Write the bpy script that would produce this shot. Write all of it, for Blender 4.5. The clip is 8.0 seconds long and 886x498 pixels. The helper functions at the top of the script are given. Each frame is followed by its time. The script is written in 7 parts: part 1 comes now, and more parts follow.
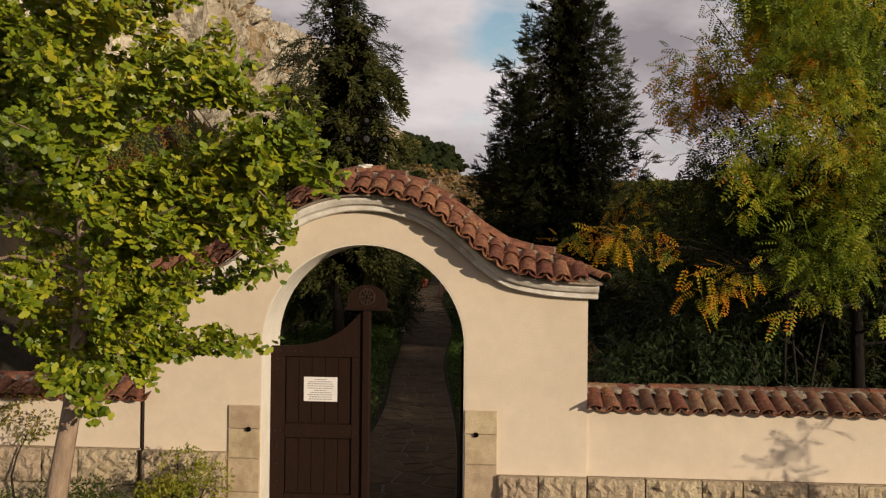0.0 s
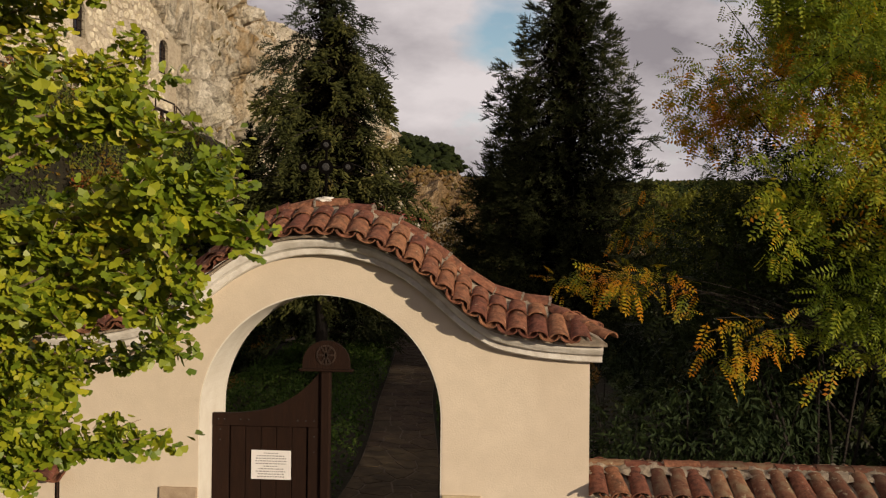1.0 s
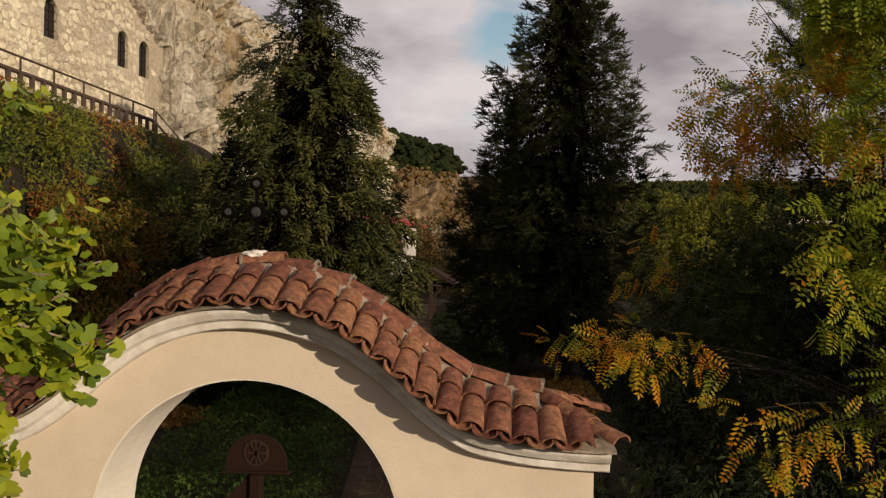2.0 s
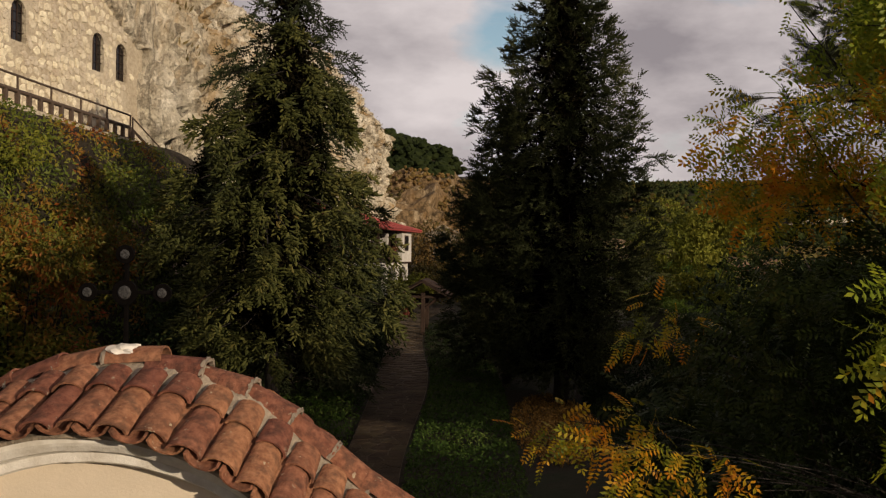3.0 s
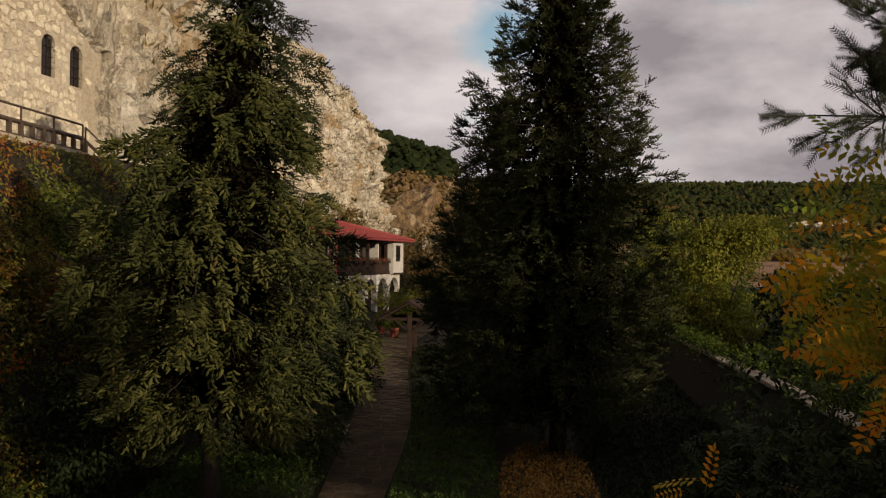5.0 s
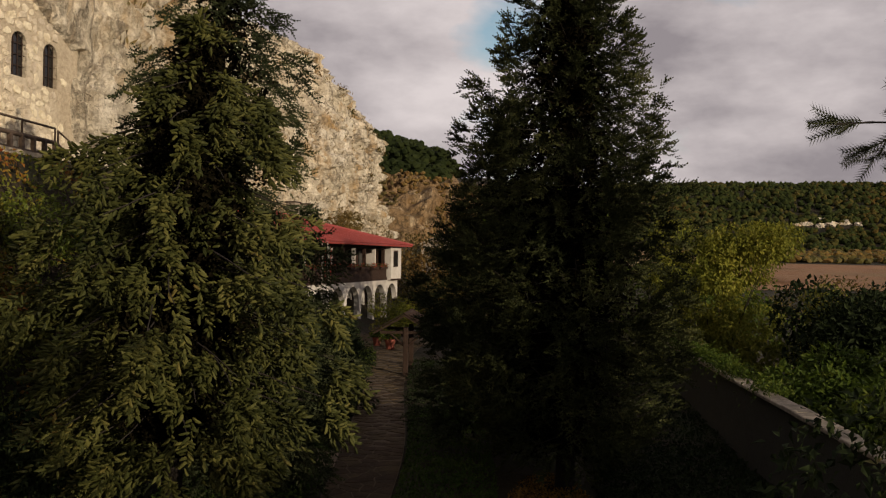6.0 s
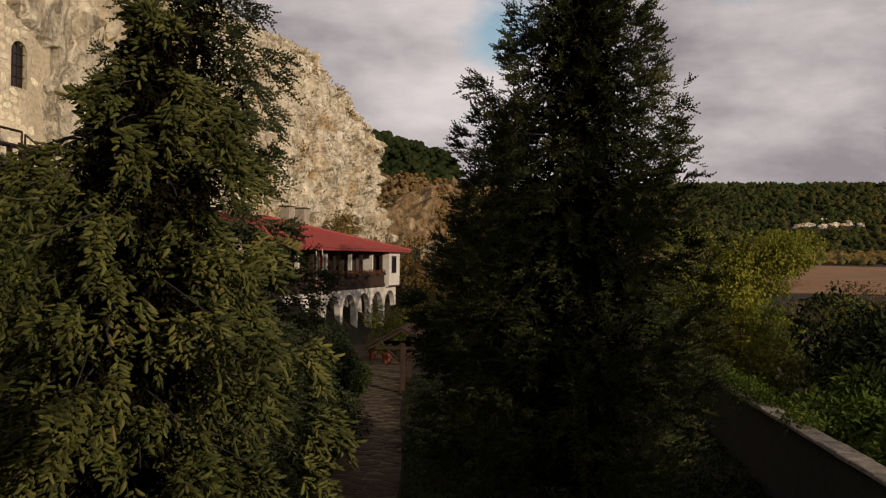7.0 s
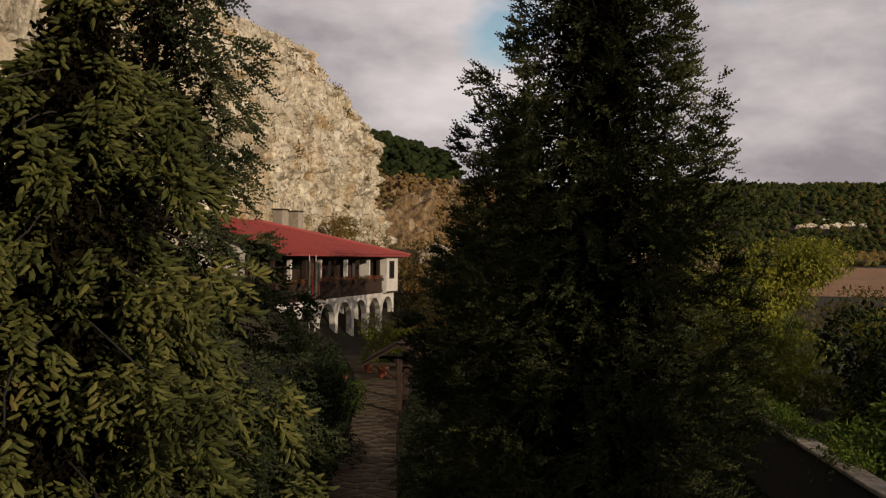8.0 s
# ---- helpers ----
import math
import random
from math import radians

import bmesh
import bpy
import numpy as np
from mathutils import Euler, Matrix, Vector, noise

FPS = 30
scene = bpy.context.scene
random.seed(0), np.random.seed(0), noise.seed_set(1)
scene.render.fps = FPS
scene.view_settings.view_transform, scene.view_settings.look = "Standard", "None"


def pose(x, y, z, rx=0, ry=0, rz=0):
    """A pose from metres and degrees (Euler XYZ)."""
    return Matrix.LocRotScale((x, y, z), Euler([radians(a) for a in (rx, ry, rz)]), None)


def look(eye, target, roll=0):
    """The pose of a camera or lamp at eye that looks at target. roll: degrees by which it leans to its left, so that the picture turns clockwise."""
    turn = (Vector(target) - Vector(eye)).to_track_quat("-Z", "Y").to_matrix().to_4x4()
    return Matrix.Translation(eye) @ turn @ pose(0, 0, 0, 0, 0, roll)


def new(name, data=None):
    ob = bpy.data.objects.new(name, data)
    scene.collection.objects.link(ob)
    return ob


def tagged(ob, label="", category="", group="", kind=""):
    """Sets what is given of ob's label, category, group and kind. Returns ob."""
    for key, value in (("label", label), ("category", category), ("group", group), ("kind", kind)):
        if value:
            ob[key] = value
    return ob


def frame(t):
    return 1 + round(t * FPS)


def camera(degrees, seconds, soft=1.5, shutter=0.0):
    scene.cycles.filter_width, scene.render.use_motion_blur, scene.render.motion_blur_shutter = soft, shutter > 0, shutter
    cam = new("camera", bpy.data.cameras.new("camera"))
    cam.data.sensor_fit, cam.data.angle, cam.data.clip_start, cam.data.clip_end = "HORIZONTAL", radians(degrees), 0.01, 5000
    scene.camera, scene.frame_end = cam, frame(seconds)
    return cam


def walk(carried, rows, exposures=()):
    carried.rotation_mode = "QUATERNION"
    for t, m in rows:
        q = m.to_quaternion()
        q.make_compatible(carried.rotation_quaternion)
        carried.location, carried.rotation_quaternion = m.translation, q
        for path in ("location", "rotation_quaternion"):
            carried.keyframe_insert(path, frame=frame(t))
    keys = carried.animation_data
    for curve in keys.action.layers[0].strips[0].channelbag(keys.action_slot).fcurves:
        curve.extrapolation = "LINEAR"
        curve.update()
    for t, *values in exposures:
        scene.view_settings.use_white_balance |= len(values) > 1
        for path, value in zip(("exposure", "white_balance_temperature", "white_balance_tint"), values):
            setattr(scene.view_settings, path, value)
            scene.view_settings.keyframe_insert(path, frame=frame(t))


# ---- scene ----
cam = camera(52.9, 8.0, 1.25)
METRES, EYE, TILT, LEAN, TURN = 16.0, 3.0, -2.2, 0.0, 4.2
ROWS = [
    (0.0, 0.0, 0.0, 0.0, -0.03, 2.72, -0.6),
    (0.5, 0.0069, 0.0473, 0.0166, -0.02, 2.71, -0.59),
    (1.0, 0.0156, 0.1014, 0.0347, -0.01, 2.7, -0.62),
    (1.5, 0.0238, 0.1554, 0.0521, -0.01, 2.71, -0.6),
    (2.0, 0.0329, 0.2163, 0.0723, -0.0, 2.7, -0.6),
    (3.5, 0.0669, 0.3732, 0.1273, 0.01, 2.67, -0.57),
    (4.0, 0.0771, 0.4219, 0.1428, 0.0, 2.67, -0.58),
    (4.5, 0.0838, 0.4712, 0.1574, -0.01, 2.68, -0.58),
    (6.0, 0.093, 0.6576, 0.204, -0.0, 2.69, -0.6),
    (6.5, 0.0946, 0.7235, 0.2192, 0.01, 2.7, -0.6),
    (7.0, 0.0956, 0.7992, 0.2361, 0.03, 2.7, -0.59),
    (7.5, 0.0961, 0.8729, 0.2506, 0.02, 2.7, -0.62),
    (8.0, 0.0957, 0.9547, 0.2657, 0.02, 2.68, -0.63),
]
walk(cam, [(t, pose(0, 0, EYE, TILT, LEAN, TURN) @ pose(METRES * x, METRES * y, METRES * z, 90 + pitch, roll, yaw)) for t, x, y, z, yaw, pitch, roll in ROWS],
     [(0.0, -0.14, 6750, 12.0), (3.3, -0.19, 6850, 13.0), (8.0, -0.19, 6800, 13.0)])

# ---- sky and sun ----
SUN_AZ, SUN_EL = 49.0, 11.5          # degrees to the right of straight behind the first view, and above the horizon
sun_to = Vector((math.sin(radians(SUN_AZ)) * math.cos(radians(SUN_EL)), -math.cos(radians(SUN_AZ)) * math.cos(radians(SUN_EL)), math.sin(radians(SUN_EL))))
lamp = bpy.data.lights.new("sun", "SUN")
lamp.energy, lamp.angle, lamp.color = 4.3, radians(0.6), (1.0, 0.86, 0.66)
sun = new("sun", lamp)
sun.matrix_world = look((0, 0, 60), Vector((0, 0, 60)) - sun_to)

world = bpy.data.worlds.new("world")
scene.world = world
world.use_nodes = True
wn, wl = world.node_tree.nodes, world.node_tree.links
wn.clear()
w_out = wn.new("ShaderNodeOutputWorld")
w_bg = wn.new("ShaderNodeBackground")
w_bg.inputs["Strength"].default_value = 0.1
sky = wn.new("ShaderNodeTexSky")
sky.sky_type = "NISHITA"
sky.sun_disc = False
sky.sun_elevation = radians(SUN_EL)
sky.sun_rotation = math.atan2(sun_to.x, sun_to.y)
w_tc = wn.new("ShaderNodeTexCoord")
w_map = wn.new("ShaderNodeMapping")
w_map.inputs["Scale"].default_value = (1.0, 1.0, 2.2)
w_map.inputs["Location"].default_value = (3.1, 0.4, 0.0)
wl.new(w_tc.outputs["Generated"], w_map.inputs["Vector"])


def sky_noise(scale, detail, rough=0.55):
    n = wn.new("ShaderNodeTexNoise")
    n.inputs["Scale"].default_value, n.inputs["Detail"].default_value, n.inputs["Roughness"].default_value = scale, detail, rough
    wl.new(w_map.outputs["Vector"], n.inputs["Vector"])
    return n.outputs["Fac"]


def sky_math(kind, a, b):
    n = wn.new("ShaderNodeMath")
    n.operation = kind
    for slot, v in zip(n.inputs, (a, b)):
        if isinstance(v, (int, float)):
            slot.default_value = v
        else:
            wl.new(v, slot)
    return n.outputs["Value"]


def sky_spot(toward, near, far):
    """1 towards a direction, fading to 0 away from it."""
    d = wn.new("ShaderNodeVectorMath")
    d.operation = "DISTANCE"
    wl.new(w_tc.outputs["Generated"], d.inputs[0])
    d.inputs[1].default_value = Vector(toward).normalized()
    r = wn.new("ShaderNodeMapRange")
    r.interpolation_type = "SMOOTHSTEP"
    r.inputs["From Min"].default_value, r.inputs["From Max"].default_value = near, far
    r.inputs["To Min"].default_value, r.inputs["To Max"].default_value = 1.0, 0.0
    wl.new(d.outputs["Value"], r.inputs["Value"])
    return r.outputs["Result"]


# broken cloud: soft heaps with a gap of blue up the valley
gap = sky_math("ADD", sky_math("MULTIPLY", sky_spot((-0.005, 0.965, 0.262), 0.0, 0.09), 0.25), sky_math("MULTIPLY", sky_spot((0.19, 0.96, 0.19), 0.0, 0.05), 0.10))
cover = sky_math("SUBTRACT", sky_noise(3.2, 7.0), gap)
w_cover = wn.new("ShaderNodeValToRGB")
w_cover.color_ramp.elements[0].position, w_cover.color_ramp.elements[1].position = 0.22, 0.36
wl.new(cover, w_cover.inputs["Fac"])
tone = sky_math("ADD", sky_math("MULTIPLY", sky_noise(5.5, 6.0), 0.75), sky_math("MULTIPLY", sky_spot((-0.05, 0.97, 0.21), 0.02, 0.22), 0.16))
w_tone = wn.new("ShaderNodeValToRGB")
w_tone.color_ramp.elements[0].position, w_tone.color_ramp.elements[1].position = 0.30, 0.60
w_tone.color_ramp.elements[0].color, w_tone.color_ramp.elements[1].color = (3.3, 3.05, 3.3, 1), (8.0, 7.5, 7.6, 1)
wl.new(tone, w_tone.inputs["Fac"])
w_mix = wn.new("ShaderNodeMix")
w_mix.data_type = "RGBA"
wl.new(w_cover.outputs["Color"], w_mix.inputs["Factor"])
w_blue = wn.new("ShaderNodeVectorMath")
w_blue.operation = "MULTIPLY"
w_blue.inputs[1].default_value = (1.6, 1.65, 1.6)
wl.new(sky.outputs["Color"], w_blue.inputs[0])
wl.new(w_blue.outputs["Vector"], w_mix.inputs["A"])
wl.new(w_tone.outputs["Color"], w_mix.inputs["B"])
wl.new(w_mix.outputs["Result"], w_bg.inputs["Color"])
wl.new(w_bg.outputs["Background"], w_out.inputs["Surface"])

# ---- materials ----
def surface(name, dark, light, scale=6.0, rough=0.8, bump=0.3, bump_scale=40.0, stain=None, stain_scale=1.2, stain_amount=0.5,
            vary=0.0, island=0.0, metal=0.0, stretch=(1, 1, 1), streak=None, streak_scale=0.2, streak_cut=(0.55, 0.64), streak_run=0.28):
    """A surface of two tones in a fine grain, with larger stains and relief; vary and island shift the tone from piece to piece."""
    m = bpy.data.materials.new(name)
    m.use_nodes = True
    n, l = m.node_tree.nodes, m.node_tree.links
    b = n["Principled BSDF"]
    b.inputs["Roughness"].default_value, b.inputs["Metallic"].default_value = rough, metal
    tc = n.new("ShaderNodeNewGeometry")
    mp = n.new("ShaderNodeMapping")
    mp.inputs["Scale"].default_value = stretch
    l.new(tc.outputs["Position"], mp.inputs["Vector"])
    fine = n.new("ShaderNodeTexNoise")
    fine.inputs["Scale"].default_value, fine.inputs["Detail"].default_value, fine.inputs["Roughness"].default_value = scale, 8.0, 0.65
    l.new(mp.outputs["Vector"], fine.inputs["Vector"])
    ramp = n.new("ShaderNodeValToRGB")
    ramp.color_ramp.elements[0].position, ramp.color_ramp.elements[1].position = 0.32, 0.68
    ramp.color_ramp.elements[0].color, ramp.color_ramp.elements[1].color = (*dark, 1), (*light, 1)
    l.new(fine.outputs["Fac"], ramp.inputs["Fac"])
    colour = ramp.outputs["Color"]
    if stain:
        big = n.new("ShaderNodeTexNoise")
        big.inputs["Scale"].default_value, big.inputs["Detail"].default_value, big.inputs["Roughness"].default_value = stain_scale, 6.0, 0.6
        l.new(mp.outputs["Vector"], big.inputs["Vector"])
        cut = n.new("ShaderNodeValToRGB")
        cut.color_ramp.elements[0].position, cut.color_ramp.elements[1].position = 0.47, 0.66
        cut.color_ramp.elements[1].color = (stain_amount, stain_amount, stain_amount, 1)
        l.new(big.outputs["Fac"], cut.inputs["Fac"])
        mix = n.new("ShaderNodeMix")
        mix.data_type = "RGBA"
        l.new(cut.outputs["Color"], mix.inputs["Factor"])
        l.new(colour, mix.inputs["A"])
        mix.inputs["B"].default_value = (*stain, 1)
        colour = mix.outputs["Result"]
    if streak:
        run = n.new("ShaderNodeMapping")
        run.inputs["Scale"].default_value = (1, 1, streak_run)
        l.new(tc.outputs["Position"], run.inputs["Vector"])
        band = n.new("ShaderNodeTexNoise")
        band.inputs["Scale"].default_value, band.inputs["Detail"].default_value, band.inputs["Roughness"].default_value = streak_scale, 7.0, 0.62
        l.new(run.outputs["Vector"], band.inputs["Vector"])
        keep = n.new("ShaderNodeValToRGB")
        keep.color_ramp.elements[0].position, keep.color_ramp.elements[1].position = streak_cut
        l.new(band.outputs["Fac"], keep.inputs["Fac"])
        pale = n.new("ShaderNodeMix")
        pale.data_type = "RGBA"
        l.new(keep.outputs["Color"], pale.inputs["Factor"])
        l.new(colour, pale.inputs["A"])
        pale.inputs["B"].default_value = (*streak, 1)
        colour = pale.outputs["Result"]
    if vary or island:
        hsv = n.new("ShaderNodeHueSaturation")
        rnd = n.new("ShaderNodeMapRange")
        if vary:
            l.new(n.new("ShaderNodeObjectInfo").outputs["Random"], rnd.inputs["Value"])
        else:
            l.new(tc.outputs["Random Per Island"], rnd.inputs["Value"])
        amount = vary or island
        rnd.inputs["To Min"].default_value, rnd.inputs["To Max"].default_value = 1 - amount, 1 + amount
        l.new(rnd.outputs["Result"], hsv.inputs["Value"])
        hue = n.new("ShaderNodeMapRange")
        l.new(rnd.outputs["Result"], hue.inputs["Value"])
        hue.inputs["From Min"].default_value, hue.inputs["From Max"].default_value = 1 - amount, 1 + amount
        hue.inputs["To Min"].default_value, hue.inputs["To Max"].default_value = 0.5 - 0.010, 0.5 + 0.010
        l.new(hue.outputs["Result"], hsv.inputs["Hue"])
        l.new(colour, hsv.inputs["Color"])
        colour = hsv.outputs["Color"]
    l.new(colour, b.inputs["Base Color"])
    if bump:
        rel = n.new("ShaderNodeTexNoise")
        rel.inputs["Scale"].default_value, rel.inputs["Detail"].default_value, rel.inputs["Roughness"].default_value = bump_scale, 7.0, 0.6
        l.new(mp.outputs["Vector"], rel.inputs["Vector"])
        bp = n.new("ShaderNodeBump")
        bp.inputs["Strength"].default_value, bp.inputs["Distance"].default_value = bump, 1.2 / bump_scale
        l.new(rel.outputs["Fac"], bp.inputs["Height"])
        l.new(bp.outputs["Normal"], b.inputs["Normal"])
    return m


def leafy(name, stops, through_light=0.3, rough=0.5, patch=0.0, patch_scale=0.7, gloss=0.2):
    """Leaves: every leaf takes its colour from the stops (position, colour); patch mixes in a drift from bough to bough."""
    m = bpy.data.materials.new(name)
    m.use_nodes = True
    n, l = m.node_tree.nodes, m.node_tree.links
    b, out = n["Principled BSDF"], n["Material Output"]
    b.inputs["Roughness"].default_value = rough
    b.inputs["Specular IOR Level"].default_value = gloss
    geo = n.new("ShaderNodeNewGeometry")
    value = geo.outputs["Random Per Island"]
    if patch:
        big = n.new("ShaderNodeTexNoise")
        big.inputs["Scale"].default_value, big.inputs["Detail"].default_value = patch_scale, 2.0
        l.new(geo.outputs["Position"], big.inputs["Vector"])
        wide = n.new("ShaderNodeMapRange")
        wide.inputs["From Min"].default_value, wide.inputs["From Max"].default_value = 0.33, 0.67
        l.new(big.outputs["Fac"], wide.inputs["Value"])
        mx = n.new("ShaderNodeMix")
        mx.inputs["Factor"].default_value = patch
        l.new(value, mx.inputs["A"])
        l.new(wide.outputs["Result"], mx.inputs["B"])
        value = mx.outputs["Result"]
    ramp = n.new("ShaderNodeValToRGB")
    els = ramp.color_ramp.elements
    els[0].position, els[0].color = stops[0][0], (*stops[0][1], 1)
    els[1].position, els[1].color = stops[-1][0], (*stops[-1][1], 1)
    for pos, col in stops[1:-1]:
        els.new(pos).color = (*col, 1)
    l.new(value, ramp.inputs["Fac"])
    l.new(ramp.outputs["Color"], b.inputs["Base Color"])
    if through_light:
        tr = n.new("ShaderNodeBsdfTranslucent")
        l.new(ramp.outputs["Color"], tr.inputs["Color"])
        mix = n.new("ShaderNodeMixShader")
        mix.inputs["Fac"].default_value = through_light
        l.new(b.outputs["BSDF"], mix.inputs[1])
        l.new(tr.outputs["BSDF"], mix.inputs[2])
        l.new(mix.outputs["Shader"], out.inputs["Surface"])
    return m


def rock(name, dark, light, ochre, pale, crack_shade, size=1.0):
    """Weathered limestone: mottled tan and cream, ochre and pale runs down the face, shade painted into its joints,
    relief at three sizes.
    """
    m = bpy.data.materials.new(name)
    m.use_nodes = True
    n, l = m.node_tree.nodes, m.node_tree.links
    b = n["Principled BSDF"]
    b.inputs["Roughness"].default_value, b.inputs["Specular IOR Level"].default_value = 0.95, 0.15
    geo = n.new("ShaderNodeNewGeometry")
    def place(sx, sz):
        mp = n.new("ShaderNodeMapping")
        mp.inputs["Scale"].default_value = (sx / size, sx / size, sz / size)
        l.new(geo.outputs["Position"], mp.inputs["Vector"])
        return mp.outputs["Vector"]
    def cloud(vec, scale, detail, rough):
        t = n.new("ShaderNodeTexNoise")
        t.inputs["Scale"].default_value, t.inputs["Detail"].default_value, t.inputs["Roughness"].default_value = scale, detail, rough
        l.new(vec, t.inputs["Vector"])
        return t
    def ramp(value, lo, hi, a=(0, 0, 0), z=(1, 1, 1)):
        r = n.new("ShaderNodeValToRGB")
        r.color_ramp.elements[0].position, r.color_ramp.elements[1].position = lo, hi
        r.color_ramp.elements[0].color, r.color_ramp.elements[1].color = (*a, 1), (*z, 1)
        l.new(value, r.inputs["Fac"])
        return r.outputs["Color"]
    def mixed(fac, a, colour):
        mx = n.new("ShaderNodeMix")
        mx.data_type = "RGBA"
        l.new(fac, mx.inputs["Factor"])
        l.new(a, mx.inputs["A"])
        mx.inputs["B"].default_value = (*colour, 1)
        return mx.outputs["Result"]
    even, tall = place(1, 0.75), place(1, 0.22)
    colour = ramp(cloud(even, 1.2, 14, 0.80).outputs["Fac"], 0.32, 0.58, dark, light)
    colour = mixed(ramp(cloud(tall, 0.32, 9, 0.66).outputs["Fac"], 0.50, 0.64), colour, ochre)
    colour = mixed(ramp(cloud(tall, 0.55, 9, 0.70).outputs["Fac"], 0.53, 0.66), colour, pale)
    # joints: two nets of cells, drawn out upright and bent by noise, their edges painted dark like crack shade
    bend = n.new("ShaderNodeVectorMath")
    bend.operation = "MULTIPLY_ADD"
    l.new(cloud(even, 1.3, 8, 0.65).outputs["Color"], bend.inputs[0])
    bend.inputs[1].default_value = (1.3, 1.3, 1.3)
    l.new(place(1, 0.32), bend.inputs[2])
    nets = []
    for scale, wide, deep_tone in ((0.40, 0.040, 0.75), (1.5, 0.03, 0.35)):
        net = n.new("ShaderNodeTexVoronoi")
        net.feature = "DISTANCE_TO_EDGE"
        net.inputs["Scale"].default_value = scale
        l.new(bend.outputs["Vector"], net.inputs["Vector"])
        colour = mixed(ramp(net.outputs["Distance"], 0.0, wide, (deep_tone,) * 3, (0, 0, 0)), colour, crack_shade)
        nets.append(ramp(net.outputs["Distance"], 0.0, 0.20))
    l.new(colour, b.inputs["Base Color"])
    normal = None
    for value, strength, deep in ((nets[0], 0.8, 0.35 * size), (nets[1], 0.7, 0.14 * size), (cloud(even, 2.4, 12, 0.72).outputs["Fac"], 0.8, 0.40 * size)):
        bp = n.new("ShaderNodeBump")
        bp.inputs["Strength"].default_value, bp.inputs["Distance"].default_value = strength, deep
        l.new(value, bp.inputs["Height"])
        if normal:
            l.new(normal, bp.inputs["Normal"])
        normal = bp.outputs["Normal"]
    l.new(normal, b.inputs["Normal"])
    return m


PLASTER = surface("cream_plaster", (0.64, 0.54, 0.415), (0.70, 0.59, 0.455), 5, 0.9, 0.15, 60, (0.54, 0.44, 0.33), 0.9, 0.45)
WHITE_TRIM = surface("white_lime_paint", (0.66, 0.61, 0.54), (0.80, 0.76, 0.69), 9, 0.85, 0.25, 50, (0.42, 0.36, 0.28), 3.0, 0.7)
REVEAL = surface("white_reveal_paint", (0.72, 0.66, 0.56), (0.80, 0.75, 0.66), 7, 0.88, 0.15, 50, (0.6, 0.52, 0.42), 2.0, 0.4)
TILE = surface("clay_roof_tile", (0.145, 0.052, 0.030), (0.34, 0.146, 0.084), 22, 0.9, 0.7, 70, (0.085, 0.042, 0.028), 13.0, 0.8, vary=0.28, streak=(0.40, 0.32, 0.22), streak_scale=20, streak_cut=(0.645, 0.70), streak_run=1.0)
OLD_TILE = surface("lichened_roof_tile", (0.12, 0.052, 0.032), (0.25, 0.115, 0.066), 14, 0.9, 0.5, 70, (0.20, 0.16, 0.10), 7.0, 0.8, vary=0.45, streak=(0.36, 0.30, 0.20), streak_scale=18, streak_cut=(0.60, 0.68), streak_run=1.0)
MORTAR = surface("old_mortar", (0.23, 0.18, 0.13), (0.42, 0.34, 0.25), 18, 0.95, 0.7, 45, (0.12, 0.10, 0.07), 5.0, 0.6)
LIME_LUMP = surface("lime_mortar_lump", (0.16, 0.125, 0.09), (0.30, 0.24, 0.18), 18, 0.95, 0.6, 45)
STONE = surface("hewn_sandstone", (0.34, 0.26, 0.165), (0.60, 0.48, 0.335), 16, 0.92, 1.0, 17, (0.40, 0.30, 0.185), 4.0, 0.5, vary=0.12)
QUOIN = surface("dressed_sandstone", (0.40, 0.30, 0.19), (0.52, 0.41, 0.27), 9, 0.9, 0.3, 50, (0.28, 0.20, 0.12), 4.0, 0.6, vary=0.1)
JOINT = surface("stone_joint", (0.16, 0.12, 0.08), (0.26, 0.20, 0.14), 20, 0.95, 0.5, 60)
DOOR_WOOD = surface("dark_brown_door_wood", (0.012, 0.0042, 0.0018), (0.024, 0.0090, 0.0038), 9, 0.85, 0.35, 40, (0.015, 0.006, 0.003), 3.0, 0.6, stretch=(6, 6, 0.7))
IRON = surface("blackened_iron", (0.0015, 0.0012, 0.001), (0.004, 0.003, 0.0025), 30, 0.9, 0.3, 90)
STEEL = surface("worn_silver_disc", (0.005, 0.005, 0.005), (0.065, 0.062, 0.06), 70, 0.75, 0.8, 120, metal=0.2)
PAPER = surface("white_paper_notice", (0.74, 0.70, 0.68), (0.80, 0.77, 0.74), 6, 0.7, 0.0, 30)
INK = surface("grey_print", (0.20, 0.18, 0.18), (0.28, 0.26, 0.25), 20, 0.8, 0.0, 30)
PALE_BARK = surface("pale_smooth_bark", (0.26, 0.18, 0.12), (0.40, 0.29, 0.20), 20, 0.85, 0.6, 45, (0.17, 0.12, 0.08), 7.0, 0.5, stretch=(1, 1, 0.35))
DARK_BARK = surface("dark_conifer_bark", (0.010, 0.007, 0.005), (0.028, 0.020, 0.014), 22, 0.95, 0.9, 40, stretch=(1, 1, 0.3))
EARTH = surface("garden_earth", (0.016, 0.012, 0.007), (0.040, 0.030, 0.018), 3.5, 0.95, 0.6, 14, (0.020, 0.027, 0.010), 0.35, 0.9)
PATH_STONE = surface("brown_flagstone", (0.042, 0.028, 0.0155), (0.080, 0.054, 0.031), 5, 0.95, 0.5, 35, (0.028, 0.019, 0.011), 0.9, 0.6, vary=0.16)
PATH_JOINT = surface("sandy_path_joint", (0.060, 0.043, 0.027), (0.110, 0.080, 0.052), 16, 0.95, 0.5, 40)
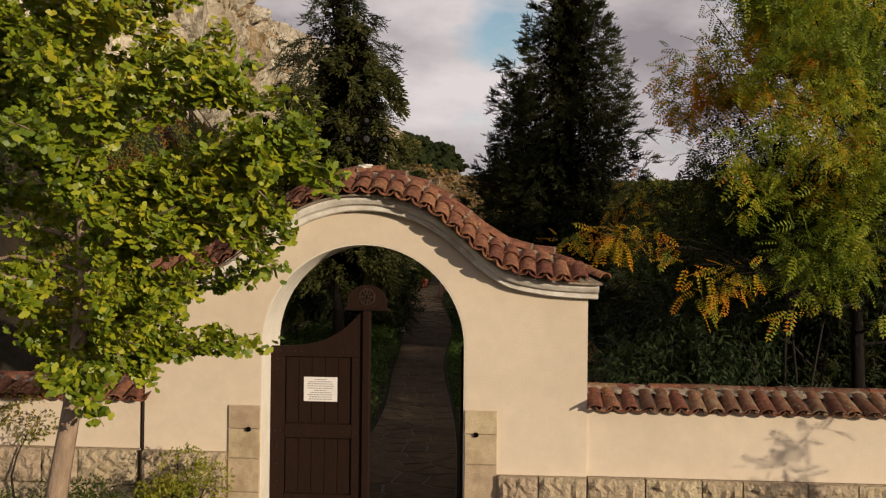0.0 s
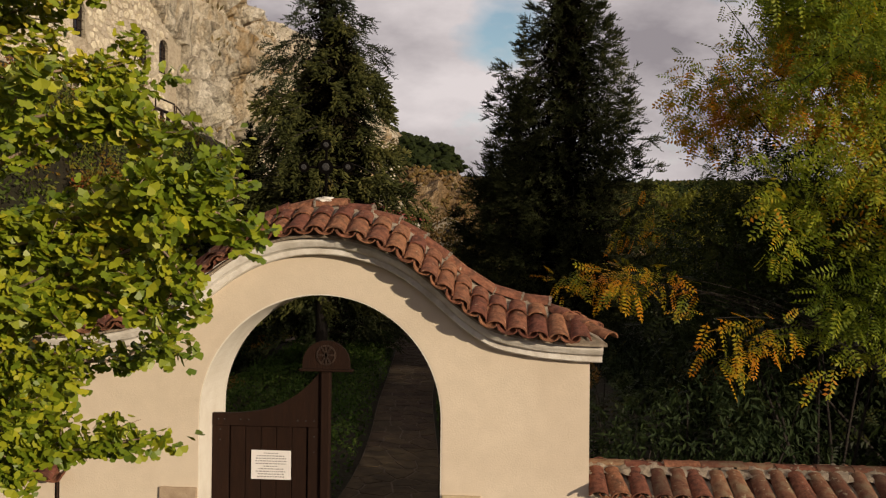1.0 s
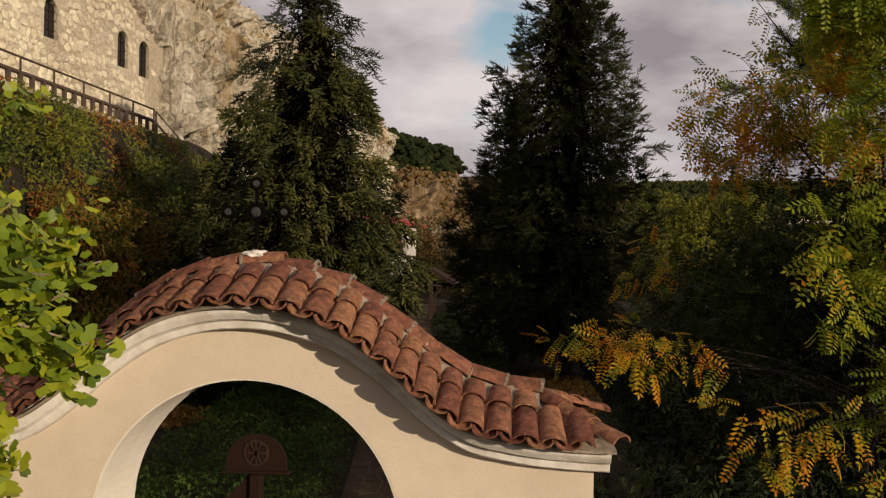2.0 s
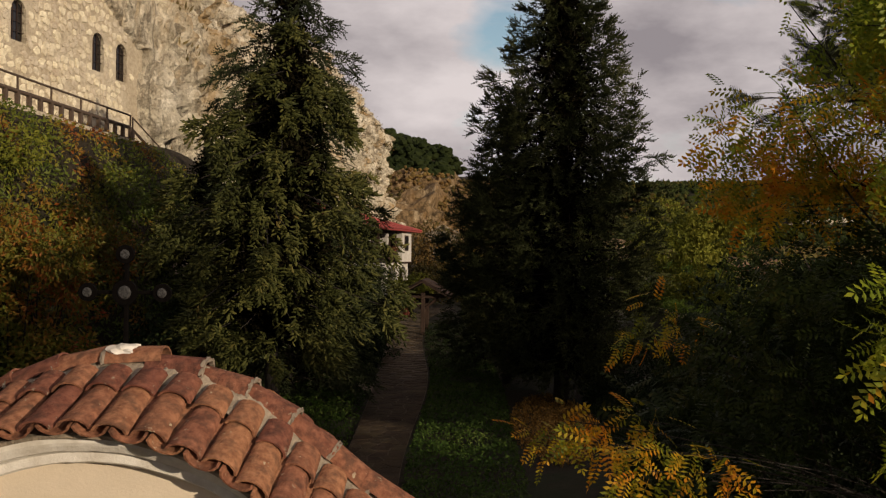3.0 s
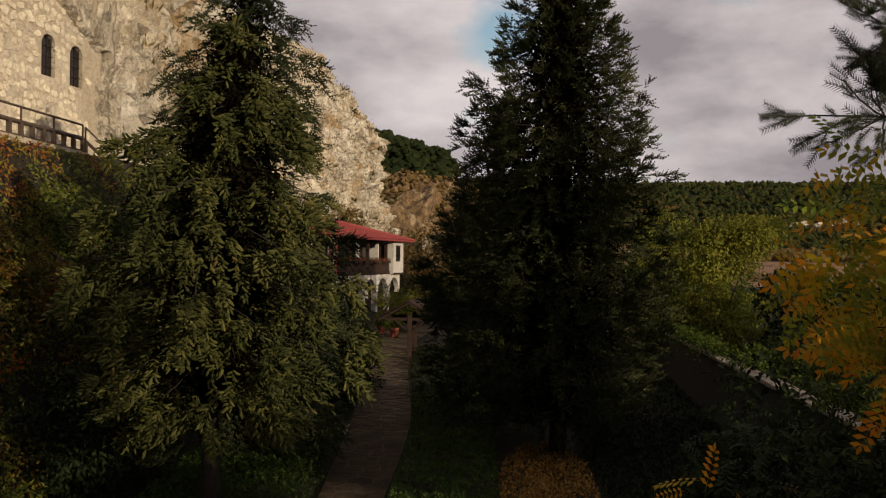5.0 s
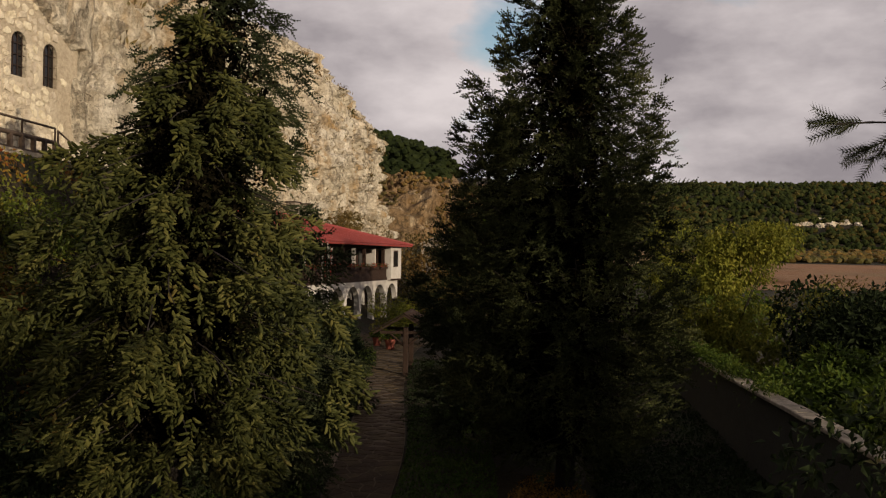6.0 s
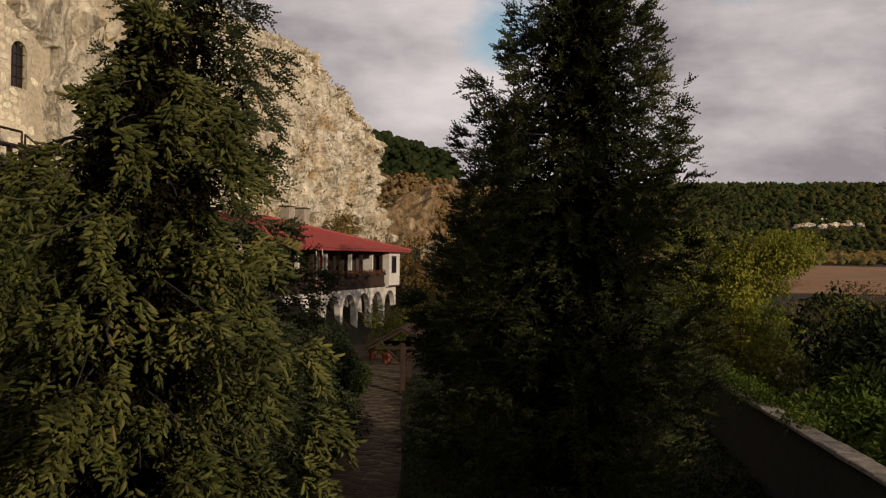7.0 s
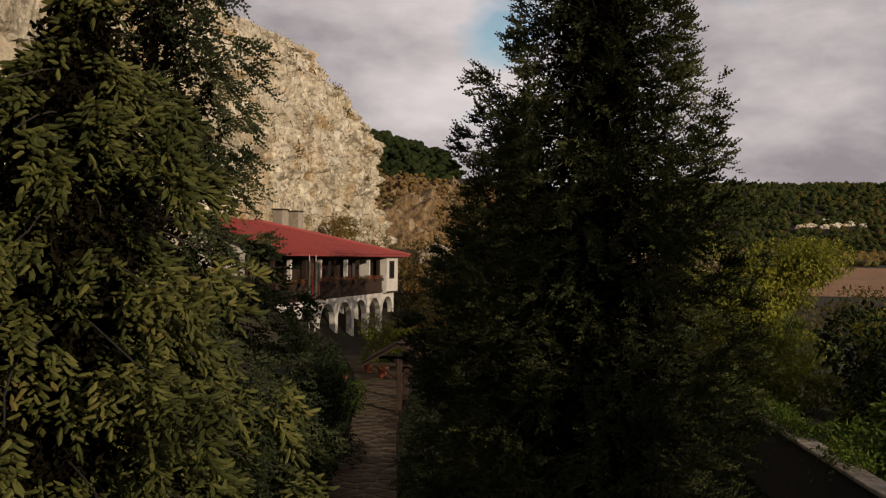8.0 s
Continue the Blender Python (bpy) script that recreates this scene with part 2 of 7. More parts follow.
SAND = surface("trodden_sand", (0.16, 0.115, 0.075), (0.27, 0.20, 0.135), 5, 0.95, 0.4, 30, (0.10, 0.07, 0.045), 1.0, 0.6)
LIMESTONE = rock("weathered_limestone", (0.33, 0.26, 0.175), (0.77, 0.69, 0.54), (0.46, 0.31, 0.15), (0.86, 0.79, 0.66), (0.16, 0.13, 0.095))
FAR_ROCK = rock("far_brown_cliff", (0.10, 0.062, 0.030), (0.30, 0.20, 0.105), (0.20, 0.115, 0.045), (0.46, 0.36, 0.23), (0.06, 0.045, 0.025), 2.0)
MASONRY = surface("pale_fieldstone", (0.46, 0.39, 0.28), (0.76, 0.68, 0.53), 4, 0.95, 0.8, 12, (0.44, 0.34, 0.22), 1.2, 0.5, vary=0.20)
MASONRY_BED = surface("rough_wall_mortar", (0.33, 0.27, 0.19), (0.52, 0.44, 0.32), 6, 0.95, 0.9, 9, (0.62, 0.55, 0.43), 0.35, 0.7)
RAIL_WOOD = surface("dark_rail_timber", (0.045, 0.028, 0.018), (0.10, 0.066, 0.044), 9, 0.8, 0.5, 30, stretch=(1, 3, 3))
HOUSE_WHITE = surface("whitewashed_wall", (0.40, 0.37, 0.33), (0.53, 0.50, 0.455), 3, 0.9, 0.2, 14, (0.40, 0.35, 0.29), 0.7, 0.5)
HOUSE_WOOD = surface("dark_stained_house_wood", (0.018, 0.010, 0.007), (0.045, 0.025, 0.016), 5, 0.7, 0.4, 20, stretch=(3, 3, 0.8))
ROOF_RED = surface("red_sheet_roof", (0.23, 0.033, 0.028), (0.29, 0.050, 0.040), 1.2, 0.6, 0.1, 10, (0.20, 0.042, 0.036), 0.4, 0.5)
GLASS_DARK = surface("dark_window_pane", (0.008, 0.008, 0.009), (0.016, 0.016, 0.018), 2, 0.12, 0.0, 10)
CHIMNEY = surface("rendered_chimney", (0.20, 0.165, 0.125), (0.32, 0.27, 0.21), 4, 0.95, 0.4, 14)
TERRACOTTA = surface("terracotta_pot", (0.17, 0.040, 0.024), (0.26, 0.065, 0.038), 8, 0.8, 0.2, 30)
FIELD = surface("ploughed_field", (0.19, 0.088, 0.036), (0.30, 0.150, 0.064), 0.12, 0.95, 0.5, 0.6, (0.17, 0.115, 0.05), 0.03, 0.7)
CAPSTONE = surface("pale_wall_capping", (0.20, 0.165, 0.125), (0.40, 0.34, 0.265), 5, 0.95, 0.7, 18, (0.12, 0.105, 0.07), 1.6, 0.7)
# wall tone far below its capping: the face's shade is put into the colour
SHADED_GREY_WALL = surface("shaded_grey_wall", (0.016, 0.015, 0.010), (0.034, 0.030, 0.021), 4, 0.95, 0.5, 18, (0.03, 0.03, 0.018), 1.2, 0.7)

GINKGO_LEAF = leafy("ginkgo_leaf", [(0.0, (0.060, 0.110, 0.008)), (0.45, (0.170, 0.225, 0.014)), (0.8, (0.35, 0.36, 0.022)), (1.0, (0.52, 0.41, 0.03))], 0.20, 0.42, 0.35, 0.9, 0.35)
LOCUST_LEAF = leafy("locust_leaflet", [(0.0, (0.080, 0.140, 0.014)), (0.50, (0.22, 0.270, 0.022)), (0.74, (0.36, 0.36, 0.026)), (0.86, (0.50, 0.31, 0.018)), (0.97, (0.48, 0.17, 0.012))], 0.45, 0.5, 0.6, 1.0)
# next three leaf tones are near black: thicket shade is put into the colour
SHADED_SUCKER_LEAF = leafy("shaded_sucker_leaflet", [(0.0, (0.008, 0.015, 0.003)), (0.65, (0.020, 0.030, 0.005)), (0.9, (0.045, 0.040, 0.007)), (1.0, (0.13, 0.055, 0.008))], 0.2, 0.55, 0.7, 0.9)
SHADED_LOCUST_LEAF = leafy("shaded_locust_leaflet", [(0.0, (0.010, 0.018, 0.003)), (0.7, (0.026, 0.036, 0.006)), (1.0, (0.060, 0.055, 0.010))], 0.2, 0.6, 0.6, 0.9, 0.1)
SHADED_LAUREL_LEAF = leafy("shaded_laurel_leaf", [(0.0, (0.007, 0.012, 0.004)), (1.0, (0.022, 0.032, 0.010))], 0.08, 0.7, 0.0, 1, 0.08)
# lighter copy of the laurel leaf, with sunlight put into its colour
LIT_LAUREL_LEAF = leafy("lit_laurel_leaf", [(0.0, (0.014, 0.027, 0.010)), (1.0, (0.036, 0.052, 0.016))], 0.12, 0.6, 0.3, 2.0, 0.12)
# darker copy of the spruce needle, with shade put into its colour
SHADED_SPRUCE_NEEDLE = leafy("shaded_spruce_needle", [(0.0, (0.005, 0.008, 0.003)), (0.6, (0.018, 0.023, 0.007)), (1.0, (0.062, 0.062, 0.018))], 0.06, 0.7, 0.6, 0.7, 0.05)
SHADE_NEEDLE = leafy("shade_core_twig", [(0.0, (0.004, 0.004, 0.002)), (1.0, (0.011, 0.009, 0.005))], 0.0, 0.9, 0.0, 1, 0.0)
SPRUCE_NEEDLE = leafy("spruce_needle", [(0.0, (0.014, 0.018, 0.005)), (0.5, (0.050, 0.055, 0.015)), (0.88, (0.112, 0.108, 0.030)), (1.0, (0.150, 0.110, 0.034))], 0.08, 0.6, 0.45, 0.7, 0.1)
DARK_NEEDLE = leafy("dark_spruce_needle", [(0.0, (0.014, 0.020, 0.009)), (0.6, (0.046, 0.056, 0.024)), (1.0, (0.100, 0.108, 0.048))], 0.06, 0.65, 0.5, 0.6, 0.08)
DUSK_NEEDLE = leafy("olive_dark_spruce_needle", [(0.0, (0.008, 0.011, 0.004)), (0.55, (0.038, 0.045, 0.016)), (1.0, (0.115, 0.118, 0.042))], 0.06, 0.65, 0.5, 0.6, 0.08)
PINE_NEEDLE = leafy("pine_needle", [(0.0, (0.022, 0.030, 0.012)), (1.0, (0.06, 0.066, 0.03))], 0.1, 0.6)
HEDGE_LEAF = leafy("groundcover_leaf", [(0.0, (0.020, 0.048, 0.008)), (0.7, (0.055, 0.090, 0.016)), (1.0, (0.12, 0.15, 0.036))], 0.2, 0.6, 0.35, 0.6, 0.1)
VINE_LEAF = leafy("creeper_leaf", [(0.0, (0.035, 0.060, 0.010)), (0.45, (0.090, 0.115, 0.016)), (0.62, (0.17, 0.16, 0.020)), (0.78, (0.22, 0.11, 0.018)), (1.0, (0.24, 0.045, 0.018))], 0.25, 0.55, 0.75, 0.40)
WILLOW_LEAF = leafy("willow_leaf", [(0.0, (0.080, 0.100, 0.016)), (0.6, (0.18, 0.185, 0.026)), (1.0, (0.30, 0.27, 0.045))], 0.3, 0.6, 0.5, 0.3, 0.1)
YELLOW_LEAF = leafy("yellow_shrub_leaf", [(0.0, (0.12, 0.15, 0.015)), (0.6, (0.25, 0.25, 0.025)), (1.0, (0.38, 0.33, 0.04))], 0.3, 0.5, 0.4, 2.0)
BUSH_LEAF = leafy("bush_leaf", [(0.0, (0.024, 0.045, 0.007)), (0.7, (0.062, 0.092, 0.012)), (1.0, (0.13, 0.145, 0.022))], 0.25, 0.6, 0.4, 0.5, 0.1)
FAR_PINE = leafy("far_pine_needle", [(0.0, (0.008, 0.013, 0.004)), (1.0, (0.026, 0.034, 0.010))], 0.0, 0.8, 0.4, 0.05, 0.05)
FOREST_LEAF = leafy("far_forest_leaf", [(0.0, (0.016, 0.025, 0.007)), (0.55, (0.034, 0.042, 0.011)), (0.8, (0.066, 0.054, 0.014)), (1.0, (0.11, 0.058, 0.016))], 0.05, 0.8, 0.35, 0.02, 0.05)
FALLEN_LEAF = leafy("fallen_leaf", [(0.0, (0.14, 0.080, 0.022)), (0.6, (0.27, 0.14, 0.028)), (1.0, (0.38, 0.21, 0.045))], 0.0, 0.8)
DRY_GRASS = leafy("dry_slope_grass", [(0.0, (0.085, 0.072, 0.026)), (0.6, (0.17, 0.125, 0.050)), (1.0, (0.24, 0.165, 0.070))], 0.1, 0.8, 0.5, 0.1)
FLOWER_RED = leafy("red_flower", [(0.0, (0.03, 0.05, 0.012)), (0.62, (0.06, 0.08, 0.02)), (0.66, (0.30, 0.03, 0.025)), (1.0, (0.40, 0.07, 0.05))], 0.2, 0.6)
RUST_LEAF = leafy("rust_scrub_leaf", [(0.0, (0.036, 0.044, 0.011)), (0.4, (0.080, 0.068, 0.015)), (0.75, (0.15, 0.085, 0.018)), (1.0, (0.18, 0.14, 0.024))], 0.1, 0.7, 0.6, 0.03)
SCRUB_LEAF = leafy("brown_scrub_leaf", [(0.0, (0.035, 0.040, 0.012)), (0.45, (0.085, 0.062, 0.018)), (0.8, (0.15, 0.085, 0.026)), (1.0, (0.17, 0.12, 0.035))], 0.1, 0.8, 0.6, 0.08)
DRY_BUSH = leafy("dry_ochre_leaf", [(0.0, (0.060, 0.052, 0.018)), (0.5, (0.150, 0.105, 0.036)), (1.0, (0.26, 0.165, 0.060))], 0.15, 0.7, 0.6, 0.5, 0.05)
RED_CREEPER = leafy("red_creeper_leaf", [(0.0, (0.06, 0.075, 0.012)), (0.45, (0.13, 0.12, 0.018)), (0.65, (0.22, 0.10, 0.015)), (1.0, (0.27, 0.035, 0.018))], 0.25, 0.55, 0.55, 0.6)
ORANGE_LEAF = leafy("orange_locust_leaflet", [(0.0, (0.09, 0.13, 0.014)), (0.34, (0.22, 0.22, 0.016)), (0.50, (0.46, 0.32, 0.018)), (0.70, (0.58, 0.27, 0.014)), (0.95, (0.60, 0.19, 0.012))], 0.5, 0.5, 0.75, 3.0)
IRON.node_tree.nodes["Principled BSDF"].inputs["Specular IOR Level"].default_value = 0.05
for _m in (DOOR_WOOD, HOUSE_WOOD, PATH_STONE, EARTH, TILE, OLD_TILE):
    _m.node_tree.nodes["Principled BSDF"].inputs["Specular IOR Level"].default_value = 0.2


# ---- mesh tools ----
def mesh_np(name, verts, faces, material, smooth=False):
    """A mesh from arrays of corners and of faces that all have the same number of corners."""
    me = bpy.data.meshes.new(name)
    k = faces.shape[1]
    me.vertices.add(len(verts))
    me.vertices.foreach_set("co", np.ascontiguousarray(verts, dtype=np.float32).ravel())
    me.loops.add(faces.size)
    me.loops.foreach_set("vertex_index", np.ascontiguousarray(faces, dtype=np.int32).ravel())
    me.polygons.add(len(faces))
    me.polygons.foreach_set("loop_start", np.arange(0, faces.size, k, dtype=np.int32))
    me.polygons.foreach_set("use_smooth", np.full(len(faces), smooth))
    me.update(calc_edges=True)
    me.materials.append(material)
    return me


def unit(v):
    return v / np.maximum(np.linalg.norm(v, axis=-1, keepdims=True), 1e-9)


def frames_along(direction, up):
    """Turns for a template whose length runs along y and whose face looks along z."""
    y = unit(direction)
    x = unit(np.cross(y, up))
    z = np.cross(x, y)
    return np.stack([x, y, z], axis=-1)


def strewn(name, template, loc, turn, size, material):
    """One mesh of many copies of a small template (corners, faces) at places, turns and sizes."""
    tv, tf = template
    n = len(loc)
    v = np.einsum("nij,pj->npi", turn, tv) * np.asarray(size).reshape(n, 1, -1) + loc[:, None, :]
    f = tf[None, :, :] + (np.arange(n) * len(tv))[:, None, None]
    return mesh_np(name, v.reshape(-1, 3), f.reshape(-1, tf.shape[1]), material)


def where(ob):
    """The pose of an object in the world, from its own and its parents'."""
    return (where(ob.parent) @ ob.matrix_parent_inverse if ob.parent else Matrix.Identity(4)) @ ob.matrix_basis


def under(ob, parent):
    """Makes ob a part of parent; ob keeps its place in the world."""
    ob.parent = parent
    ob.matrix_parent_inverse = where(parent).inverted()
    return ob


def piece(name, me, parent, m):
    """One of many like pieces, that shares its mesh with the others."""
    ob = new(name, me)
    ob.matrix_basis = m
    return under(ob, parent)


def part(name, bm, material, parent, label=""):
    """Links a bmesh, or a ready mesh, as one mesh object under a thing or a part."""
    if isinstance(bm, bpy.types.Mesh):
        me = bm
    else:
        bm.normal_update()
        me = bpy.data.meshes.new(name)
        bm.to_mesh(me)
        bm.free()
        me.materials.append(material)
    ob = new(name, me)
    under(ob, parent)
    if label:
        ob["label"] = label
    return ob


def thing(name, at, label, category, group="", kind="", rz=0.0):
    """An Empty at the base of a thing, that carries its parts."""
    ob = new(name)
    ob.empty_display_size = 0.2
    ob.matrix_basis = pose(*at, 0, 0, rz)
    return tagged(ob, label, category, group, kind)


def box(bm, x0, x1, y0, y1, z0, z1, bevel=0.0, m=None):
    """Adds a box between two corners, with bevelled edges."""
    made = bmesh.ops.create_cube(bm, size=1, matrix=(m or Matrix.Identity(4)) @ Matrix.LocRotScale(((x0 + x1) / 2, (y0 + y1) / 2, (z0 + z1) / 2), None, (x1 - x0, y1 - y0, z1 - z0)))
    if bevel:
        edges = list({e for v in made["verts"] for e in v.link_edges})
        bmesh.ops.bevel(bm, geom=edges, offset=bevel, segments=1, affect="EDGES")
    return bm


def boxed(*dims, bevel=0.0, m=None):
    return box(bmesh.new(), *dims, bevel=bevel, m=m)


def prism(bm, outline, axis_from, axis_to, axis="y"):
    """Adds a solid: an outline of (a, b) pairs pushed from one value to another along an axis."""
    def spot(a, b, c):
        return {"y": (a, c, b), "z": (a, b, c), "x": (c, a, b)}[axis]
    front = [bm.verts.new(spot(a, b, axis_from)) for a, b in outline]
    back = [bm.verts.new(spot(a, b, axis_to)) for a, b in outline]
    n = len(outline)
    bm.faces.new(front)
    bm.faces.new(back[::-1])
    for i in range(n):
        j = (i + 1) % n
        bm.faces.new((front[j], front[i], back[i], back[j]))
    bmesh.ops.recalc_face_normals(bm, faces=bm.faces[:])
    return bm


def tube_arrays(points, radii, sides=7):
    """Corners and quads of a tapered tube along points."""
    p = np.asarray(points, float)
    t = unit(np.gradient(p, axis=0))
    ref = np.where(np.abs(t[:, 2:3]) > 0.9, np.array([[1.0, 0, 0]]), np.array([[0, 0, 1.0]]))
    a = unit(np.cross(t, ref))
    b = np.cross(t, a)
    ang = np.arange(sides) * 2 * np.pi / sides
    ring = a[:, None, :] * np.cos(ang)[None, :, None] + b[:, None, :] * np.sin(ang)[None, :, None]
    v = (p[:, None, :] + ring * np.asarray(radii, float)[:, None, None]).reshape(-1, 3)
    i = np.arange(len(p) - 1)[:, None] * sides
    j = np.arange(sides)[None, :]
    k = (j + 1) % sides
    f = np.stack([i + j, i + k, i + sides + k, i + sides + j], -1).reshape(-1, 4)
    return v, f


def tubes(name, runs, material, sides=7):
    """One mesh of many tapered tubes: runs of (points, radii)."""
    vs, fs, base = [], [], 0
    for points, radii in runs:
        v, f = tube_arrays(points, radii, sides)
        vs.append(v), fs.append(f + base)
        base += len(v)
    return mesh_np(name, np.concatenate(vs), np.concatenate(fs), material, True)


def curve_through(knots):
    """A smooth function through (x, y) knots."""
    xs, ys = np.array([k[0] for k in knots], float), np.array([k[1] for k in knots], float)
    slope = np.gradient(ys, xs)
    def f(x):
        x = min(max(x, xs[0]), xs[-1])
        i = int(min(np.searchsorted(xs, x, "right") - 1, len(xs) - 2))
        h = xs[i + 1] - xs[i]
        s = (x - xs[i]) / h
        return float(ys[i] * (1 + 2 * s) * (1 - s) ** 2 + slope[i] * h * s * (1 - s) ** 2 + ys[i + 1] * s * s * (3 - 2 * s) + slope[i + 1] * h * s * s * (s - 1))
    return f


def fbm(p, octaves=4):
    return noise.fractal(Vector(p), 1.0, 2.0, octaves)


def smooth(a, b, x):
    s = np.clip((x - a) / (b - a), 0, 1)
    return s * s * (3 - 2 * s)


# ---- ground ----
def ground_z(x, y):
    x, y = np.asarray(x, float), np.asarray(y, float)
    z = 1.1 * smooth(34, 60, y) - 0.6 * smooth(9, 22, x) * smooth(12, 30, y)
    bank = smooth(-9.0, -14.0, x) * smooth(12, 22, y)
    z = z + bank * (8.8 - 4.8 * smooth(41, 62, y) + 2.5 * smooth(75, 120, y))
    z = z + 6.0 * smooth(150, 400, y)
    z = z + 48 * smooth(430, 640, y + 0.10 * x) * smooth(-260, -60, x)
    return z


def ground_sheet():
    xs = np.concatenate([np.linspace(-900, -60, 22)[:-1], np.linspace(-60, -20, 14)[:-1], np.linspace(-20, 20, 90)[:-1], np.linspace(20, 70, 16)[:-1], np.linspace(70, 1500, 40)])
    ys = np.concatenate([np.linspace(-300, -10, 14)[:-1], np.linspace(-10, 70, 130)[:-1], np.linspace(70, 150, 24)[:-1], np.linspace(150, 1600, 60)])
    gx, gy = np.meshgrid(xs, ys, indexing="ij")
    gz = ground_z(gx, gy)
    rough = np.array([fbm((a * 0.7, b * 0.7, 0)) for a, b in zip(gx.ravel(), gy.ravel())]).reshape(gx.shape)
    gz = gz + rough * 0.03
    a, b = gx.shape
    i = np.arange(a - 1)[:, None] * b + np.arange(b - 1)[None, :]
    f = np.stack([i, i + b, i + b + 1, i + 1], -1).reshape(-1, 4)
    ob = new("ground", mesh_np("ground", np.stack([gx, gy, gz], -1).reshape(-1, 3), f, EARTH, True))
    tagged(ob, "dark garden earth with sparse grass, open to the valley", "ground", kind="structure")


ground_sheet()

# ---- gateway ----
GX, GF, GB, GR = -1.6, 9.78, 10.54, 10.16     # middle of the arch, front face, back face, ridge line
HALF, ARCH_R, SPRING = 2.47, 1.137, 2.0
cornice_curve = curve_through([(0, 3.51), (0.18, 3.50), (0.36, 3.465), (0.68, 3.35), (0.99, 3.14), (1.30, 2.875), (1.54, 2.715), (1.91, 2.62), (2.3, 2.58), (2.7, 2.57)])


def gate_z(x):
    return cornice_curve(abs(x - GX))


gateway = thing("gateway", (GX, GR, 0), "cream plastered gateway with round arch and curved tiled roof", "gateway")


def gate_wall():
    out = [(GX - HALF, -0.3)]
    out += [(x, gate_z(x) + 0.17) for x in np.linspace(GX - HALF, GX + HALF, 61)]
    out += [(GX + HALF, -0.3), (GX + ARCH_R, -0.3)]
    out += [(GX + ARCH_R * math.cos(a), SPRING + ARCH_R * math.sin(a)) for a in np.linspace(0, math.pi, 41)]
    out += [(GX - ARCH_R, -0.3)]
    part("wall", prism(bmesh.new(), out, GF, GB), PLASTER, gateway)
    ring = [(GX + ARCH_R, -0.05)] + [(GX + ARCH_R * math.cos(a), SPRING + ARCH_R * math.sin(a)) for a in np.linspace(0, math.pi, 41)] + [(GX - ARCH_R, -0.05)]
    t = 0.012
    ring += [(GX - ARCH_R + t, -0.05)] + [(GX + (ARCH_R - t) * math.cos(a), SPRING + (ARCH_R - t) * math.sin(a)) for a in np.linspace(math.pi, 0, 41)] + [(GX + ARCH_R - t, -0.05)]
    part("reveal", prism(bmesh.new(), ring, GF + 0.004, GB - 0.004), REVEAL, gateway, "white painted arch reveal")


def cornice(front):
    """The moulded cornice along one face of the gateway."""
    prof = [(0.004, -0.01), (0.085, -0.01), (0.10, 0.0), (0.10, 0.045), (0.115, 0.055), (0.150, 0.065), (0.172, 0.095), (0.18, 0.11), (0.18, 0.165), (0.004, 0.175)]
    bm = bmesh.new()
    rows = []
    for x in np.linspace(GX - HALF - 0.10, GX + HALF + 0.10, 90):
        tangent = (gate_z(x + 0.01) - gate_z(x - 0.01)) / 0.02
        length = math.hypot(1, tangent)
        row = []
        for d, up in prof:
            y = GF - d if front else GB + d
            row.append(bm.verts.new((x - tangent / length * up, y, gate_z(x) + up / length + random.uniform(-0.002, 0.002))))
        rows.append(row)
    for a, b in zip(rows, rows[1:]):
        for i in range(len(prof)):
            j = (i + 1) % len(prof)
            bm.faces.new((a[i], a[j], b[j], b[i]))
    bm.faces.new(rows[0]), bm.faces.new(rows[-1][::-1])
    bmesh.ops.recalc_face_normals(bm, faces=bm.faces[:])
    part("cornice", bm, WHITE_TRIM, gateway, "white moulded cornice with worn paint")


def cornice_return(side):
    x = GX + side * HALF
    bm = bmesh.new()
    z = gate_z(x)
    a, b = sorted((x + side * 0.003, x + side * 0.10))
    box(bm, a, b, GF + 0.002, GB - 0.002, z, z + 0.05)
    a, b = sorted((x + side * 0.003, x + side * 0.099))
    box(bm, a, b, GF + 0.002, GB - 0.002, z + 0.052, z + 0.165)
    part("cornice", bm, WHITE_TRIM, gateway)


EAVE_OUT, EAVE_UP, RIDGE_UP = 0.30, 0.195, 0.455
RIDGE_HALF, EAVE_HALF = 2.10, 2.60


def roof_bed():
    """The mortar bed under the tiles: two slopes that follow the curve, hipped at both ends."""
    bm = bmesh.new()
    rows = []
    for x in np.linspace(GX - EAVE_HALF, GX + EAVE_HALF, 70):
        u = abs(x - GX)
        f = 1.0 if u < RIDGE_HALF else max(0.02, (EAVE_HALF - u) / (EAVE_HALF - RIDGE_HALF))
        e, r = gate_z(x) + EAVE_UP - 0.03, gate_z(x) + EAVE_UP - 0.03 + (RIDGE_UP - EAVE_UP) * f
        yf, yb = GF - EAVE_OUT + 0.06, GB + EAVE_OUT - 0.06
        mid_f, mid_b = yf + (GR - yf) * f, yb + (GR - yb) * f
        rows.append([bm.verts.new(p) for p in ((x, yf, e), (x, mid_f, r), (x, mid_b, r), (x, yb, e), (x, yb, e - 0.02), (x, yf, e - 0.02))])
    for a, b in zip(rows, rows[1:]):
        for i in range(6):
            j = (i + 1) % 6
            bm.faces.new((a[i], a[j], b[j], b[i]))
    bm.faces.new(rows[0]), bm.faces.new(rows[-1][::-1])
    bmesh.ops.recalc_face_normals(bm, faces=bm.faces[:])
    return part("roof", bm, MORTAR, gateway, "curved roof of clay barrel tiles bedded in mortar")


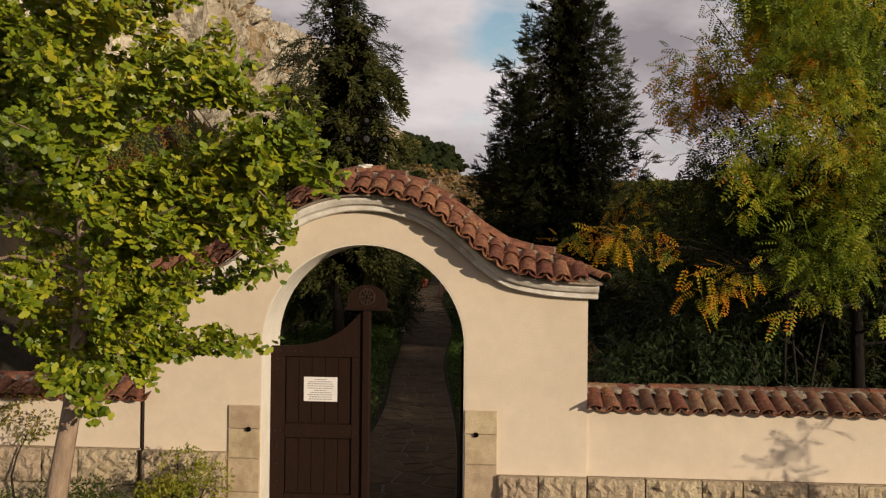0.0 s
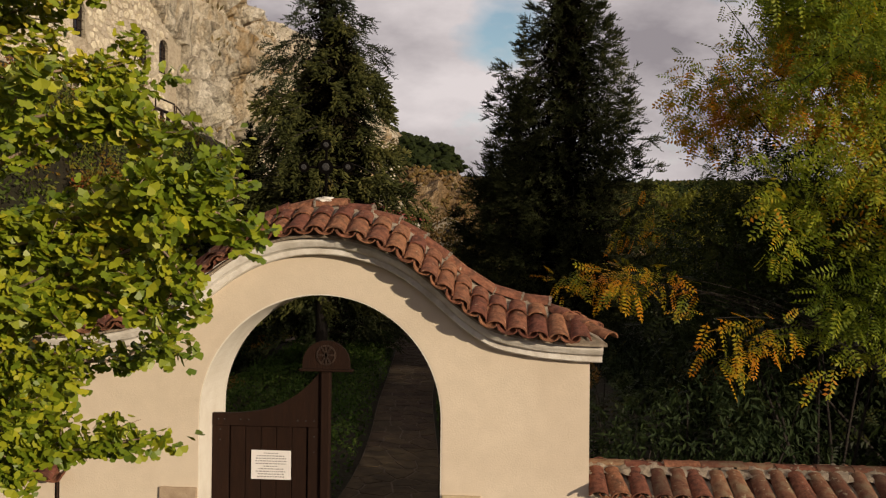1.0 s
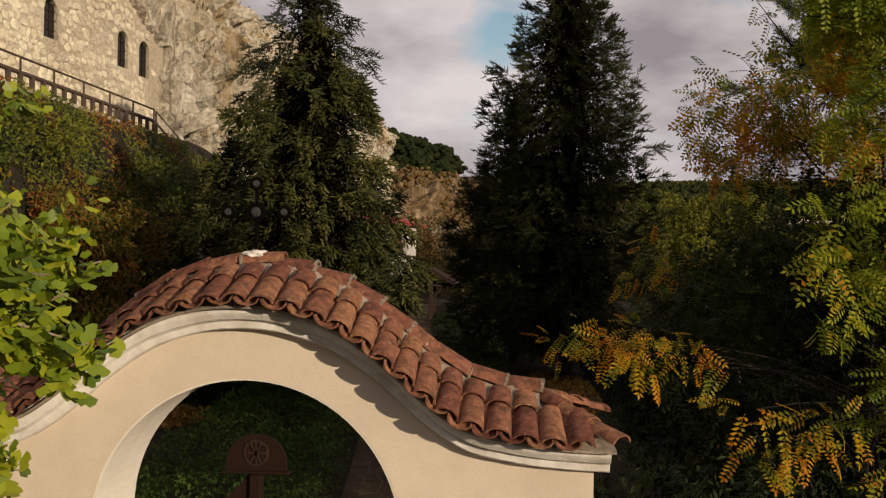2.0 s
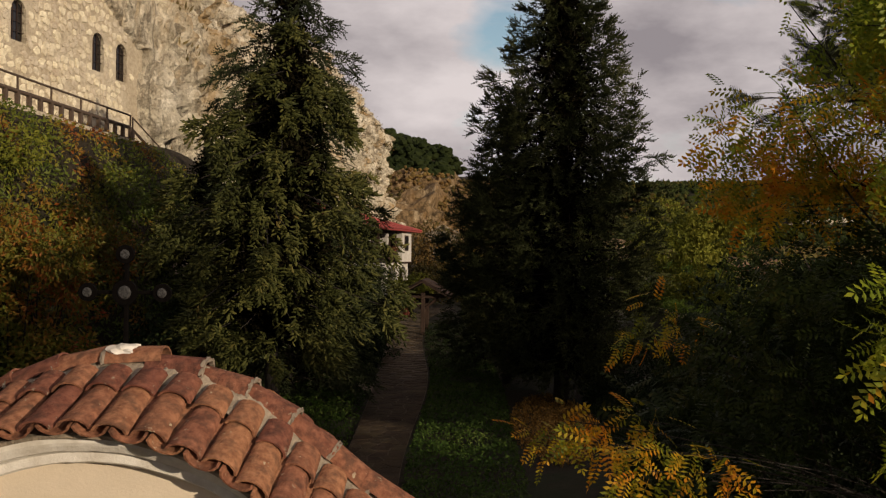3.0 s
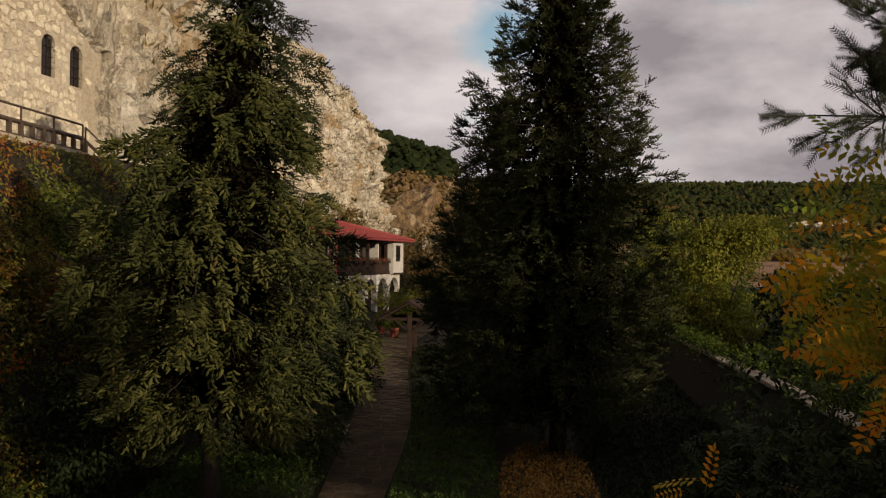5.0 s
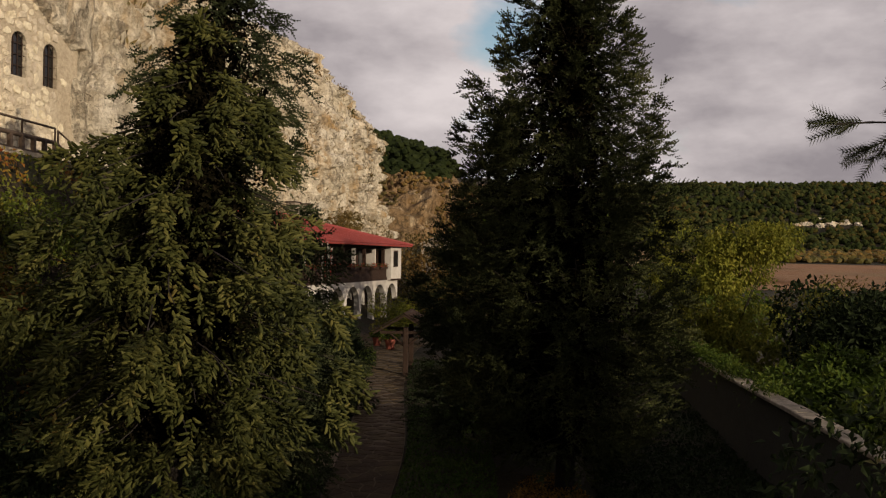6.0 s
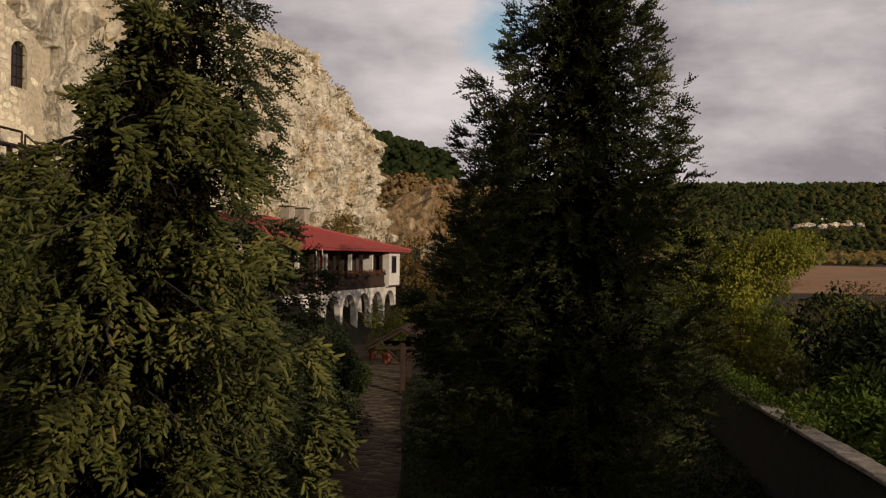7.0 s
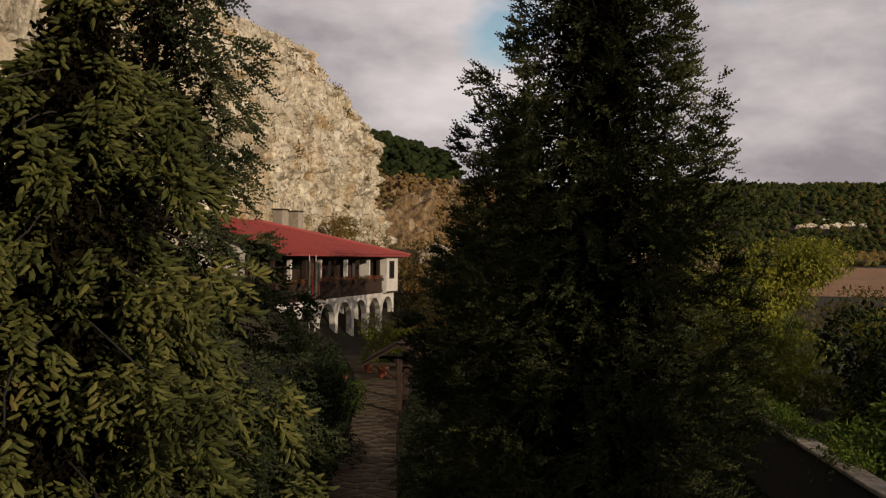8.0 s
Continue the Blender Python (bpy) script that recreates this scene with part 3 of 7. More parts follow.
def barrel(length, r0, r1, thick=0.014, seg=7, flat=0.66):
    """A tapered half-round tile along y: wide at y=0, narrow at its far end."""
    bm = bmesh.new()
    rings = []
    for k in range(3):
        s = k / 2
        r = r0 + (r1 - r0) * s
        for rr in (r, r - thick):
            rings.append([bm.verts.new((rr * math.sin(a), length * s, rr * math.cos(a) * flat)) for a in np.linspace(-1.45, 1.45, seg)])
    for k in range(2):
        for o, flip in ((0, False), (1, True)):
            a, b = rings[2 * k + o], rings[2 * k + 2 + o]
            for i in range(seg - 1):
                q = (a[i], a[i + 1], b[i + 1], b[i])
                bm.faces.new(q[::-1] if flip else q)
        for i, fl in ((0, True), (seg - 1, False)):
            q = (rings[2 * k][i], rings[2 * k + 2][i], rings[2 * k + 3][i], rings[2 * k + 1][i])
            bm.faces.new(q[::-1] if fl else q)
    for k in (0, 2):
        a, b = rings[2 * k], rings[2 * k + 1]
        for i in range(seg - 1):
            q = (a[i], b[i], b[i + 1], a[i + 1])
            bm.faces.new(q if k == 0 else q[::-1])
    bmesh.ops.recalc_face_normals(bm, faces=bm.faces[:])
    return bm


def tile_mesh(name, material, *dims, **kw):
    bm = barrel(*dims, **kw)
    me = bpy.data.meshes.new(name)
    bm.to_mesh(me)
    bm.free()
    for p in me.polygons:
        p.use_smooth = True
    me.set_sharp_from_angle(angle=radians(50))
    me.materials.append(material)
    return me


COVER = tile_mesh("cover_tile", TILE, 0.44, 0.092, 0.072)
SHORT_COVER = tile_mesh("upper_cover_tile", TILE, 0.22, 0.090, 0.078)
RIDGE_TILE = tile_mesh("ridge_tile", TILE, 0.33, 0.120, 0.104, flat=0.8)
HIP_TILE = tile_mesh("hip_tile", TILE, 0.30, 0.088, 0.072, flat=0.8)
OLD_COVER = tile_mesh("old_cover_tile", OLD_TILE, 0.44, 0.088, 0.070)
OLD_RIDGE = tile_mesh("old_ridge_tile", OLD_TILE, 0.40, 0.10, 0.088, flat=0.45)
LOW_RIDGE = tile_mesh("low_ridge_tile", TILE, 0.40, 0.10, 0.088, flat=0.45)


def collar(seed):
    """A ragged band of lime mortar round the open end of a ridge tile."""
    rng = np.random.default_rng(seed)
    bm = barrel(rng.uniform(0.016, 0.03), 0.1215, 0.121, thick=0.022, seg=14, flat=0.8)
    for v in bm.verts:
        v.co += Vector(rng.normal(0, 0.0035, 3)) + Vector((0, -0.004, 0))
    me = bpy.data.meshes.new("joint_mortar")
    bm.to_mesh(me)
    bm.free()
    me.materials.append(LIME_LUMP)
    return me


COLLARS = [collar(s) for s in range(4)]


def axes(x, y, z, at):
    """A pose from three axes and a place."""
    m = Matrix((x, y, z)).transposed().to_4x4()
    m.translation = at
    return m


def gate_tiles(roof):
    # stations at even steps along the curve
    xs = np.linspace(GX - EAVE_HALF, GX + EAVE_HALF, 1200)
    zs = np.array([gate_z(x) for x in xs])
    run = np.concatenate([[0], np.cumsum(np.hypot(np.diff(xs), np.diff(zs)))])
    n = int(run[-1] / 0.188)
    for side in (1, -1):
        for i in range(2 * n + 1):
            s = run[-1] * (i + 0.5) / (2 * n + 1)
            x = float(np.interp(s, run, xs))
            u = abs(x - GX)
            f = 1.0 if u < RIDGE_HALF else (EAVE_HALF - u) / (EAVE_HALF - RIDGE_HALF)
            tan = (gate_z(x + 0.02) - gate_z(x - 0.02)) / 0.04
            along = Vector((1, 0, tan)).normalized()
            depth = GR - (GF - EAVE_OUT)
            up = Vector((0, side * depth, RIDGE_UP - EAVE_UP)).normalized()
            slope_len = math.hypot(depth, RIDGE_UP - EAVE_UP)
            eave = Vector((x, GF - EAVE_OUT if side > 0 else GB + EAVE_OUT, gate_z(x) + EAVE_UP))
            cover = i % 2 == 0
            for row in (0, 1):
                if (row == 0 and f < 0.35) or (row == 1 and f < 0.93):
                    continue
                j = Vector([random.uniform(-1, 1) for _ in range(3)])
                d = (up + along * j.x * 0.035 + Vector((0, 0, j.y * 0.02))).normalized()
                across = (along - d * along.dot(d)).normalized() * side
                nrm = across.cross(d)
                at = eave + up * (row * 0.345 + j.z * 0.014) + nrm * (0.006 + row * 0.016 if cover else 0.040)
                if cover:
                    piece("tile", SHORT_COVER if row else COVER, roof, axes(across, d, nrm, at))
                elif row == 0:
                    piece("tile", COVER, roof, axes(-across, d, -nrm, at - nrm * 0.0 - up * 0.02))
    # ridge tiles along the curve, then the four hips
    m = int((run[-1] - 2 * (EAVE_HALF - RIDGE_HALF)) / 0.265)
    lo, hi = np.interp(GX - RIDGE_HALF, xs, run), np.interp(GX + RIDGE_HALF, xs, run)
    for i in range(m):
        s = lo + (hi - lo) * (i / m)
        x = float(np.interp(s, run, xs))
        tan = (gate_z(x + 0.12) - gate_z(x - 0.0)) / 0.12
        along = Vector((1, random.uniform(-0.04, 0.04), tan + 0.03)).normalized()
        over = Vector((0, 1, 0))
        if x > GX - 0.1:
            along, x2 = -along, float(np.interp(s + 0.30, run, xs))
            at = Vector((x2, GR, gate_z(x2) + RIDGE_UP - 0.015 + random.uniform(-0.008, 0.008)))
        else:
            at = Vector((x, GR, gate_z(x) + RIDGE_UP - 0.015 + random.uniform(-0.008, 0.008)))
        right = along.cross(Vector((0, 0, 1))).normalized()
        stand = axes(right, along, right.cross(along), at)
        piece("ridge_tile", RIDGE_TILE, roof, stand)
        piece("joint_mortar", COLLARS[i % 4], roof, stand)
    for sx in (1, -1):
        for sy in (1, -1):
            top = Vector((GX + sx * RIDGE_HALF, GR, gate_z(GX + sx * RIDGE_HALF) + RIDGE_UP - 0.05))
            low = Vector((GX + sx * (EAVE_HALF + 0.03), GF - EAVE_OUT + 0.05 if sy < 0 else GB + EAVE_OUT - 0.05, gate_z(GX + sx * EAVE_HALF) + EAVE_UP + 0.02))
            d = (top - low).normalized()
            right = d.cross(Vector((0, 0, 1))).normalized()
            for k in range(3):
                piece("hip_tile", HIP_TILE, roof, axes(right, d, right.cross(d), low + (top - low) * (k / 3) + Vector((0, 0, 0.006 * k))))


def fillet(parent, x0, x1, n, top, reach, fall, rise, seed, label):
    """Mortar smoothed by hand between the upper tile ends and the ridge, on both sides of it."""
    for side in (1, -1):
        rows = 8
        v = []
        for i in range(n):
            x = x0 + (x1 - x0) * i / (n - 1)
            for j in range(rows):
                q = j / (rows - 1)
                off = reach * (1 - q) + 0.02 * q
                rough = 0.028 * fbm((x * 9, off * 14 + side * 5, seed), 4) + 0.012 * fbm((x * 40, off * 50, seed + 3), 2)
                v.append((x, GR - side * (off + 0.02 * fbm((x * 6, 1.0, seed), 3)), top(x) - off * fall + rise * q + rough))
        i = np.arange(n - 1)[:, None] * rows + np.arange(rows - 1)[None, :]
        f = np.stack([i, i + rows, i + rows + 1, i + 1], -1).reshape(-1, 4)
        me = mesh_np("mortar", np.array(v), f if side > 0 else f[:, ::-1], MORTAR, True)
        tagged(part("mortar", me, MORTAR, parent, label), kind="stuff")


def mortar_lumps(roof):
    """Mortar between the upper tiles and the ridge, with pale lumps at the joints of the ridge tiles."""
    rng = np.random.default_rng(4)
    bm = bmesh.new()
    bmesh.ops.create_icosphere(bm, subdivisions=3, radius=1)
    for v in bm.verts:
        c = v.co * (1 + 0.35 * fbm((v.co.x * 1.7, v.co.y * 1.7, v.co.z * 1.7), 4))
        v.co = (-1.64 + c.x * 0.10, GR + c.y * 0.09, 4.02 + c.z * 0.04)
    part("cross_mortar", bm, WHITE_TRIM, roof, "pale lump of mortar at the foot of the cross")
    fillet(roof, GX - RIDGE_HALF, GX + RIDGE_HALF, 240, lambda x: gate_z(x) + RIDGE_UP + 0.005, 0.30, 0.36, 0.03, 5, "grey mortar smoothed between the tiles")


def hewn(seed, rough=0.030, nx=9, nz=6):
    """A stone block of size 1 with a rough face towards -y."""
    rng = np.random.default_rng(seed)
    bm = bmesh.new()
    grid = []
    for i in range(nx + 1):
        col = []
        for j in range(nz + 1):
            edge = i in (0, nx) or j in (0, nz)
            col.append(bm.verts.new((i / nx - 0.5, -0.5 if edge else -0.5 - abs(rng.normal(0.55, 0.4)) * rough * 10, j / nz - 0.5)))
        grid.append(col)
    for i in range(nx):
        for j in range(nz):
            bm.faces.new((grid[i][j], grid[i + 1][j], grid[i + 1][j + 1], grid[i][j + 1]))
    back = [bm.verts.new((x, 0.5, z)) for x, z in ((-0.5, -0.5), (0.5, -0.5), (0.5, 0.5), (-0.5, 0.5))]
    bm.faces.new(back[::-1])
    bm.faces.new([grid[i][0] for i in range(nx, -1, -1)] + [back[0], back[1]])
    bm.faces.new([grid[i][nz] for i in range(nx + 1)] + [back[2], back[3]])
    bm.faces.new([grid[0][j] for j in range(nz + 1)] + [back[3], back[0]])
    bm.faces.new([grid[nx][j] for j in range(nz, -1, -1)] + [back[1], back[2]])
    bmesh.ops.recalc_face_normals(bm, faces=bm.faces[:])
    me = bpy.data.meshes.new("stone")
    bm.to_mesh(me)
    bm.free()
    me.materials.append(STONE)
    return me


HEWN = [hewn(s) for s in range(6)]


def stone_row(parent, x0, x1, z0, z1, rng, y=GF):
    x = x0
    while x < x1 - 0.05:
        w = min(rng.uniform(0.40, 0.68), x1 - x)
        if x1 - x - w < 0.2:
            w = x1 - x
        m = Matrix.LocRotScale(((x + w / 2), y + 0.0, (z0 + z1) / 2), None, (w - 0.016, 0.17, z1 - z0 - 0.016))
        piece("stone", HEWN[rng.integers(6)], parent, m)
        x += w


def gate_stones():
    rng = np.random.default_rng(11)
    stone_row(gateway, GX + ARCH_R + 0.375, GX + HALF, 0.25, 0.64, rng)
    stone_row(gateway, GX + ARCH_R + 0.375, GX + HALF, -0.14, 0.25, rng)
    stone_row(gateway, GX - HALF, GX - ARCH_R - 0.375, 0.42, 0.81, rng)
    stone_row(gateway, GX - HALF, GX - ARCH_R - 0.375, 0.03, 0.42, rng)
    for sx in (1, -1):
        a, b = GX + sx * (ARCH_R + 0.004), GX + sx * (ARCH_R + 0.36)
        a, b = min(a, b), max(a, b)
        for z0, z1 in ((-0.1, 0.36), (0.36, 0.735), (0.735, 1.065), (1.065, 1.325)):
            part("quoin", boxed(a, b, GF - 0.028, GF + 0.3, z0 + 0.004, z1 - 0.004, bevel=0.006), QUOIN, gateway, "smooth dressed sandstone quoin")
        bm = bmesh.new()
        bmesh.ops.create_cone(bm, cap_ends=True, segments=10, radius1=0.030, radius2=0.024, depth=0.03, matrix=pose(GX + sx * (ARCH_R + 0.13), GF - 0.04, 1.06, 90, 0, 0))
        part("bolt", bm, IRON, gateway, "rusty iron bolt head")


def door_leaf():
    """The closed leaf: a framed plank door with a swept top, a meeting post and a carved board above it."""
    leaf = part("door_leaf", boxed(-2.70, -1.66, 10.155, 10.185, 0.04, 1.90), DOOR_WOOD, gateway, "dark brown wooden door leaf with swept top")
    hood = [(-2.72, 1.84), (-2.72, 1.955)] + [(-2.72 + 1.08 * s, 1.955 + 0.012 * s + 0.44 * s ** 3.2) for s in np.linspace(0.08, 1, 16)] + [(-1.64, 1.84)]
    part("top_rail", prism(bmesh.new(), hood, 10.12, 10.175), DOOR_WOOD, leaf)
    for x0, x1 in ((-2.72, -2.56), (-1.78, -1.66)):
        part("stile", boxed(x0, x1, 10.12, 10.175, 0.04, 1.838, bevel=0.006), DOOR_WOOD, leaf)
    for z0, z1 in ((0.905, 1.065), (0.04, 0.26)):
        part("rail", boxed(-2.558, -1.782, 10.122, 10.172, z0, z1, bevel=0.006), DOOR_WOOD, leaf)
    for z0, z1 in ((1.075, 1.83), (0.27, 0.895)):
        for k in range(5):
            a = -2.55 + k * 0.152
            part("panel_plank", boxed(a + 0.003, a + 0.149, 10.142, 10.16, z0, z1, bevel=0.004), DOOR_WOOD, leaf)
    part("post", boxed(-1.655, -1.565, 10.085, 10.185, 0.02, 2.375, bevel=0.010), DOOR_WOOD, gateway, "upright meeting post of the gate")
    part("ledge", boxed(-1.87, -1.35, 10.09, 10.18, 2.378, 2.402, bevel=0.006), DOOR_WOOD, gateway)
    board = [(-1.84, 2.404), (-1.84, 2.46)] + [(-1.61 - 0.23 * math.cos(a), 2.46 + 0.215 * math.sin(a)) for a in np.linspace(0, math.pi, 15)][1:] + [(-1.38, 2.404)]
    crest = part("crest_board", prism(bmesh.new(), board, 10.115, 10.155), DOOR_WOOD, gateway, "carved half-round board above the post")
    bm = bmesh.new()
    for k in range(28):
        a, b = 2 * math.pi * k / 28, 2 * math.pi * (k + 1) / 28
        q = [(-1.61 + r * math.cos(t), 10.106, 2.535 + r * math.sin(t)) for r, t in ((0.098, a), (0.098, b), (0.082, b), (0.082, a))]
        top = [bm.verts.new(v) for v in q]
        low = [bm.verts.new((v[0], 10.118, v[2])) for v in q]
        bm.faces.new(top)
        for i in range(4):
            bm.faces.new((top[i], low[i], low[(i + 1) % 4], top[(i + 1) % 4]))
    bmesh.ops.recalc_face_normals(bm, faces=bm.faces[:])
    for a in (0, 60, 120, 90):
        box(bm, -0.09, 0.09, -0.006, 0.006, -0.008, 0.008, m=pose(-1.61, 10.111, 2.535, 0, a, 0))
    part("medallion", bm, HOUSE_WOOD, crest, "round carved medallion with crossed spokes")
    # studs
    bm = bmesh.new()
    spots = [(x, z) for z in (1.90, 0.985) for x in (-2.66, -2.60, -2.44, -2.36, -1.88, -1.80, -1.72)] + [(-2.64, z) for z in (1.8, 1.7, 0.8, 0.6, 0.4)] + [(-1.72, z) for z in (1.75, 1.6, 0.8, 0.6, 0.4)]
    for x, z in spots:
        bmesh.ops.create_icosphere(bm, subdivisions=1, radius=0.009, matrix=Matrix.Translation((x, 10.117, z)))
    tagged(part("studs", bm, STEEL, leaf, "small iron studs"), kind="stuff")
    # leaf that stands open, folded back behind the right jamb
    other = part("door_leaf", boxed(GX + ARCH_R - 0.06, GX + ARCH_R - 0.02, 10.56, 11.6, 0.05, 1.95, bevel=0.008), DOOR_WOOD, gateway, "dark door leaf folded open")
    part("stile", boxed(GX + ARCH_R - 0.085, GX + ARCH_R - 0.062, 10.57, 10.70, 0.05, 1.95, bevel=0.005), DOOR_WOOD, other)


def notice():
    ob = new("notice", bpy.data.meshes.new("notice"))
    bm = boxed(-2.335, -1.945, 10.128, 10.138, 1.325, 1.605, bevel=0.002)
    bm.to_mesh(ob.data)
    bm.free()
    ob.data.materials.append(PAPER)
    tagged(ob, "white printed notice sheet fixed to the gate door", "notice")
    rng = np.random.default_rng(3)
    for k in range(10):
        z = 1.577 - k * 0.025
        half = rng.uniform(0.11, 0.17) if k not in (0, 5) else 0.07
        x = -2.14 - half
        while x < -2.14 + half:
            w = rng.uniform(0.008, 0.032)
            part("print_bar", boxed(x, min(x + w, -2.14 + half), 10.1262, 10.1278, z - 0.0045, z + 0.0045), INK, ob)
            x += w + 0.008


def gate_cross():
    """The iron cross on the ridge with round medallions at its arms."""
    cr = thing("iron_cross", (-1.64, GR, 4.04), "black iron cross with round silver medallions on the gate ridge", "cross")
    y = GR
    part("upright", boxed(-1.652, -1.628, y - 0.012, y + 0.012, 3.98, 4.56, bevel=0.003), IRON, cr)
    part("crossbar", boxed(-1.86, -1.42, y - 0.010, y + 0.010, 4.335, 4.357, bevel=0.003), IRON, cr)
    for x, z in ((-1.64, 4.346), (-1.425, 4.346), (-1.855, 4.346), (-1.64, 4.56)):
        mid = (x, z) == (-1.64, 4.346)
        r = 0.072 if mid else 0.052
        bm = bmesh.new()
        bmesh.ops.create_cone(bm, cap_ends=True, segments=24, radius1=r, radius2=r, depth=0.022, matrix=pose(x, y - 0.02, z, 90, 0, 0))
        disc = part("medallion", bm, IRON, cr)
        bm = bmesh.new()
        bmesh.ops.create_cone(bm, cap_ends=True, segments=20, radius1=r * 0.55, radius2=r * 0.4, depth=0.012, matrix=pose(x, y - 0.036, z, 90, 0, 0))
        part("boss", bm, STEEL, disc, "worn silver centre")


gate_wall()
cornice(True), cornice(False)
cornice_return(1), cornice_return(-1)
GATE_ROOF = roof_bed()
door_leaf()
notice()
gate_cross()


# ---- low boundary walls ----
def low_wall(name, x0, x1, plinth, label):
    w = thing(name, ((x0 + x1) / 2, GR, 0), label, "wall", kind="structure")
    part("wall", boxed(x0, x1, GF + 0.03, GB - 0.03, -0.3, 1.40), PLASTER, w)
    bed = prism(bmesh.new(), [(GF - 0.09, 1.37), (GF - 0.09, 1.395), (GR, 1.555), (GB + 0.09, 1.395), (GB + 0.09, 1.37)], x0, x1, "x")
    coping = part("coping", bed, MORTAR, w, "tiled coping bedded in mortar")
    for z1 in (plinth, plinth - 0.39):
        part("joint", boxed(x0, x1, GF + 0.005, GF + 0.028, z1 - 0.385, z1 - 0.005), JOINT, w)
    return w, coping


LOW_RIGHT = low_wall("wall_east", GX + HALF + 0.002, 9.0, 0.64, "low cream wall with stone plinth and old tile coping")
LOW_LEFT = low_wall("wall_west", -8.6, GX - HALF - 0.06, 0.81, "low cream wall with stone plinth and red tile coping")
# dark strip modelled in place of the shadow where pier and wall meet
part("shadow_strip", boxed(GX - HALF - 0.034, GX - HALF - 0.014, GF + 0.0, GF + 0.028, 0.81, 1.42, bevel=0.006), HOUSE_WOOD, gateway, "thin dark strip standing for the shadow in the wall corner")


def coping_tiles(coping, x0, x1, old):
    rng = np.random.default_rng(int(x1 * 7) + 50)
    up = Vector((0, 0.54, 0.19)).normalized()
    x = x0 + 0.09
    while x < x1:
        fresh = rng.random() < (0.9 if not old or x < x0 + 0.5 else 0.25)
        me = COVER if fresh else OLD_COVER
        for side in (1, -1):
            d = Vector((rng.normal(0, 0.05), up.y * side, up.z + rng.normal(0, 0.015))).normalized()
            across = Vector((side, 0, 0))
            across = (across - d * across.dot(d)).normalized()
            nrm = across.cross(d)
            at = Vector((x + rng.normal(0, 0.006), GF - 0.17 + rng.normal(0, 0.012) if side > 0 else GB + 0.17, 1.385))
            piece("tile", me, coping, axes(across, d, nrm, at))
            piece("tile", me, coping, axes(-across, d, -nrm, at + Vector((0.09, 0.02 * side, 0.028))))
        x += 0.180 + rng.normal(0, 0.004)
    fillet(coping, x0, x1, int((x1 - x0) * 45), lambda v: 1.592, 0.25, 0.30, 0.0, int(x1), "beige mortar along the coping")
    x = x0 + 0.02
    while x < x1 - 0.1:
        d = Vector((1, rng.normal(0, 0.03), rng.normal(0, 0.015))).normalized()
        right = d.cross(Vector((0, 0, 1))).normalized()
        me = LOW_RIDGE if rng.random() < (0.25 if old else 0.8) else OLD_RIDGE
        piece("ridge_tile", me, coping, axes(right, d, right.cross(d), Vector((x, GR, 1.556 + rng.normal(0, 0.005)))))
        x += rng.uniform(0.30, 0.37)


# ---- leaves and twigs: small templates, length along y ----
def joined_template(verts, faces):
    return np.array(verts, float), np.array(faces)


def tuft_template(stations, around, fat, reach):
    """A pine shoot: long needles that stand off a thin stem."""
    v = [(0, 0, 0), (0.02, 0.0, 0.02), (-0.02, 0, 0.02), (0, 1.0, 0)]
    f = [(0, 1, 3), (1, 2, 3), (2, 0, 3)]
    for i in range(stations):
        y = 0.06 + 0.88 * i / (stations - 1)
        for k in range(around):
            a = 2 * math.pi * (k / around) + i * 0.9
            r = reach * (1.0 - 0.45 * abs(y - 0.4))
            ca, sa = math.cos(a), math.sin(a)
            n = len(v)
            v += [(-sa * fat * 0.5, y - fat, ca * fat * 0.5), (sa * fat * 0.5, y + fat, -ca * fat * 0.5), (ca * r, y + r * 0.85, sa * r)]
            f.append((n, n + 1, n + 2))
    return joined_template(v, f)


def fan_template():
    """A fan-shaped leaf with a notch, slightly cupped, on a short stalk."""
    ang = np.radians([-62, -40, -16, -3, 3, 16, 40, 62])
    rad = [0.92, 1.0, 1.02, 0.80, 0.80, 1.02, 1.0, 0.92]
    v = [(0, 0, 0)] + [(r * math.sin(a), r * math.cos(a), 0.16 * abs(math.sin(a))) for a, r in zip(ang, rad)]
    f = [(0, i + 1, i) for i in range(1, 8)]
    return joined_template(v, f)


def oval_template(width=0.5, fold=0.12):
    v = [(0, 0, 0), (width * 0.5, 0.42, fold), (0, 1, -0.05), (-width * 0.5, 0.42, fold), (0, 0.45, 0)]
    return joined_template(v, [(0, 1, 4), (1, 2, 4), (2, 3, 4), (3, 0, 4)])


def pinnate_template(pairs=8, width=0.10, length=0.24):
    """A compound leaf: pairs of narrow leaflets along a stalk that droops at its end."""
    v, f = [(-0.006, 0, 0), (0.006, 0, 0), (0, 1.0, -0.16)], [(0, 1, 2)]
    for i in range(pairs):
        y = 0.14 + 0.80 * i / (pairs - 1)
        z = -0.16 * y * y
        l = length * (1.0 - 0.35 * abs(i / (pairs - 1) - 0.4))
        for s in (1, -1):
            n = len(v)
            v += [(0, y, z), (s * l * 0.5, y + l * 0.22 - width * 0.5, z - 0.02), (s * l, y + l * 0.34, z - 0.05), (s * l * 0.48, y + l * 0.22 + width * 0.5, z - 0.02)]
            f += [(n, n + 1, n + 2), (n, n + 2, n + 3)]
    n = len(v)
    v += [(0, 0.95, -0.15), (0.05, 1.06, -0.18), (0, 1.18, -0.22), (-0.05, 1.06, -0.18)]
    f += [(n, n + 1, n + 2), (n, n + 2, n + 3)]
    return joined_template(v, f)


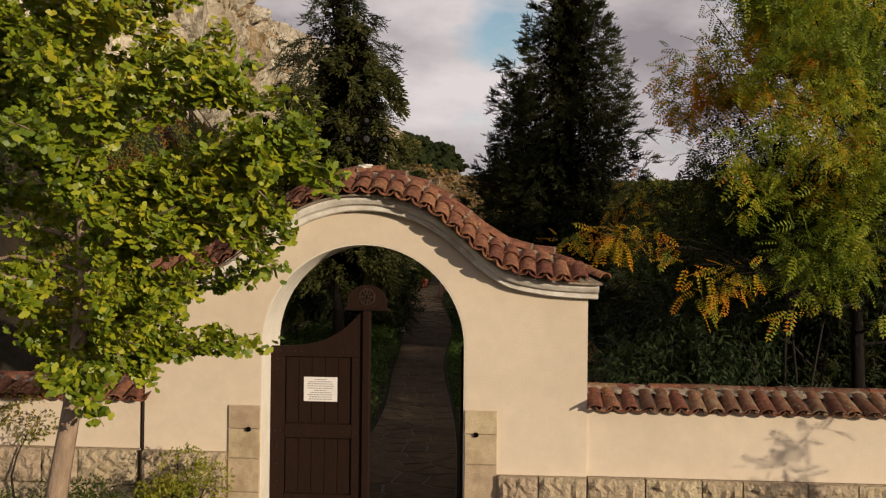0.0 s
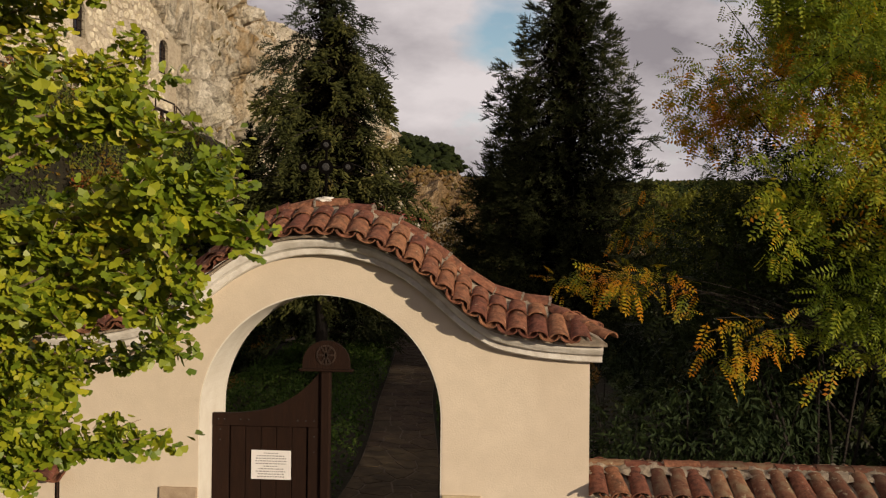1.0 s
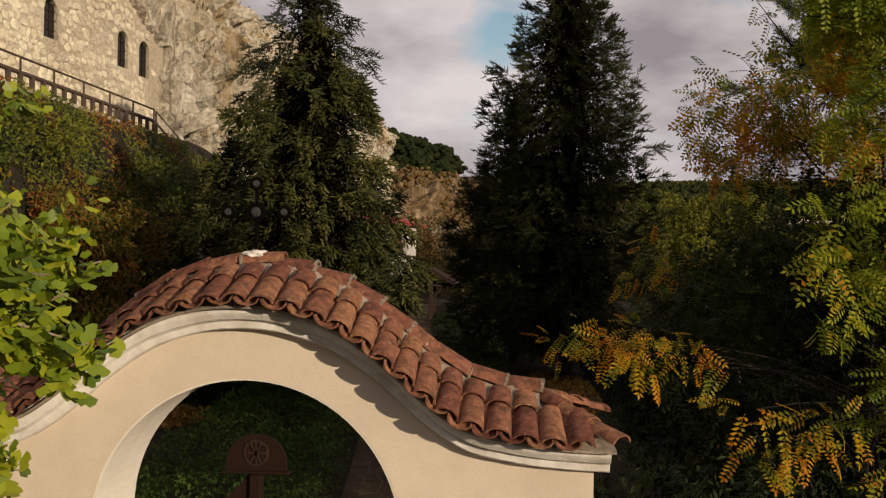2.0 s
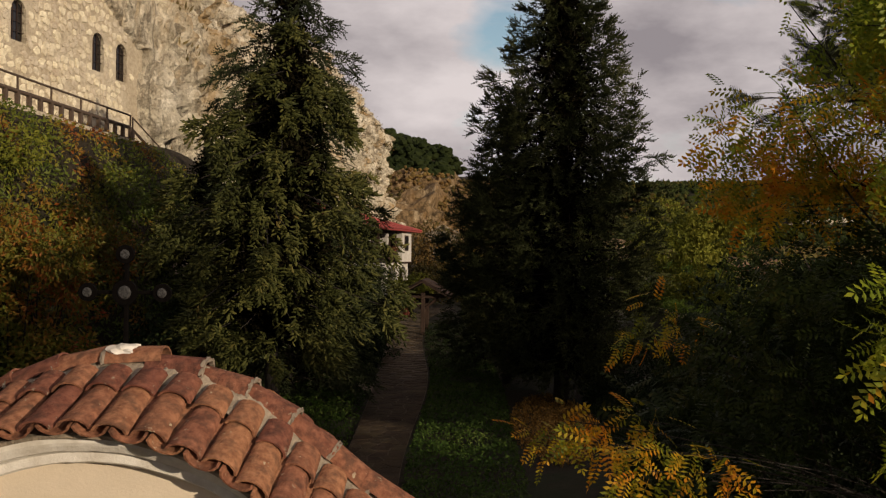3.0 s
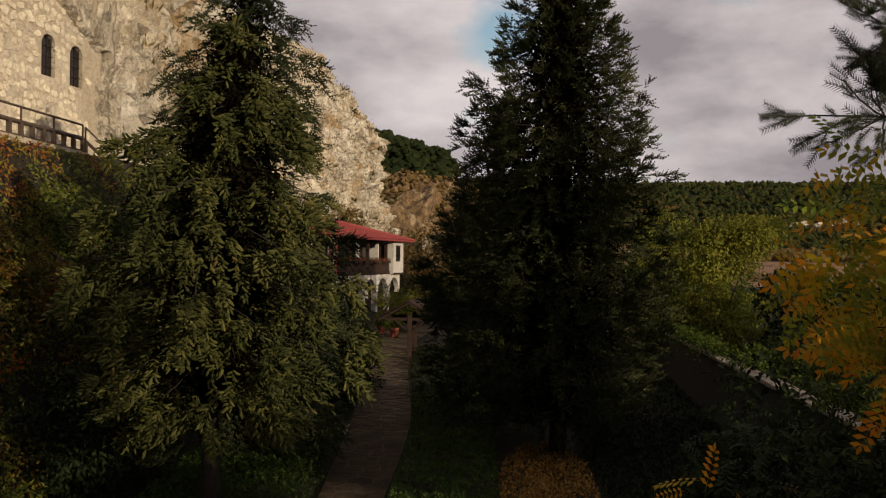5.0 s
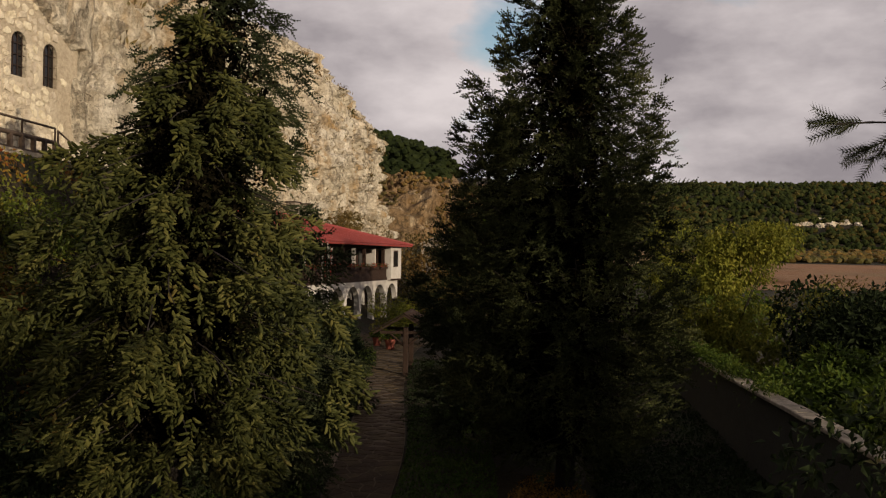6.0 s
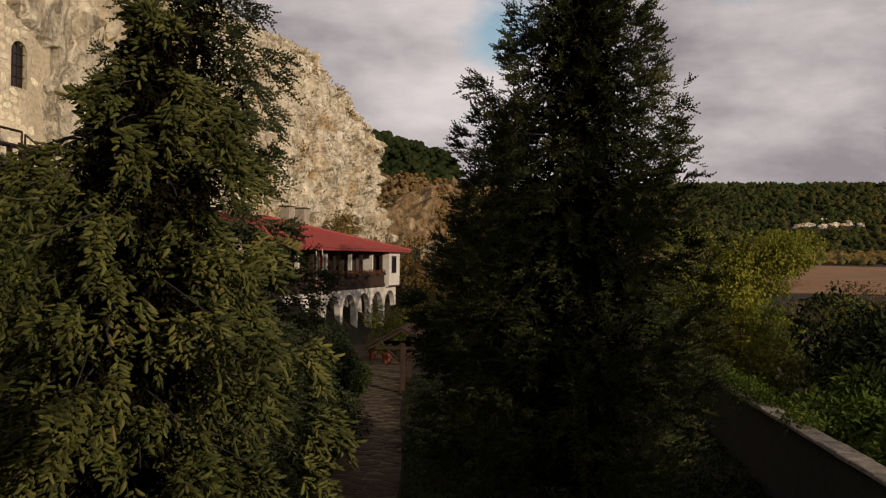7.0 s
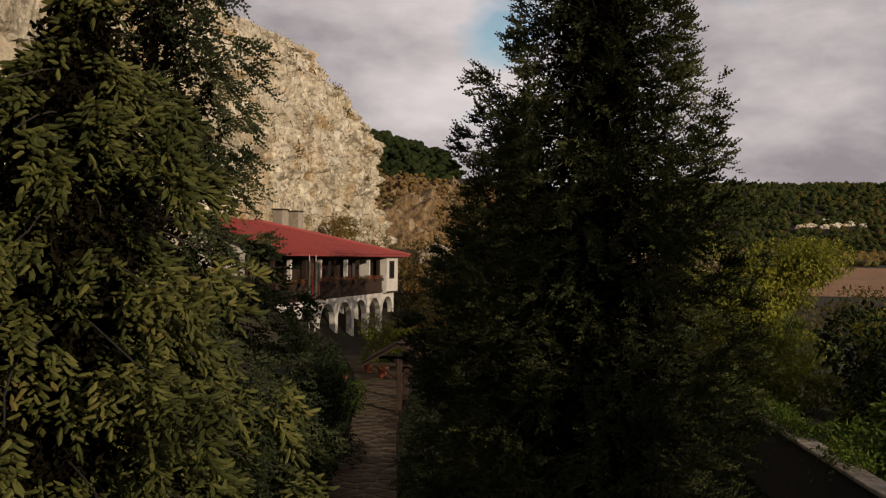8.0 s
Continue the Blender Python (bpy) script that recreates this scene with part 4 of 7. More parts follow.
def plain_pinnate(pairs=6, length=0.28):
    """A compound leaf for foliage further off, with simple leaflets."""
    v, f = [(-0.006, 0, 0), (0.006, 0, 0), (0, 1.0, -0.16)], [(0, 1, 2)]
    for i in range(pairs):
        y = 0.14 + 0.84 * i / (pairs - 1)
        for s in (1, -1):
            n = len(v)
            v += [(0, y - 0.045, -0.16 * y * y), (s * length, y + 0.10, -0.16 * y * y - 0.05), (s * length * 0.35, y + 0.11, -0.16 * y * y)]
            f.append((n, n + 1, n + 2))
    return joined_template(v, f)


PLAIN_PINNATE = plain_pinnate()
FAN, OVAL, NARROW, PINNATE = fan_template(), oval_template(), oval_template(0.28, 0.05), pinnate_template(6, 0.11, 0.25)


def spin(n, rng):
    return unit(rng.normal(0, 1, (n, 3)))


# ---- conifers ----
def brush_template(stations, around, reach, bend=0.10):
    """A spruce shoot: rows of needles that stand off one stem like a bottle brush, the tip turned up."""
    ys = np.linspace(0, 1, stations + 1)
    v = [(0, y * 0.94, bend * y * y) for y in ys]
    f = []
    for j in range(stations):
        y = (j + 0.55) / stations
        r = reach * (0.75 + 0.5 * math.sin(math.pi * min(1, y + 0.25))) * (1 - 0.35 * y)
        for k in range(around):
            a = 2 * math.pi * k / around + j * 0.7
            v.append((r * math.cos(a), min(1.06, y + r * 0.7), bend * y * y + r * math.sin(a)))
            f.append((j, j + 1, len(v) - 1))
    return joined_template(v, f)


def finger_template(sides, fat, bend=0.14):
    """A close-needled spruce shoot: a ridged, tapering finger with its tip turned up."""
    v, f = [(0, 0, 0)], []
    for j, (y, r) in enumerate(((0.10, 0.75), (0.45, 1.0), (0.78, 0.72))):
        for k in range(sides):
            a = 2 * math.pi * (k + 0.5 * j) / sides
            q = fat * r * (1.25 if (k + j) % 2 else 0.75)
            v.append((q * math.cos(a), y + 0.06 * ((k + j) % 2), bend * y * y + q * math.sin(a)))
    v.append((0, 1.0, bend))
    for k in range(sides):
        n = (k + 1) % sides
        f.append((0, 1 + n, 1 + k))
        for j in range(2):
            a, b = 1 + j * sides, 1 + (j + 1) * sides
            f += [(a + k, a + n, b + k), (a + n, b + n, b + k)]
        f.append((1 + 2 * sides + k, 1 + 2 * sides + n, len(v) - 1))
    return joined_template(v, f)


BRUSH_NEAR, BRUSH_MID, BRUSH_FAR = finger_template(5, 0.135), brush_template(3, 4, 0.16), brush_template(3, 3, 0.18)


def spruce(name, x, y, h, radius, seed, material, template, size, sprays, label, skirt=0.9, droop=0.2, whorl=7, step=0.5, fingers=7, hang=0.35, ragged=0.72, upturn=0.2, hollow=-0.25, core=2400, clump=0.9, lean=0.0, spread=lambda az: 1.0, depth=0.62, heart=0.55):
    """A spruce: a trunk with whorls of arching boughs, each hung with sprays of brush-like shoots, their tips turned up.
    radius gives the reach of the boughs at a share of the height, spread a factor for the side that they grow to, sprays their number."""
    rng = np.random.default_rng(seed)
    z0 = float(ground_z(x, y))
    tree = thing(name, (x, y, z0), label, "tree", "spruces in the garden")
    runs = [([(x + lean * (k / 10) ** 2 + 0.05 * math.sin(k * 1.3), y + 0.05 * math.cos(k * 1.7), z0 - 0.2 + (h + 0.2) * k / 10) for k in range(11)], [0.018 * h * (1.02 - k / 10) ** 0.8 + 0.012 for k in range(11)])]
    bz, baz, bl = [], [], []
    for k, z in enumerate(np.arange(skirt, h - 0.2, step)):
        n = max(4, int(whorl + 1 - 3 * z / h))
        for j in range(n):
            bz.append(z + rng.uniform(-0.25, 0.25))
            baz.append(2 * math.pi * (j + rng.uniform(-0.35, 0.35)) / n + k * 2.4)
            bl.append(max(0.2, radius(min(1.0, max(0.0, bz[-1] / h))) * rng.uniform(ragged, 1.06) * spread(baz[-1])))
    bz, baz, bl = np.array(bz), np.array(baz), np.array(bl)
    def on_bough(i, s):
        r = bl[i] * s
        zz = bz[i] + r * 0.25 - droop * bl[i] * s ** 1.6 * 1.9 + upturn * bl[i] * np.maximum(s - 0.75, 0) * 1.5
        turn = baz[i] + 0.12 * np.sin(s * 3 + i)
        return np.stack([x + lean * (bz[i] / h) ** 2 + np.cos(turn) * r, y + np.sin(turn) * r, z0 + zz], -1)
    s = np.linspace(0, 0.85, 6)
    for i in range(len(bz)):
        runs.append((on_bough(np.full(6, i), s), 0.005 + 0.012 * (1 - s) * min(1.5, bl[i] / 2)))
    part("trunk", tubes("trunk", runs, DARK_BARK, 6), DARK_BARK, tree)
    # sprays to both sides of each bough and hanging under it, most of them towards its end
    i = rng.choice(len(bz), sprays, p=(bl + 0.15) / (bl + 0.15).sum())
    s = 1 - depth * rng.random(sprays) ** 1.35
    hand = np.where(rng.random(sprays) < 0.5, 1.0, -1.0)
    wide = hand * (0.05 + 0.30 * bl[i] * (1.05 - s)) * rng.random(sprays)
    out = np.stack([np.cos(baz[i]), np.sin(baz[i]), np.zeros(sprays)], -1)
    side = np.stack([-np.sin(baz[i]), np.cos(baz[i]), np.zeros(sprays)], -1)
    drop = hang * rng.random(sprays) ** 1.6 * (0.3 + 0.7 * bl[i] / bl.max())
    at = on_bough(i, s) + side * wide[:, None] - np.array([0, 0, 1.0]) * drop[:, None]
    shift = Vector((seed * 7.1, seed * 3.3, 0))
    keep = np.array([noise.noise(Vector(p) * clump + shift) for p in at]) > hollow
    at, out, side, hand, s, drop, i = at[keep], out[keep], side[keep], hand[keep], s[keep], drop[keep], i[keep]
    n = len(at)
    fall = (droop * 1.6 + 1.3 * drop + rng.normal(0, 0.2, n) - upturn * np.maximum(s - 0.6, 0) * 2.5)[:, None]
    axis = unit(out * rng.uniform(0.4, 1.0, (n, 1)) + side * (hand * rng.uniform(0.0, 0.9, n) * (1.2 - s))[:, None] - np.array([0, 0, 1.0]) * fall)
    flat = unit(np.cross(axis, np.array([0, 0, 1.0]) + rng.normal(0, 0.5, (n, 3))))
    long = size * rng.uniform(1.3, 2.3, n)
    spots, ways = [], []
    for k in range(fingers):
        t = k / (fingers - 1)
        swing = 0.0 if k == fingers - 1 else (0.95 - 0.35 * t) * (1 if k % 2 else -1)
        spots.append(at + axis * (long * t * 0.85)[:, None] - np.array([0, 0, 0.25]) * (long * t * t)[:, None])
        ways.append(axis + flat * swing + np.array([0, 0, 0.12]) + rng.normal(0, 0.24, (n, 3)))
    m = 50
    spots.append(np.stack([x + lean + rng.normal(0, 0.04, m), y + rng.normal(0, 0.04, m), z0 + h - rng.random(m) * 0.9], -1))
    ways.append(spin(m, rng) * 0.8 + np.array([0, 0, 0.9]))
    p, d = np.concatenate(spots), np.concatenate(ways)
    up = np.tile([0, 0, 1.0], (len(p), 1)) + rng.normal(0, 0.3, (len(p), 3))
    part("crown", strewn("crown", template, p, frames_along(d, up), (size * rng.uniform(0.7, 1.25, len(p)))[:, None], material), material, tree)
    # near-black twigs inside, their colour stands for the crown's inner shade
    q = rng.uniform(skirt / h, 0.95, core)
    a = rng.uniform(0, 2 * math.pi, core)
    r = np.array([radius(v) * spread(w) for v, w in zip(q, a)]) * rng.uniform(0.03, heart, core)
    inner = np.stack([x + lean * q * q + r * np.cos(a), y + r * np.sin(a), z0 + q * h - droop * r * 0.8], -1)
    part("inner_foliage", strewn("inner_foliage", BRUSH_FAR, inner, frames_along(spin(core, rng), spin(core, rng)), rng.uniform(0.22, 0.38, (core, 1)), SHADE_NEEDLE), SHADE_NEEDLE, tree, "near-black twig mass coloured for the shade inside the crown")
    return tree


# two broad trees on either side of the path, with narrower ones behind
broad_reach = curve_through([(0.14, 1.0), (0.26, 1.6), (0.34, 2.5), (0.42, 3.15), (0.48, 3.3), (0.58, 3.1), (0.68, 2.65), (0.78, 2.2), (0.85, 1.75), (0.91, 0.95), (0.96, 0.55), (1.0, 0.2)])
right_reach = curve_through([(0.03, 1.7), (0.10, 2.4), (0.22, 2.9), (0.36, 3.05), (0.48, 2.85), (0.58, 2.6), (0.66, 2.3), (0.73, 1.9), (0.80, 1.45), (0.88, 0.9), (0.95, 0.45), (1.0, 0.12)])
narrow_reach = curve_through([(0.05, 2.3), (0.22, 3.1), (0.42, 3.15), (0.50, 2.6), (0.6, 2.3), (0.78, 2.0), (0.87, 1.5), (0.94, 0.9), (1.0, 0.2)])
spruce("spruce", -4.9, 25.3, 9.9, broad_reach, 5, SPRUCE_NEEDLE, BRUSH_NEAR, 0.168, 7200,
       "broad old spruce with drooping olive-green boughs beside the path", skirt=2.7, droop=0.30, whorl=9, step=0.50, core=8000, hang=0.60, fingers=7, depth=0.86, heart=0.38, lean=0.45, clump=1.35, hollow=0.02, spread=lambda az: 0.97 - 0.05 * max(0.0, math.cos(az)) + 0.02 * math.sin(az))
spruce("spruce", -6.1, 31.3, 13.4, narrow_reach, 6, DARK_NEEDLE, BRUSH_MID, 0.205, 4200,
       "tall narrow dark spruce behind the broad one", droop=0.24, whorl=8, step=0.46, core=3600, hang=0.5)
spruce("spruce", 2.15, 33.4, 14.6, right_reach, 7, DUSK_NEEDLE, BRUSH_MID, 0.200, 7000,
       "tall dense dark spruce beside the garden path", skirt=1.1, droop=0.13, whorl=10, step=0.42, core=11000, hang=0.45, ragged=0.80, upturn=0.75, hollow=-0.20, clump=1.3)
spruce("spruce", 0.45, 37.2, 10.4, lambda q: 2.55 * min(1, (1 - q) * 1.7) ** 0.9, 8, DARK_NEEDLE, BRUSH_FAR, 0.23, 2400,
       "smaller dark spruce behind the tall one", droop=0.10, whorl=8, upturn=0.6)
spruce("spruce", -9.6, 34.5, 8.0, lambda q: 2.3 * min(1, (1 - q) * 1.6) ** 0.8, 9, SHADED_SPRUCE_NEEDLE, BRUSH_FAR, 0.26, 1000,
       "low spruce under the bank, its needles coloured dark for shade", droop=0.18, whorl=6)


# ---- broad-leaved trees ----
def limb(start, way, length, bend, rng, n=7, sag=0.0):
    """Points of a limb that wanders from its start."""
    p, d = [np.array(start, float)], unit(np.array(way, float))
    for k in range(n - 1):
        d = unit(d + rng.normal(0, bend, 3) + np.array([0, 0, -sag]))
        p.append(p[-1] + d * length / (n - 1))
    return np.array(p)


ginkgo_reach = curve_through([(1.7, 1.0), (2.3, 1.2), (3.0, 1.9), (3.7, 2.5), (4.25, 2.3), (4.8, 1.6), (5.4, 1.3), (6.2, 1.1), (7.6, 0.6)])


def ginkgo():
    rng = np.random.default_rng(31)
    bx, by = -4.14, 8.15
    grown = 0.885
    foot_x, foot_y, rise = -3.66, 7.2, 0.345
    def settled(p):
        """Shrinks the tree towards the first eye point, so that its outline fits that view."""
        return np.stack([(p[..., 0] - bx) * grown + foot_x, (p[..., 1] - by) * grown + foot_y, p[..., 2] * grown + rise], -1)
    tree = thing("ginkgo_tree", (foot_x, foot_y, 0), "young ginkgo tree with bright yellow-green fan leaves before the wall", "tree")
    trunk = np.array([(bx - 0.28, by, -0.9), (bx - 0.20, by, -0.1), (bx - 0.08, by, 0.8), (bx + 0.07, by, 1.7), (bx + 0.14, by + 0.02, 2.8), (bx + 0.10, by, 4.0), (bx + 0.05, by - 0.02, 5.4), (bx, by, 7.4)])
    runs = [(trunk, [0.12, 0.11, 0.10, 0.085, 0.070, 0.055, 0.038, 0.012])]
    tips = []
    for k in range(58):
        z = 1.75 + 5.6 * (k / 58) ** 0.9
        az = k * 2.39996 + rng.normal(0, 0.25)
        q = (z - 1.75) / 5.7
        reach = ginkgo_reach(z) * rng.uniform(0.78, 1.05)
        start = [np.interp(z, trunk[:, 2], trunk[:, 0]), np.interp(z, trunk[:, 2], trunk[:, 1]), z]
        p = limb(start, (math.cos(az), math.sin(az) * 0.85, rng.uniform(0.05, 0.5)), reach, 0.10, rng, 8, 0.02)
        runs.append((p, np.linspace(0.026 * (1 - q) + 0.010, 0.005, 8)))
        tips.append(p)
        for j in range(3):
            b = rng.integers(2, 6)
            dirn = unit(p[b + 1] - p[b]) + spin(1, rng)[0] * 0.9
            t = limb(p[b], dirn, reach * rng.uniform(0.25, 0.5), 0.14, rng, 6, 0.03)
            runs.append((t, np.linspace(0.010, 0.003, 6)))
            tips.append(t)
    # a low bough that reaches out before the gate pier
    for way, ln, z in (((1.0, 0.05, 0.16), 1.5, 2.0), ((1.0, -0.1, 0.25), 1.3, 2.5), ((1.0, 0.0, 0.30), 1.8, 2.85), ((0.95, -0.1, 0.36), 2.5, 3.0), ((0.9, -0.1, 0.42), 2.6, 3.2), ((0.9, 0.05, 0.30), 2.4, 3.3), ((1.0, -0.2, 0.25), 2.3, 3.6), ((0.9, -0.25, 0.15), 2.1, 3.5)):
        p = limb((bx + 0.12, by, z), way, ln, 0.05, rng, 8)
        runs.append((p, np.linspace(0.022, 0.005, 8)))
        tips.append(p)
        for j in range(4):
            b = rng.integers(2, 7)
            t = limb(p[b], unit(p[b] - p[b - 1]) + spin(1, rng)[0] * 0.8, rng.uniform(0.4, 0.8), 0.14, rng, 6, 0.02)
            runs.append((t, np.linspace(0.009, 0.003, 6)))
            tips.append(t)
    def inside(c):
        return c[..., 0] - bx < np.interp(c[..., 2], [2.0, 3.0, 3.9, 4.3, 4.65, 5.4, 7.0], [1.6, 2.2, 2.7, 2.35, 1.5, 1.15, 0.7])
    runs = runs[:1] + [(p[:m], r[:m]) for p, r in runs[1:] for m in [int(np.argmin(np.append(inside(p), False)))] if m > 2]
    runs = [(settled(np.asarray(p)), np.asarray(r) * grown) for p, r in runs]
    part("trunk", tubes("trunk", runs, PALE_BARK, 7), PALE_BARK, tree, "slender pale grey-brown trunk and limbs")
    count = 6000
    w = np.array([np.linalg.norm(t[-1] - t[0]) for t in tips])
    i = rng.choice(len(tips), count, p=w / w.sum())
    s = rng.uniform(0.06, 1.0, count) * 0.999
    arr = [np.stack([np.interp(np.linspace(0, 1, 24), np.linspace(0, 1, len(t)), t[:, c]) for c in range(3)], -1) for t in tips]
    arr = np.stack(arr)
    c = arr[i, (s * 23).astype(int)]
    c = c[inside(c + rng.normal(0, 0.1, c.shape))]
    # leaves sit in tufts on spurs
    c = np.repeat(c, 6, 0)
    count = len(c)
    tuft = spin(count, rng)
    c = c + tuft * rng.uniform(0.03, 0.12, (count, 1))
    d = tuft * 0.8 + np.array([0.1, -0.25, -0.35]) + rng.normal(0, 0.3, (count, 3))
    up = np.array([0.40, -0.50, 0.55]) + tuft * 0.35 + rng.normal(0, 0.45, (count, 3))
    size = rng.uniform(0.038, 0.068, count)
    part("crown", strewn("crown", FAN, settled(c), frames_along(d, up), size[:, None], GINKGO_LEAF), GINKGO_LEAF, tree)


locust_side = curve_through([(2.4, 2.6), (3.2, 2.2), (3.8, 1.75), (4.4, 1.55), (5.2, 1.95), (6.0, 2.2), (6.8, 2.9), (7.6, 3.5), (9.0, 4.2)])


def locust():
    rng = np.random.default_rng(41)
    bx, by = 4.7, 12.2
    tree = thing("locust_tree", (bx, by, 0), "locust tree with feathery green leaves turning yellow and orange", "tree")
    trunk = np.array([(bx, by, -0.1), (bx - 0.05, by, 1.2), (bx - 0.12, by - 0.1, 2.4), (bx - 0.1, by - 0.15, 3.6), (bx + 0.1, by - 0.1, 5.6), (bx + 0.15, by, 8.4)])
    runs, tips = [(trunk, [0.10, 0.09, 0.075, 0.06, 0.045, 0.015])], []
    for k in range(92):
        z = 1.9 + 6.4 * (k / 92)
        az = k * 2.39996 + rng.normal(0, 0.3)
        q = (z - 1.9) / 6.4
        reach = 3.15 * (1 - 0.45 * max(0.0, q - 0.5)) * rng.uniform(0.62, 1.05) * (0.8 if q < 0.1 else 1.0)
        start = [np.interp(z, trunk[:, 2], trunk[:, 0]), np.interp(z, trunk[:, 2], trunk[:, 1]), z]
        p = limb(start, (math.cos(az), math.sin(az), rng.uniform(0.0, 0.45)), reach, 0.13, rng, 8, 0.03)
        runs.append((p, np.linspace(0.024, 0.005, 8)))
        tips.append(p)
        for j in range(4):
            b = rng.integers(2, 6)
            t = limb(p[b], unit(p[b + 1] - p[b]) + spin(1, rng)[0] * 0.8, rng.uniform(0.4, 0.9), 0.15, rng, 6, 0.05)
            runs.append((t, np.linspace(0.008, 0.003, 6)))
            tips.append(t)
    # slender shoots that stand above the crown
    for sx, sy, top in ((2.75, 12.6, 6.3), (3.2, 13.0, 7.0), (3.35, 12.6, 6.8), (2.55, 12.2, 5.9)):
        t = np.linspace(0, 1, 8)[:, None]
        p = np.array([bx - 0.5, by, top - 2.0]) * (1 - t) + np.array([sx, sy, top]) * t + np.array([-0.2, 0, 0]) * np.sin(t * 3.1)
        runs.append((p, np.linspace(0.014, 0.003, 8)))
        tips += [p[4:]] * 2
    def allowed(c):
        side = np.array([locust_side(v) for v in c[:, 2]])
        return (c[:, 0] > side) & (c[:, 1] > 9.3 + 0.25 * np.sin(c[:, 0] * 5 + c[:, 2] * 4)) & ((c[:, 2] > 4.95) | (c[:, 1] < 11.0)) & ((c[:, 1] > 11.0) | (c[:, 0] > 2.3 + 0.33 * (c[:, 1] - 9.6))) & ((c[:, 2] > 3.3) | (c[:, 0] > 3.0)) & ((c[:, 2] < 4.4) | (c[:, 0] > 0.9 + 0.46 * (c[:, 1] - 10.3))) & ((c[:, 2] < 5.85 + 0.165 * (c[:, 1] - 12.2) + 0.12 * np.sin(c[:, 0] * 9 + c[:, 1] * 5)) | (c[:, 0] > 0.82 + 0.42 * (c[:, 1] - 6.9)))
    runs = [r for r in runs if allowed(np.asarray(r[0])[-1:])[0]] + runs[:1]
    runs.append((np.array([3.05, 12.2, 5.9]) + np.linspace(-0.5, 1, 8)[:, None] * np.array([-0.45, 0, 0.6]), np.linspace(0.012, 0.003, 8)))
    # sprays that hang out over the wall and towards the gate, orange in part
    sprays = np.array([(2.06, 10.1, 2.95), (2.30, 10.0, 2.75), (2.55, 10.1, 2.85), (2.10, 10.2, 2.55), (2.40, 10.3, 2.65), (1.39, 10.9, 3.25), (1.75, 10.9, 3.2), (2.05, 10.9, 3.15), (1.60, 11.0, 3.35), (1.15, 11.4, 3.3), (0.95, 12.0, 3.35), (1.25, 12.2, 3.2), (0.8, 12.1, 3.2), (1.55, 12.4, 3.3),
                       (1.85, 13.5, 4.1), (2.1, 13.4, 3.95), (1.75, 13.7, 3.8), (2.35, 12.6, 5.15), (2.7, 12.6, 5.5), (2.5, 12.4, 4.95), (2.9, 12.5, 5.25), (3.0, 12.7, 5.6), (2.75, 12.4, 4.9), (3.05, 12.4, 4.95), (2.45, 12.5, 5.75), (3.3, 12.0, 5.2), (2.7, 11.0, 5.6), (3.1, 10.6, 4.9), (3.5, 10.4, 5.4)])
    for c in sprays:
        start = np.array([bx - 0.1, by - 0.1, max(1.9, c[2] - 0.5)])
        t = np.linspace(0, 1, 7)[:, None]
        start = start if c[2] > 4.4 else np.array([bx - 0.3, by - 0.2, 2.2])
        runs.append((start * (1 - t) + c * t + np.array([0, 0, 0.25]) * np.sin(t * 3.14), np.linspace(0.007, 0.003, 7)))
    part("trunk", tubes("trunk", runs, DARK_BARK, 6), DARK_BARK, tree)
    n = 400
    p, out = leaf_shell(sprays, np.tile([0.30, 0.26, 0.17], (len(sprays), 1)), n, rng, 0.1)
    d = out * 0.7 + spin(n, rng) * 0.5 + np.array([-0.1, -0.15, -0.55])
    part("orange_sprays", strewn("orange_sprays", PINNATE, p, frames_along(d, np.array([0.35, -0.5, 0.75]) + rng.normal(0, 0.3, (n, 3))), rng.uniform(0.15, 0.26, (n, 1)), ORANGE_LEAF), ORANGE_LEAF, tree, "orange and yellow leaf sprays")
    # fronds along the twigs, and more of them in leafy heads at their ends
    count = 6500
    w = np.array([np.linalg.norm(t[-1] - t[0]) for t in tips])
    i = rng.choice(len(tips), count, p=w / w.sum())
    s = rng.uniform(0.2, 1.0, count) * 0.999
    arr = np.stack([np.stack([np.interp(np.linspace(0, 1, 24), np.linspace(0, 1, len(t)), t[:, c]) for c in range(3)], -1) for t in tips])
    c = arr[i, (s * 23).astype(int)]
    along = unit(arr[i, np.minimum((s * 23).astype(int) + 1, 23)] - arr[i, np.maximum((s * 23).astype(int) - 1, 0)])
    heads = np.stack([rng.uniform(2.2, 6.9, 190), rng.uniform(9.6, 13.6, 190), rng.uniform(2.9, 7.9, 190)], -1)
    heads = heads[allowed(heads) & ((heads[:, 1] > 11.4) | (heads[:, 2] < 5.75)) & ((heads[:, 0] < 5.6) | (heads[:, 2] < 5.2))]
    q, out = leaf_shell(heads, np.tile([0.62, 0.55, 0.40], (len(heads), 1)) * rng.uniform(0.7, 1.2, (len(heads), 1)), 9500, rng, 0.45)
    c, along = np.concatenate([c, q]), np.concatenate([along, out])
    keep = allowed(c) & ((c[:, 0] < 4.9 + 0.42 * (c[:, 1] - 12.2)) | (rng.random(len(c)) < 0.35))
    # one thin shoot stands clear of the crown
    t = np.repeat(np.linspace(0.25, 1, 8), 2)[:, None]
    shoot = np.array([3.05, 12.2, 5.9]) * (1 - t) + np.array([2.60, 12.2, 6.5]) * t + rng.normal(0, 0.03, (16, 3))
    c, along = np.concatenate([c[keep], shoot]), np.concatenate([along[keep], spin(16, rng)])
    count = len(c)
    d = along * 0.6 + spin(count, rng) * 0.7 + np.array([0, 0, -0.3])
